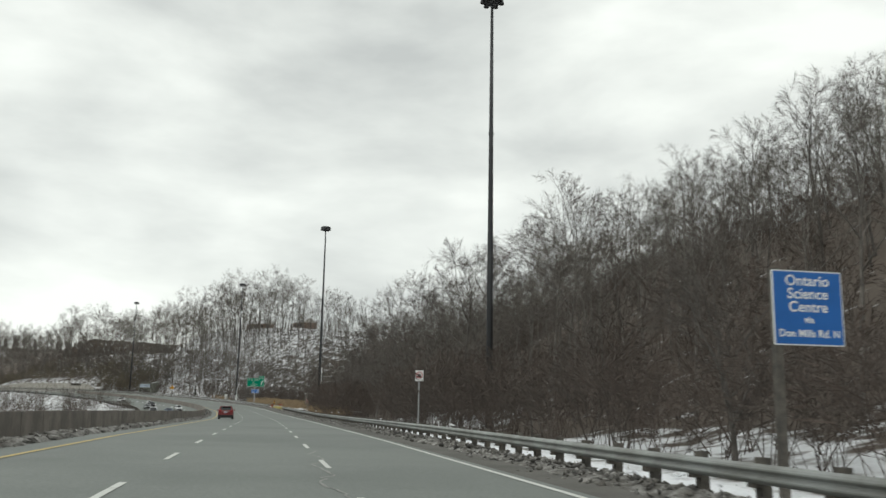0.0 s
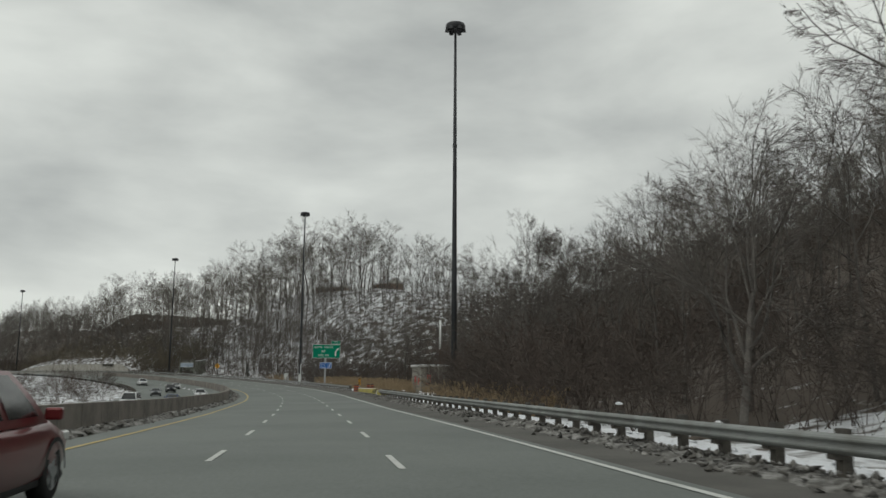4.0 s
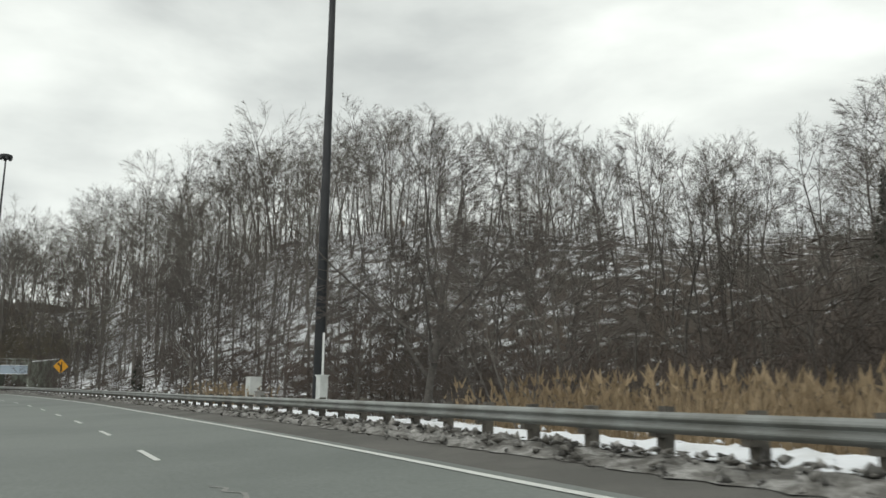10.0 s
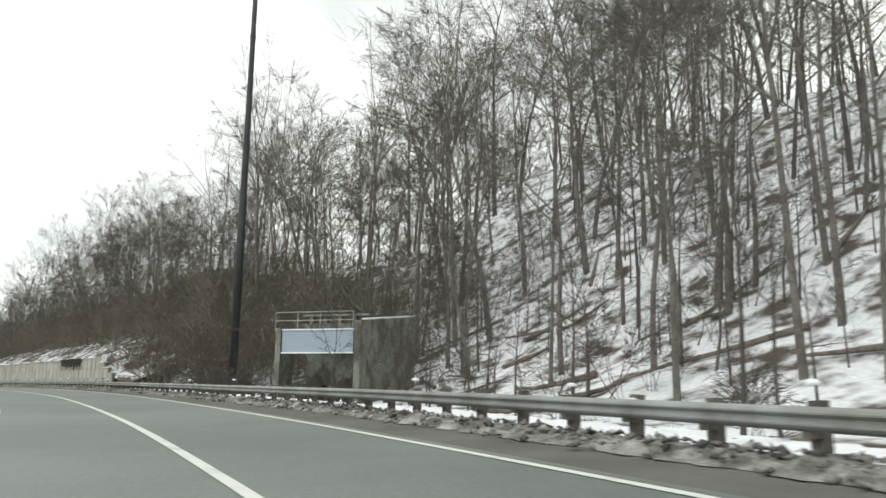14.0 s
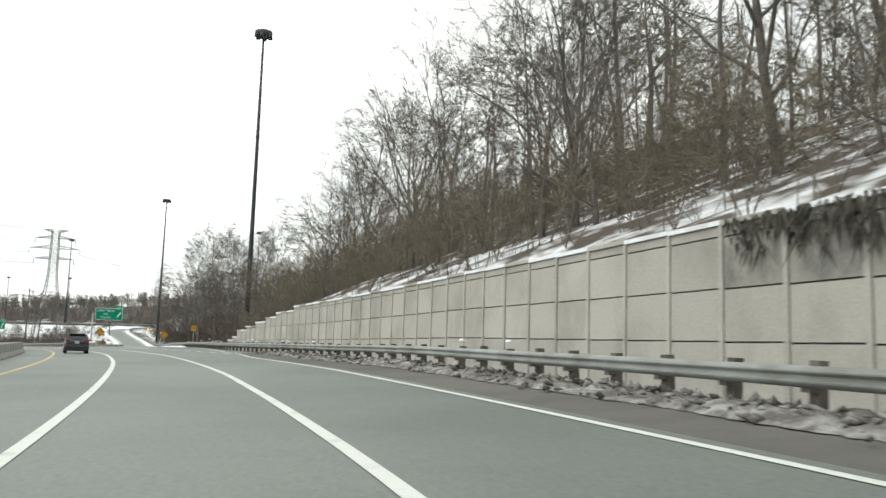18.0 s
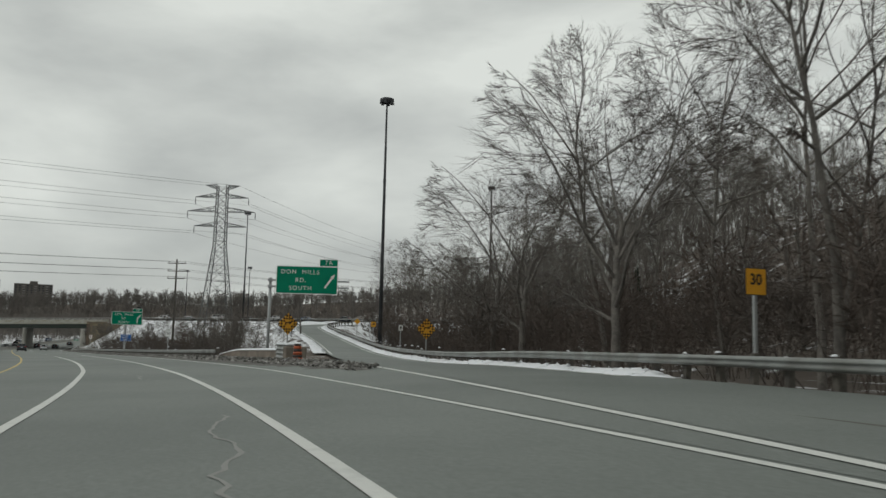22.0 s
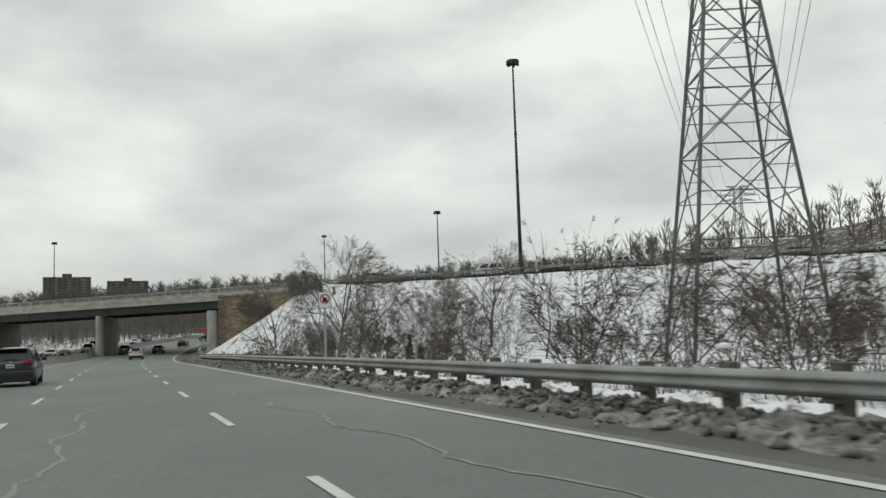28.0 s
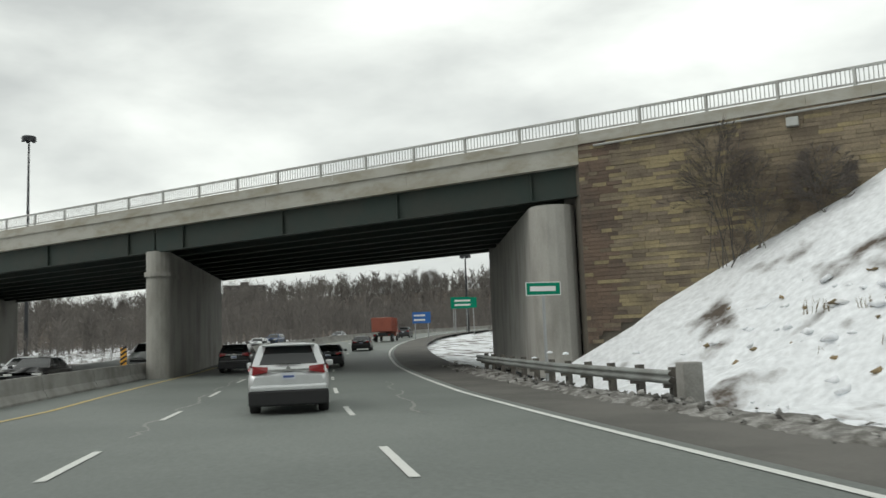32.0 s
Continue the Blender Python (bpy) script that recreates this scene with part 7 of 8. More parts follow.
MORTAR = mat("dark_mortar", (0.1, 0.088, 0.07), 0.95, fine=0.15)
stone_wall = tagged(new("wing_wall"), "yellow-brown coursed stone wing wall under the upper road", kind="structure")
_asteps = np.linspace(0, WING, 9)
for a0, a1 in zip(_asteps, _asteps[1:]):
    z0, z1 = float(upper_z(a0)), float(upper_z(a1))
    part("backing", slab(Build(), a0, a1, 0.09, 0.75, (-5, z0 - 0.45), (-5, z1 - 0.45)), MORTAR, stone_wall)
    part("coping", slab(Build(), a0, a1 - 0.012, -0.08, 0.7, (z0 - 0.45, z0 - 0.02), (z1 - 0.45, z1 - 0.02)), FASCIA, stone_wall)
_gz = [(a, ground_at(*bp(a, -0.3, 0).xy)) for a in np.linspace(0, WING, 35)]
_srng = np.random.default_rng(21)
_stones, _rest, _pale = 0, Build(), Build()
for row in range(72):
    z = -3.0 + row * 0.155
    a = -0.02 - 0.3 * (row % 2) - 0.2 * _srng.random()
    while a < WING:
        w = _srng.uniform(0.35, 1.0)
        a0, a1 = max(a, 0.0), min(a + w, WING)
        a += w
        top = float(upper_z((a0 + a1) / 2)) - 0.46
        if a1 - a0 < 0.08 or z + 0.05 > top or z + 0.16 < np.interp(a1, *zip(*_gz)) - 0.5:
            continue
        out = 0.015 + 0.035 * _srng.random()
        zt = min(z + 0.147, top)
        kind = STONE_D if a0 < 1.1 and _srng.random() < 0.8 else STONE_L if _srng.random() < np.interp(a0, (1, 2.5, 5, 8), (0.35, 0.5, 0.3, 0.1)) else STONE
        b = Build() if (_stones < 298 and a0 < 2.0) else _pale if kind is STONE_L else _rest
        slab(b, a0 + 0.006, a1 - 0.006, -out, 0.1, (z, zt), (z, zt))
        if b is not _rest and b is not _pale:
            part("stone", b, kind, stone_wall)
            _stones += 1
for _b, kind in ((_rest, STONE), (_pale, STONE_L)):
    part("stones", _b, kind, stone_wall)["kind"] = "stuff"
_ends = [bp(a, -0.14, float(upper_z(a)) - 0.6) for a in (0.6, 4, 8, 12, WING - 1.6)]
_down = [bp(WING - 1.35, -0.14, float(upper_z(WING - 1.4)) - q) for q in (0.68, 0.9, 1.6, 2.4)]
_pipe = thing("conduit", pose(*_ends[0]), "pale conduit pipe under the wall's coping, bent down at its end", "pipe")
b = Build()
b.tube([q - _ends[0] for q in _ends + _down], 0.045, 8)
part("pipe", b, RAILM, _pipe, smooth=True)
for q in (2.0, 5.0, 9.5, 13.0):
    b = Build()
    b.box(bp(q, -0.1, float(upper_z(q)) - 0.6) - _ends[0], (0.09, 0.16, 0.14), Matrix.Rotation(math.atan2(ALONG.y, ALONG.x), 4, "Z"))
    part("bracket", b, STEEL, _pipe)
_light = thing("wall_lamp", pose(*bp(8.0, -0.1, float(upper_z(8)) - 0.95)), "small pale box lamp fixed under the wall's coping", "lamp")
b = Build()
b.box((0, 0, 0), (0.42, 0.28, 0.34), Matrix.Rotation(math.atan2(ALONG.y, ALONG.x), 4, "Z"))
part("housing", b, RAILM, _light, bevel=0.03)


# ---- railing on the bridge ----
def railing(a0, a1, d, label):
    """Pickets between posts, with a top and a bottom rail."""
    p0 = bp(a0, d, float(upper_z(a0)))
    ob = thing("railing", pose(*p0), label, "railing", "bridge railings")
    inv = Matrix.Translation(-p0)
    posts_ = np.arange(a0, a1 + 0.01, 2.55)
    for q in posts_:
        z = float(upper_z(q))
        b = Build()
        b.bar(inv @ bp(q, d, z - 0.05), inv @ bp(q, d, z + 0.72), 0.1)
        part("post", b, RAILM, ob)
    for q0, q1 in zip(posts_, posts_[1:]):
        z0, z1 = float(upper_z(q0)), float(upper_z(q1))
        for h, w in ((0.69, 0.09), (0.12, 0.06)):
            b = Build()
            b.bar(inv @ bp(q0, d, z0 + h), inv @ bp(q1, d, z1 + h), w)
            part("top_rail" if h > 0.4 else "bottom_rail", b, RAILM, ob)
        b = Build()
        for q in np.linspace(q0, q1, 18)[1:-1]:
            z = float(upper_z(q))
            b.bar(inv @ bp(q, d, z + 0.12), inv @ bp(q, d, z + 0.69), 0.026)
        part("picket_panel", b, RAILM, ob)["kind"] = "stuff"


railing(A_MIN - 9, WING, 0.2, "pale steel picket railing along the overpass")
railing(A_MIN - 9, 0, DEEP - 0.2, "pale steel picket railing on the overpass's far side")
# the upper road
_b = Build()
_b.strip([[Vector((*(BRIDGE + ALONG * a + ACROSS * c), float(upper_z(a)) + 0.02)) for c in (1.2, 14, 27)] for a in np.arange(-150, 176, 6)])
upper_road = setting("upper_road", _b, ASPHALT, "asphalt road running over the bridge and along the bank", smooth=True)
_pts = [Vector((*(BRIDGE + ALONG * a + ACROSS * 0.6), float(upper_z(a)) + 0.0)) for a in np.arange(170, WING, -4)]
guardrail(_pts, "guardrail along the upper road at the top of the bank", every=3.81, seed=12)


# ---- power lines ----
LATTICE = mat("lattice_steel", (0.13, 0.135, 0.135), 0.6, metal=0.3, other=(0.09, 0.092, 0.09), scale=3, fine=0.1)


def pylon(x, y, base, top, wide, label):
    """A lattice tower with four pairs of arms."""
    h = top - base
    way = Vector((0.747, 0.665, 0))
    side_ = Vector((-way.y, way.x, 0))
    ob = thing("power_pylon", pose(x, y, base), label, "pylon", "power pylons")
    waist = h * (24.0 / 38 if h > 30 else 0.6)

    def half(z):
        return np.interp(z, (0, waist, h), (wide / 2, 1.3, 1.1))

    def corner(k, z):
        q = half(z)
        return way * (q if k in (0, 3) else -q) + side_ * (q if k in (0, 1) else -q) + UP * z

    levels = [0]
    while levels[-1] < h - 2:
        levels.append(min(levels[-1] + max(1.9, half(levels[-1]) * 1.75), h))
    for k in range(4):
        b = Build()
        b.bar(corner(k, -0.5), corner(k, waist), 0.17)
        b.bar(corner(k, waist), corner(k, h), 0.14)
        part("leg", b, LATTICE, ob)
    for k in range(4):
        j = (k + 1) % 4
        for z0, z1 in zip(levels, levels[1:]):
            m0, m1, m2 = (corner(k, z0) + corner(j, z1)) / 2, (corner(k, z0) + corner(k, z1)) / 2, (corner(j, z0) + corner(j, z1)) / 2
            bars = [(corner(k, z0), corner(j, z1), 0.075), (corner(j, z0), corner(k, z1), 0.075), (corner(k, z1), corner(j, z1), 0.08)]
            if half(z0) > 1.8:
                bars += [(m1, m2, 0.055), (m1.lerp(corner(k, z1), 0.5), (m0 + corner(k, z1)) / 2, 0.045), (m2.lerp(corner(j, z1), 0.5), (m0 + corner(j, z1)) / 2, 0.045)]
            for p, q, w in bars:
                part("brace", Build().bar(p, q, w), LATTICE, ob)
    for z, w, lift in ((37.9, 8.0, -0.9), (35.2, 12.4, 0.9), (32.0, 15.8, 1.1), (28.7, 12.4, 0.9)):
        z = z * h / 38.0
        for sg in (-1, 1):
            tip = way * sg * w / 2 + UP * z
            b = Build()
            r = side_ * 1.1
            foot = way * sg * 1.1 + UP * z
            for q in (r, -r):
                b.bar(foot + q, tip, 0.12)
                b.bar(foot + q + UP * lift, tip, 0.1)
                for t in (0.25, 0.5, 0.75):
                    lo, hi = (foot + q).lerp(tip, t), (foot + q + UP * lift).lerp(tip, t)
                    b.bar(lo, hi, 0.07)
                    b.bar(lo, (foot + q + UP * lift).lerp(tip, t - 0.25), 0.07)
            for t in (0.3, 0.6):
                b.bar((foot + r).lerp(tip, t), (foot - r).lerp(tip, t), 0.07)
            part("arm", b, LATTICE, ob)
            if z < 37 * h / 38:
                b = Build()
                b.tube([tip, tip - UP * 0.9, tip - UP * 1.7], [0.05, 0.12, 0.06], 6)
                part("insulator", b, LATTICE, ob)
    return ob


_z1 = ground_at(-389, 629.4) - 0.2
pylon(-389, 629.4, _z1, 38.0, 8.2, "tall grey steel lattice pylon with four tiers of arms")
_z2 = ground_at(-506, 875)
pylon(-506, 875, _z2, 49.0, 7.0, "smaller lattice pylon farther up the valley")
WIREM = mat("power_cable", (0.1, 0.1, 0.1), 0.6)


def cable(p, q, sag, r=0.028):
    p, q = Vector(p), Vector(q)
    pts = [p.lerp(q, t) - UP * sag * 4 * t * (1 - t) for t in np.linspace(0, 1, 25)]
    b = Build()
    b.tube([x - p for x in pts], r, 4, cap=False)
    ob = new("power_cable", b.mesh("power_cable", WIREM))
    ob.location = p
    tagged(ob, "thin black power cable hanging between pylons", "cable", "power cables")


_way = Vector((0.747, 0.665, 0))
for z, w in ((37.9, 8.0), (35.2, 12.4), (32.0, 15.8), (28.7, 12.4)):
    for sg in (-1, 1):
        h1, h2 = 38.0 - _z1, 49.0 - _z2
        p = Vector((-389, 629.4, 0)) + _way * sg * w / 2 + UP * (_z1 + z * h1 / 38 - (1.7 if z < 37 else 0))
        q = Vector((-506, 875, 0)) + _way * sg * w / 2 + UP * (_z2 + z * h2 / 38 - (1.7 if z < 37 else 0))
        cable(p, q, 5.5)
        away_ = Vector((-389 - 0.1 * 300, 629.4 - 0.995 * 300, 0)) + _way * sg * w / 2 + UP * (z - 1.0)
        cable(p, away_, 4.0)
# timber pole with crossarms
_g = ground_at(-346.3, 591.1)
wp = thing("utility_pole", pose(-346.3, 591.1, _g), "dark timber utility pole with three crossarms", "utility pole")
b = Build()
b.tube([(0, 0, -0.5), (0, 0, 15.0 - _g)], [0.2, 0.12], 10)
part("pole", b, WOODPOST, wp, smooth=True)
for z in (14.3, 13.0, 11.8):
    b = Build()
    b.bar(_way * -1.45 + UP * (z - _g), _way * 1.45 + UP * (z - _g), 0.13)
    part("crossarm", b, WOODPOST, wp)
    for sg in (-1, 1):
        b = Build()
        b.tube([_way * sg * 1.35 + UP * (z - _g), _way * sg * 1.35 + UP * (z - _g + 0.35)], [0.05, 0.07], 6)
        part("insulator", b, CONC, wp)
        p = Vector((-346.3, 591.1, z + 0.3)) + _way * sg * 1.35
        cable(p, p + Vector((-0.1, -0.995, 0)) * 190, 2.2, 0.02)
        cable(p, p + Vector((0.14, 0.99, 0.03)) * 150, 2.5, 0.02)


# ---- vehicles ----
GLASS = mat("tinted_car_glass", (0.012, 0.014, 0.015), 0.1, spec=0.7, fine=0.0)
TYRE = mat("tyre_rubber", (0.02, 0.02, 0.02), 0.9, fine=0.2)
RIM = mat("alloy_rim", (0.4, 0.41, 0.42), 0.35, metal=0.8, fine=0.05)
TRIMB = mat("black_plastic_trim", (0.014, 0.014, 0.015), 0.7, fine=0.15)
LAMP_R = mat("red_tail_lamp", (0.26, 0.016, 0.018), 0.2, coat=0.5, fine=0.05)
LAMP_W = mat("clear_lamp", (0.6, 0.6, 0.58), 0.15, coat=0.5, fine=0.05)
PLATE = mat("number_plate", (0.6, 0.63, 0.68), 0.5, fine=0.04)
PLATE_BAR = mat("plate_lettering", (0.06, 0.1, 0.28), 0.5, fine=0.03)
CHROME = mat("chrome_trim", (0.6, 0.6, 0.6), 0.15, metal=1.0, fine=0.02)


def car_paint(name, c, metal=0.3):
    return mat(name, c, 0.32, metal=metal, coat=0.6, fine=0.04, other=tuple(q * 0.82 for q in c), scale=1.2, spread=(0.45, 0.75))


SILVER = car_paint("silver_car_paint", (0.62, 0.635, 0.64), 0.45)
RED = car_paint("dark_red_car_paint", (0.16, 0.016, 0.018))
DARK = car_paint("dark_grey_car_paint", (0.028, 0.032, 0.038))
CARBLACK = car_paint("black_car_paint", (0.012, 0.012, 0.013))
CARWHITE = car_paint("white_car_paint", (0.66, 0.67, 0.68), 0.0)
CARGREY = car_paint("grey_car_paint", (0.2, 0.21, 0.22))
CARBLUE = car_paint("blue_car_paint", (0.03, 0.06, 0.14))


def skin(b, sections):
    """A body of cross sections along y: each a list of (x, z) for the right half, from the bottom to the middle of the top."""
    rows = []
    for y, half in sections:
        rows.append([Vector((x, y, z)) for x, z in half] + [Vector((-x, y, z)) for x, z in half[::-1]])
    b.strip(rows)
    k = len(rows[0])
    b.add(rows[0], [tuple(range(k))])
    b.add(rows[-1], [tuple(range(k))[::-1]])
    return b


def wheel(parent, x, y, r):
    w = 0.24
    b = Build()
    sgn = 1 if x > 0 else -1
    prof = ((-w / 2, r * 0.62), (-w / 2, r * 0.9), (-w / 2 + 0.03, r * 0.99), (w / 2 - 0.03, r * 0.99), (w / 2, r * 0.9), (w / 2, r * 0.62))
    b.strip([[Vector((x + px, y + q * math.cos(t), r + q * math.sin(t))) for t in np.linspace(0, 2 * math.pi, 25)[:-1]] for px, q in prof], close=True)
    ty = part("tyre", b, TYRE, parent, smooth=True)
    b = Build()
    xo = x + sgn * w * 0.36
    for k in range(5):
        t = k * 2 * math.pi / 5
        b.bar(Vector((xo, y, r)), Vector((xo, y + r * 0.64 * math.cos(t), r + r * 0.64 * math.sin(t))), 0.1, up=(1, 0, 0), h=0.05)
    b.tube([(xo - 0.04, y, r), (xo + 0.04, y, r)], 0.09, 10)
    b.strip([[Vector((xo + e, y + q * math.cos(t), r + q * math.sin(t))) for t in np.linspace(0, 2 * math.pi, 21)[:-1]] for e, q in ((-0.03, r * 0.64), (0.03, r * 0.66), (0.03, r * 0.58), (-0.06, r * 0.56))], close=True)
    b.tube([(xo - sgn * 0.1, y, r), (xo - sgn * 0.08, y, r)], r * 0.62, 16)
    part("rim", b, RIM, ty)


def vehicle(m, kind, paint, label, group="cars", rails=False):
    """A car whose nose points along y."""
    ob = thing("car", m, label, "car", group)
    if kind == "suv":
        L, W, H, belt, r = 4.6, 1.85, 1.68, 1.02, 0.355
        tail, roof0, roof1, nose = -2.2, -1.82, 0.3, 1.15
    elif kind == "sedan":
        L, W, H, belt, r = 4.6, 1.8, 1.44, 0.92, 0.325
        tail, roof0, roof1, nose = -1.6, -0.95, 0.45, 1.2
    elif kind == "pickup":
        L, W, H, belt, r = 5.6, 1.95, 1.85, 1.12, 0.39
        tail, roof0, roof1, nose = -0.75, -0.55, 0.75, 1.45
    else:
        L, W, H, belt, r = 5.0, 1.95, 1.95, 1.08, 0.35
        tail, roof0, roof1, nose = -2.46, -2.3, 0.9, 1.75
    h, w = L / 2, W / 2
    b = Build()

    def sec(y, low, top, wide, crown):
        return (y, [(wide * 0.86, low), (wide * 0.97, low + 0.12), (wide, low + 0.38), (wide * 0.99, top - 0.16), (wide * 0.94, top - 0.03), (wide * 0.5, top + crown * 0.7), (0, top + crown)])

    hood = belt - 0.04
    skin(b, [sec(-h, 0.42, belt - 0.12, w * 0.86, 0.0), sec(-h + 0.1, 0.34, belt - 0.02, w * 0.95, 0.0), sec(-h + 0.45, 0.27, belt + 0.02, w, 0.01), sec(-h * 0.5, 0.24, belt + 0.01, w, 0.01), sec(0, 0.23, belt - 0.01, w, 0.01),
             sec(nose, 0.23, belt, w, 0.03), sec(h - 0.75, 0.25, hood - 0.06, w * 0.99, 0.05), sec(h - 0.25, 0.3, hood - 0.15, w * 0.92, 0.04), sec(h, 0.36, hood - 0.3, w * 0.8, 0.0)])
    body = part("body", b, paint, ob, smooth=True)
    # cabin
    wt, wb, zt = w * 0.72, w * 0.95, H - 0.1
    low = [(-wb, tail), (wb, tail), (wb, nose), (-wb, nose)]
    high = [(-wt, roof0), (wt, roof0), (wt, roof1), (-wt, roof1)]

    def face(k, u, v, out=0.0):
        """A place on a side of the cabin: k names the side, u runs along it, v up it."""
        j = (k + 1) % 4
        a = Vector((*low[k], belt - 0.06)).lerp(Vector((*low[j], belt - 0.06)), u)
        c = Vector((*high[k], zt)).lerp(Vector((*high[j], zt)), u)
        p = a.lerp(c, v)
        n = (Vector((*low[j], 0)) - Vector((*low[k], 0))).cross(UP).normalized()
        q = a.lerp(c, v)
        return q + n * (out + 0.035 * math.sin(math.pi * v) + 0.02 * math.sin(math.pi * u))

    b = Build()
    for k in range(4):
        b.strip([[face(k, u, v) for u in np.linspace(0, 1, 7)] for v in np.linspace(0, 1, 5)])
    part("cabin", b, paint, ob, smooth=True)
    b = Build()
    rows = []
    for t in np.linspace(0, 1, 7):
        y = roof0 + (roof1 - roof0) * t
        up = zt + 0.1 * math.sin(math.pi * (0.12 + 0.76 * t)) - 0.04
        rows.append([Vector((x * wt, y, up - 0.06 * abs(x) ** 3)) for x in (1.02, 0.9, 0.5, 0, -0.5, -0.9, -1.02)])
    rows = [[Vector((p.x, p.y - 0.02, zt - 0.03)) for p in rows[0]]] + rows + [[Vector((p.x, p.y + 0.02, zt - 0.03)) for p in rows[-1]]]
    b.strip(rows)
    part("roof", b, paint, ob, smooth=True)

    def pane(name, k, corners):
        b = Build()
        us, vs = [c[0] for c in corners], [c[1] for c in corners]
        grid = []
        for q in np.linspace(0, 1, 4):
            l = Vector((us[0], vs[0])).lerp(Vector((us[3], vs[3])), q)
            r = Vector((us[1], vs[1])).lerp(Vector((us[2], vs[2])), q)
            grid.append([face(k, l.x + (r.x - l.x) * e, l.y + (r.y - l.y) * e, 0.012) for e in np.linspace(0, 1, 5)])
        b.strip(grid)
        part(name, b, GLASS, ob, smooth=True)

    lift = 0.3 if kind in ("suv", "van") else 0.12
    pane("rear_window", 0, ((0.1, lift), (0.9, lift), (0.88, 0.95), (0.12, 0.95)))
    pane("windscreen", 2, ((0.05, 0.1), (0.95, 0.1), (0.93, 0.95), (0.07, 0.95)))
    cuts = ((0.06, 0.2), (0.24, 0.55), (0.6, 0.92)) if kind in ("suv", "van") else ((0.12, 0.5), (0.55, 0.9))
    for u0, u1 in cuts:
        pane("side_window", 1, ((u0, 0.16), (u1, 0.16), (u1 - 0.02, 0.92), (u0 + 0.02, 0.92)))
        pane("side_window", 3, ((1 - u1, 0.16), (1 - u0, 0.16), (1 - u0 - 0.02, 0.92), (1 - u1 + 0.02, 0.92)))
    for sx in (-1, 1):
        b = Build()
        b.box((sx * (w + 0.09), nose - 0.25, belt + 0.06), (0.2, 0.12, 0.15))
        part("side_mirror", b, paint, ob, bevel=0.03)
        b = Build()
        zl = {"van": belt + 0.1, "suv": belt + 0.02}.get(kind, belt - 0.1)
        b.add([(sx * w * 0.5, -h - 0.012, zl - 0.06), (sx * w * 0.87, -h + 0.02, zl - 0.12), (sx * w * 0.99, -h + 0.34, zl - 0.02), (sx * w * 0.96, -h + 0.42, zl + 0.09), (sx * w * 0.84, -h + 0.0, zl + 0.08), (sx * w * 0.5, -h - 0.002, zl + 0.05),
               (sx * w * 0.5, -h + 0.2, zl - 0.06), (sx * w * 0.85, -h + 0.3, zl - 0.12), (sx * w * 0.85, -h + 0.3, zl + 0.08), (sx * w * 0.5, -h + 0.2, zl + 0.05)],
              [(0, 1, 4, 5), (1, 2, 3, 4), (0, 6, 7, 1), (5, 4, 8, 9), (1, 7, 2), (4, 3, 8), (0, 5, 9, 6)])
        part("tail_lamp", b, LAMP_R, ob)
        b = Build()
        b.box((sx * w * 0.68, h - 0.14, hood - 0.24), (0.38, 0.3, 0.13))
        part("headlamp", b, LAMP_W, ob, bevel=0.03)
        b = Build()
        b.box((sx * w * 0.72, -h - 0.03, 0.5), (0.3, 0.03, 0.05))
        part("reflector", b, LAMP_R, ob)
        for y in (-h + 0.95, h - 0.95):
            wheel(ob, sx * (w - 0.13), y, r)
            b = Build()
            b.strip([[Vector((sx * (w + 0.012), y + q * math.cos(t), r + q * math.sin(t))) for t in np.linspace(0, math.pi, 13)] for q in (r * 1.04, r * 1.2)])
            part("wheel_arch", b, TRIMB, ob)
        if rails:
            b = Build()
            b.bar((sx * wt * 0.88, roof0 + 0.15, H - 0.01), (sx * wt * 0.88, roof1 - 0.15, H - 0.01), 0.05)
            part("roof_rail", b, TRIMB, ob)
    b = Build()
    b.box((0, -h - 0.02, 0.4), (W * 0.96, 0.24, 0.34))
    b.box((0, 0, 0.27), (W * 0.93, L * 0.86, 0.12))
    part("lower_bumper", b, TRIMB, ob, bevel=0.04)
    b = Build()
    b.box((0, -h - 0.035, 0.61), (W * 0.93, 0.14, 0.16))
    part("bumper", b, paint, ob, bevel=0.05)
    b = Build()
    b.box((0, h - 0.03, 0.5), (W * 0.72, 0.1, 0.22))
    part("grille", b, TRIMB, ob, bevel=0.03)
    if kind in ("suv", "van"):
        b = Build()
        b.box((0, roof0 - 0.1, H - 0.1), (wt * 1.8, 0.3, 0.045))
        part("spoiler", b, paint, ob, bevel=0.02)
        b = Build()
        b.box((0, -h + 0.03, belt - 0.01), (W * 0.5, 0.05, 0.05))
        part("tailgate_trim", b, CHROME, ob)
        b = Build()
        b.box((0, tail + 0.02, belt + 0.13), (0.55, 0.03, 0.022))
        part("wiper", b, TRIMB, ob)
    if kind == "pickup":
        b = Build()
        b.box((0, -h + 0.9, belt + 0.03), (W * 0.9, 1.7, 0.06))
        part("bed_cover", b, TRIMB, ob)
    b = Build()
    zp = belt - (0.14 if kind == "suv" else 0.21)
    b.box((0, -h - 0.02, zp), (0.31, 0.03, 0.155))
    pl = part("number_plate", b, PLATE, ob)
    b = Build()
    b.box((0, -h - 0.038, zp - 0.01), (0.24, 0.006, 0.05))
    part("plate_bar", b, PLATE_BAR, pl)
    b = Build()
    b.tube([(0, -h - 0.0, belt + 0.03), (0, -h + 0.06, belt + 0.03)], 0.05, 12)
    part("badge", b, CHROME, ob)
    return ob


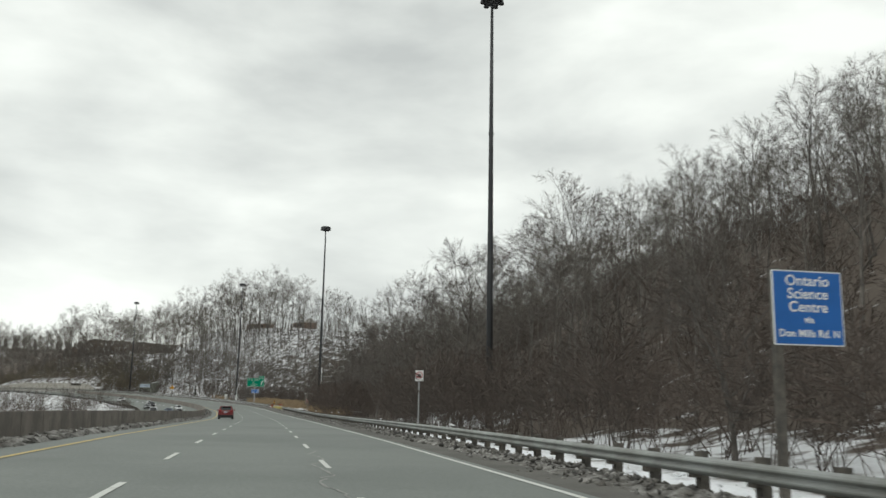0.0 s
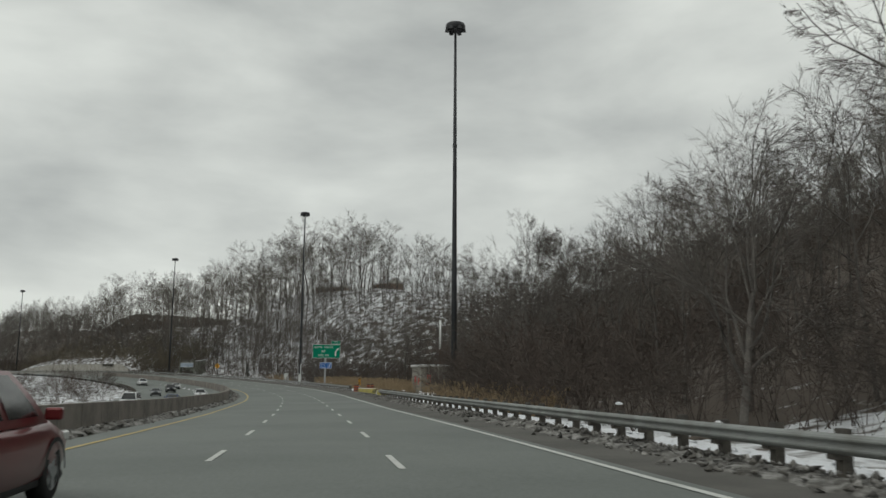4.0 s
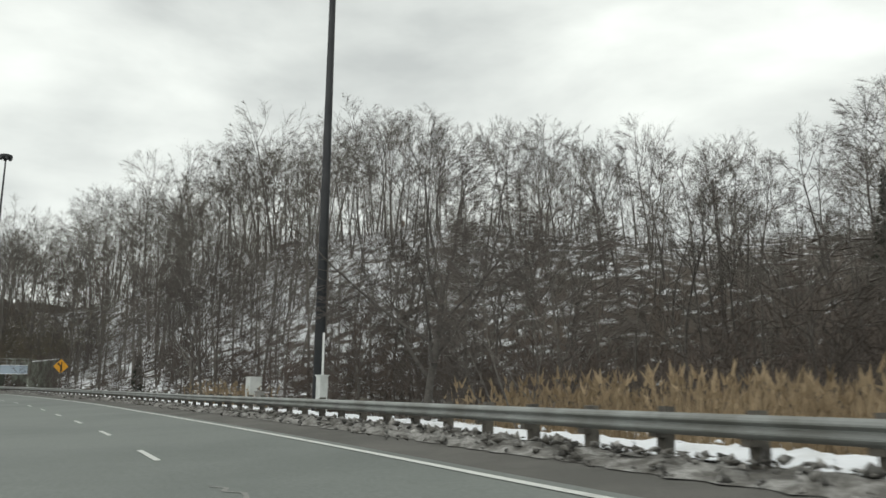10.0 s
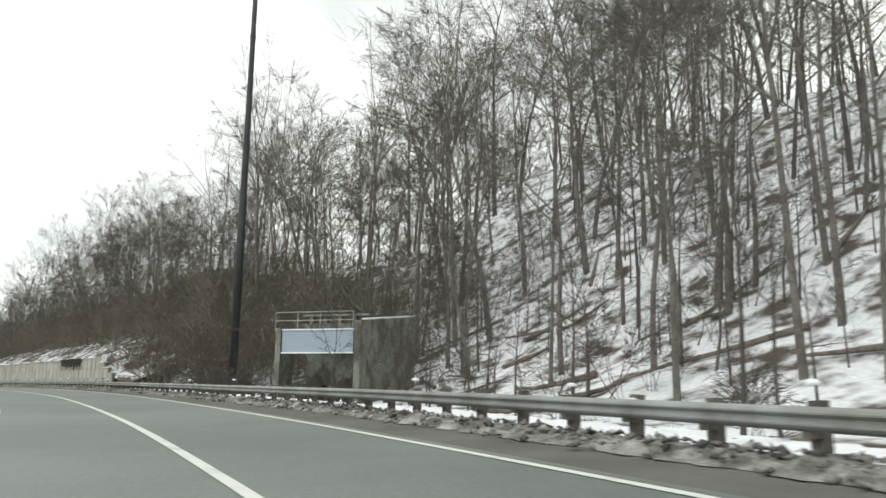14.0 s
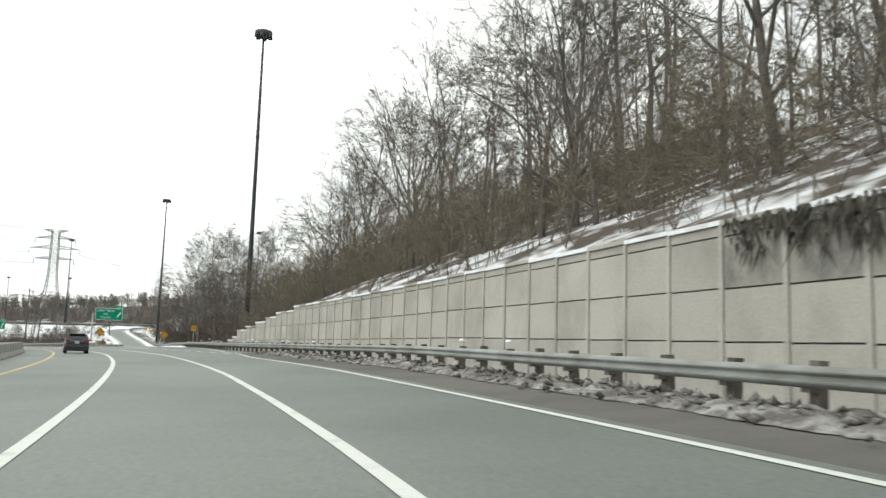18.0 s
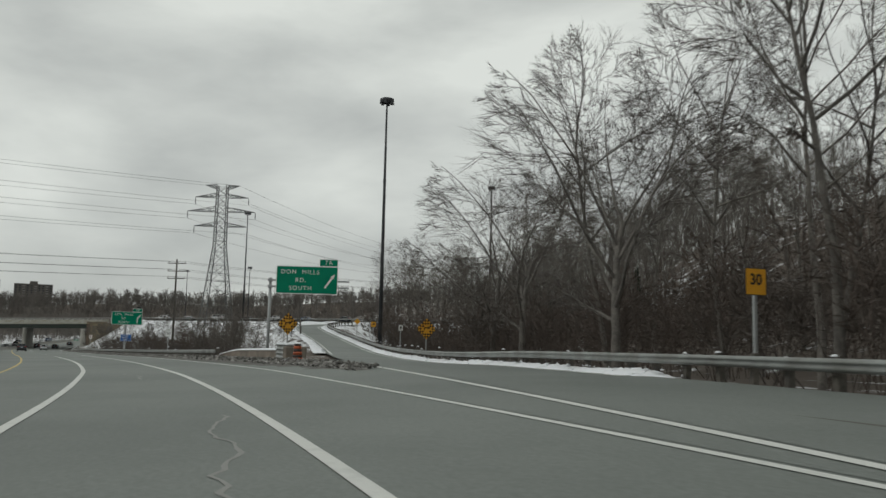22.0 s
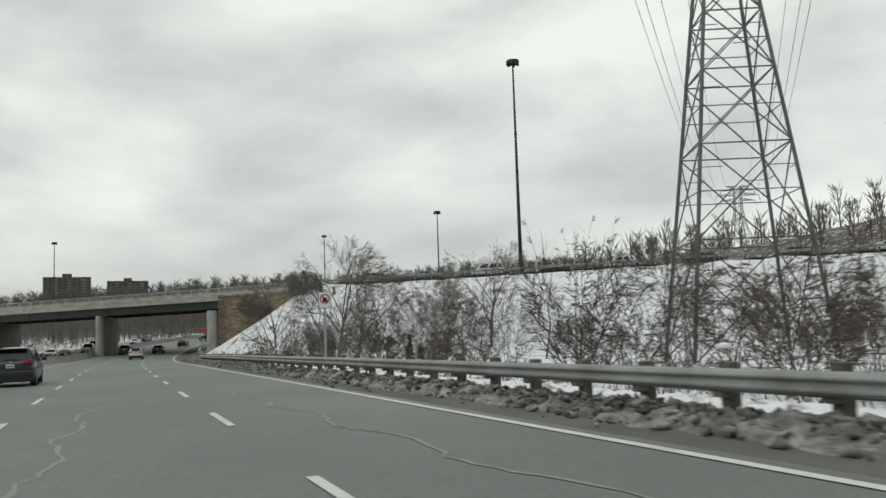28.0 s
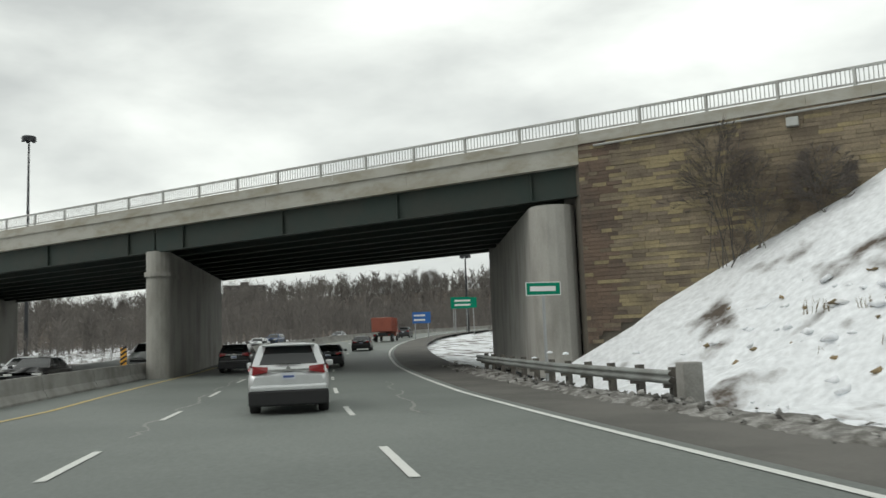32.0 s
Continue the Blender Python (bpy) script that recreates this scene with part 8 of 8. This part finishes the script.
vehicle(stand(842.3, 0.55), "suv", SILVER, "silver sport utility car driving under dull winter light", rails=True)
vehicle(stand(109, -3.9), "suv", RED, "dark red sport utility car in the passing lane", rails=True)
vehicle(stand(531, -4.0), "suv", DARK, "dark grey sport utility car in the passing lane", rails=True)
vehicle(stand(757, -3.9), "suv", DARK, "dark sport utility car before the overpass", rails=True)
vehicle(stand(872, -3.8), "suv", CARBLACK, "black sport utility car beyond the silver one", rails=True)
vehicle(stand(873, 1.5), "sedan", DARK, "dark saloon car ahead in the lane")
vehicle(stand(901, 2.8), "sedan", CARBLACK, "small black saloon car beyond the overpass")
vehicle(stand(952, 2.5), "suv", DARK, "distant dark car on the curve")
for s, u, kind, paint, word in ((863, -12, "sedan", CARBLACK, "black"), (846, -14.2, "suv", CARWHITE, "white"), (871, -15.5, "sedan", CARWHITE, "white"), (884, -12, "pickup", CARWHITE, "white"), (902, -15, "van", CARGREY, "grey"), (925, -12.5, "sedan", CARWHITE, "white"),
                                (944, -15.8, "suv", CARBLUE, "blue"), (968, -12.5, "sedan", CARGREY, "grey"), (152, -12, "sedan", CARWHITE, "white"), (171, -16, "suv", CARGREY, "grey"), (188, -12.5, "sedan", CARBLACK, "black"), (204, -19, "van", CARWHITE, "white"),
                                (221, -15.5, "sedan", CARBLUE, "blue"), (243, -12, "suv", CARWHITE, "white"), (259, -19, "sedan", CARGREY, "grey"), (281, -15.5, "suv", DARK, "dark"), (305, -12.2, "sedan", CARWHITE, "white"), (334, -16, "pickup", CARWHITE, "white")):
    vehicle(stand(s, u, 0.0, 180), kind, paint, word + " " + {"suv": "sport utility car", "sedan": "saloon car", "pickup": "pickup", "van": "van"}[kind] + " coming along the opposite carriageway", "oncoming cars")
_q = math.degrees(math.atan2(-ALONG.x, ALONG.y))
for a, c, turn, kind, paint, word in ((24, 5, 0, "suv", CARWHITE, "white"), (33, 5, 0, "sedan", CARGREY, "grey"), (43, 5, 0, "van", CARWHITE, "white"), (52, 8.5, 0, "sedan", CARBLACK, "black"), (62, 5, 0, "suv", CARWHITE, "white"),
                                      (73, 5, 0, "sedan", CARBLUE, "blue"), (84, 8.5, 0, "suv", DARK, "dark"), (95, 5, 0, "sedan", CARWHITE, "white"), (110, 5, 0, "suv", CARGREY, "grey"), (126, 5, 0, "sedan", CARWHITE, "white")):
    p = BRIDGE + ALONG * a + ACROSS * c
    vehicle(pose(p.x, p.y, float(upper_z(a)) + 0.02, 0, 0, _q + turn + 180), kind, paint, word + " car queueing on the upper road", "cars on the upper road")

# dump truck
ORANGE = car_paint("orange_red_truck_paint", (0.3, 0.085, 0.055), 0.0)
truck = thing("dump_truck", stand(934, 2.3), "orange-red dump truck with a high box body", "truck")
b = Build()
b.prism([(-1.25, 1.25), (1.25, 1.25), (1.3, 3.1), (-1.3, 3.1)], -4.2, 1.6)
box_ = part("tipper_box", b, ORANGE, truck, bevel=0.04)
for y in np.linspace(-4.0, 1.4, 7):
    for sx in (-1, 1):
        b = Build()
        b.bar((sx * 1.3, y, 1.25), (sx * 1.35, y, 3.1), 0.1)
        part("rib", b, ORANGE, box_)
b = Build()
b.box((0, -4.27, 2.2), (2.4, 0.1, 1.7))
part("tailgate", b, ORANGE, truck, bevel=0.02)
b = Build()
b.box((0, -1, 0.95), (1.0, 6.8, 0.35))
part("chassis", b, TRIMB, truck)
b = Build()
b.prism([(1.7, 0.7), (4.2, 0.7), (4.2, 1.7), (3.2, 1.85), (2.9, 2.75), (1.7, 2.8)], -1.15, 1.15, Matrix.Rotation(math.pi / 2, 4, "Z"))
part("cab", b, ORANGE, truck, bevel=0.06)
b = Build()
b.box((0, -4.2, 0.75), (2.3, 0.08, 0.14))
part("rear_bar", b, TRIMB, truck)
for sx in (-1, 1):
    b = Build()
    b.box((sx * 0.95, -4.28, 0.85), (0.3, 0.06, 0.14))
    part("tail_lamp", b, LAMP_R, truck)
    for y in (-3.0, -1.7, 3.0):
        wheel(truck, sx * 1.1, y, 0.5)


# ---- buildings ----
BRICKT = mat("brown_tower_brick", (0.12, 0.108, 0.1), 0.9, other=(0.085, 0.078, 0.072), scale=6, fine=0.1, bump_scale=2)
PALET = mat("pale_tower_concrete", (0.34, 0.33, 0.31), 0.9, other=(0.25, 0.24, 0.23), scale=6, fine=0.1, bump_scale=2)
WINM = mat("far_window_glass", (0.03, 0.035, 0.042), 0.15, fine=0.1)
ROOFS = mat("snowy_roof", (0.7, 0.72, 0.74), 0.8, other=(0.3, 0.29, 0.28), scale=3, spread=(0.5, 0.7), fine=0.06)
HOUSEB = mat("house_brick", (0.19, 0.13, 0.1), 0.9, other=(0.14, 0.1, 0.08), scale=3, fine=0.15, each=0.2)
EAVES = mat("house_trim", (0.4, 0.39, 0.36), 0.8, fine=0.08)


def block(x0, y0, x1, y1, top, floors, material, label, depth=16.0):
    """An apartment block whose front runs between two corners."""
    p, q = Vector((x0, y0, 0)), Vector((x1, y1, 0))
    n = (q - p).normalized()
    back = Vector((-n.y, n.x, 0))
    if back.dot(Vector((-380, 600, 0)) - p) > 0:
        back = -back
    w, base = (q - p).length, top - floors * 2.9 - 1.2
    ob = thing("apartment_block", pose(x0, y0, base), label, "apartment building", "apartment blocks")
    b = Build()
    vs = [n * a + back * d + UP * z for a in (0, w) for d in (0, depth) for z in (-14, top - base)]
    b.add(vs, [(0, 1, 3, 2), (4, 6, 7, 5), (0, 4, 5, 1), (2, 3, 7, 6), (0, 2, 6, 4), (1, 5, 7, 3)])
    part("wall", b, material, ob)
    b = Build()
    vs = [n * a + back * d + UP * z for a in (w * 0.4, w * 0.6) for d in (4, 10) for z in (top - base, top - base + 3.5)]
    b.add(vs, [(0, 1, 3, 2), (4, 6, 7, 5), (0, 4, 5, 1), (2, 3, 7, 6), (0, 2, 6, 4), (1, 5, 7, 3)])
    part("plant_room", b, material, ob)
    cols = max(3, int(w / 4.2))
    for f in range(floors):
        for k in range(cols):
            a = (k + 0.5) * w / cols
            z = 0.8 + f * 2.9
            if k % 3 == 2:
                b = Build()
                vs = [n * (a + e) + back * d + UP * (z + g) for e in (-1.5, 1.5) for d in (-1.2, -0.01) for g in (-0.3, 0.8)]
                b.add(vs, [(0, 1, 3, 2), (4, 6, 7, 5), (0, 4, 5, 1), (2, 3, 7, 6), (0, 2, 6, 4), (1, 5, 7, 3)])
                part("balcony", b, PALET, ob)
            b = Build()
            vs = [n * (a + e) + back * d + UP * (z + g) for e in (-1.1, 1.1) for d in (-0.05, 0.2) for g in (0.1, 1.6)]
            b.add(vs, [(0, 1, 3, 2), (4, 6, 7, 5), (0, 4, 5, 1), (2, 3, 7, 6), (0, 2, 6, 4), (1, 5, 7, 3)])
            part("window", b, WINM, ob)


block(-1214, 873, -1200, 914, 61, 12, BRICKT, "brown brick apartment block on the skyline")
block(-1286, 966, -1269, 1006, 63, 10, BRICKT, "long brown apartment block behind bare woods")
block(-1035, 669, -1036, 681, 68, 15, PALET, "pale apartment tower rising over the ridge")
block(-1085, 686, -1083, 708, 57, 11, BRICKT, "brown apartment block beside the tower")


def house(x, y, turn, w, d, eave, ridge, label):
    z = ground_at(x, y)
    ob = thing("house", pose(x, y, z, 0, 0, turn), label, "house", "houses on the hill")
    b = Build()
    b.box((0, 0, eave / 2 - 0.75), (w, d, eave + 1.5))
    part("wall", b, HOUSEB, ob)
    for sg in (-1, 1):
        b = Build()
        b.prism([(sg * (d / 2 + 0.5), eave - 0.15), (0, ridge), (0, ridge + 0.28), (sg * (d / 2 + 0.55), eave + 0.12)], -w / 2 - 0.4, w / 2 + 0.4, Matrix.Rotation(math.pi / 2, 4, "Z"))
        part("roof", b, ROOFS, ob)
    for sg in (-1, 1):
        b = Build()
        b.prism([(-d / 2, eave), (d / 2, eave), (0, ridge)], sg * w / 2 - 0.1, sg * w / 2 + 0.02, Matrix.Rotation(math.pi / 2, 4, "Z"))
        part("gable", b, EAVES, ob)
    b = Build()
    b.box((w * 0.28, 0.6, ridge + 0.4), (0.7, 0.7, 1.6))
    part("chimney", b, HOUSEB, ob)
    for sg in (-1, 1):
        for k in range(3):
            b = Build()
            b.box(((k - 1) * w * 0.3, sg * d / 2, eave * 0.55), (1.5, 0.12, 1.3))
            win = part("window", b, WINM, ob)
            b = Build()
            b.box(((k - 1) * w * 0.3, sg * (d / 2 + 0.05), eave * 0.55 - 0.72), (1.8, 0.16, 0.12))
            part("sill", b, EAVES, win)


for s, u, turn, w in ((403, 97, 0, 12), (427, 88, 25, 15), (455, 86, -10, 12), (486, 88, 12, 13)):
    p = at(s, u)
    house(p.x, p.y, math.degrees(heading(s)) + 90 + turn, w * 0.8, 8.5, 3.6, 6.2, "brick house with a snowy roof on the crest")
for a, c, turn in ((-250, 45, 10), (-285, 62, 30), (-330, 70, -20), (-300, 95, 5), (-235, 75, 40), (-370, 90, 0), (-190, 68, 15), (-410, 60, 25)):
    p = BRIDGE + ALONG * a + ACROSS * c
    house(p.x, p.y, turn, 12, 9, 4.6, 7.6, "house with a snowy roof among bare trees")


# ---- signs beyond the overpass ----
for x, y, z, w, h, face, label in ((-578, 717, 5.2, 4.6, 1.9, GREEN, "distant green overhead sign"), (-585.5, 722, 5.6, 3.6, 2.2, GREEN, "distant green overhead sign beside the first"), (-558, 693, 2.0, 2.6, 1.6, BLUE, "distant blue sign beside the curve")):
    g = ground_at(x, y)
    ob = thing("distant_sign", pose(x, y, g, 0, 0, 58), label, "road sign", "road signs")
    b = Build()
    b.box((0, 0, z - g), (w, 0.08, h))
    part("panel", b, face, ob)
    for k in range(2):
        b = Build()
        b.box((-0.3, -0.05, z - g + h * (0.2 - 0.4 * k)), (w * 0.62, 0.02, h * 0.16))
        part("legend_bar", b, WHITE, ob)
    for sx in (-1, 1):
        b = Build()
        b.bar((sx * w * 0.36, 0.1, -0.4), (sx * w * 0.36, 0.1, z - g + h / 2), 0.16)
        part("post", b, ALU, ob)
high_mast(-592, 729, 16, "shorter street lamp beyond the overpass")
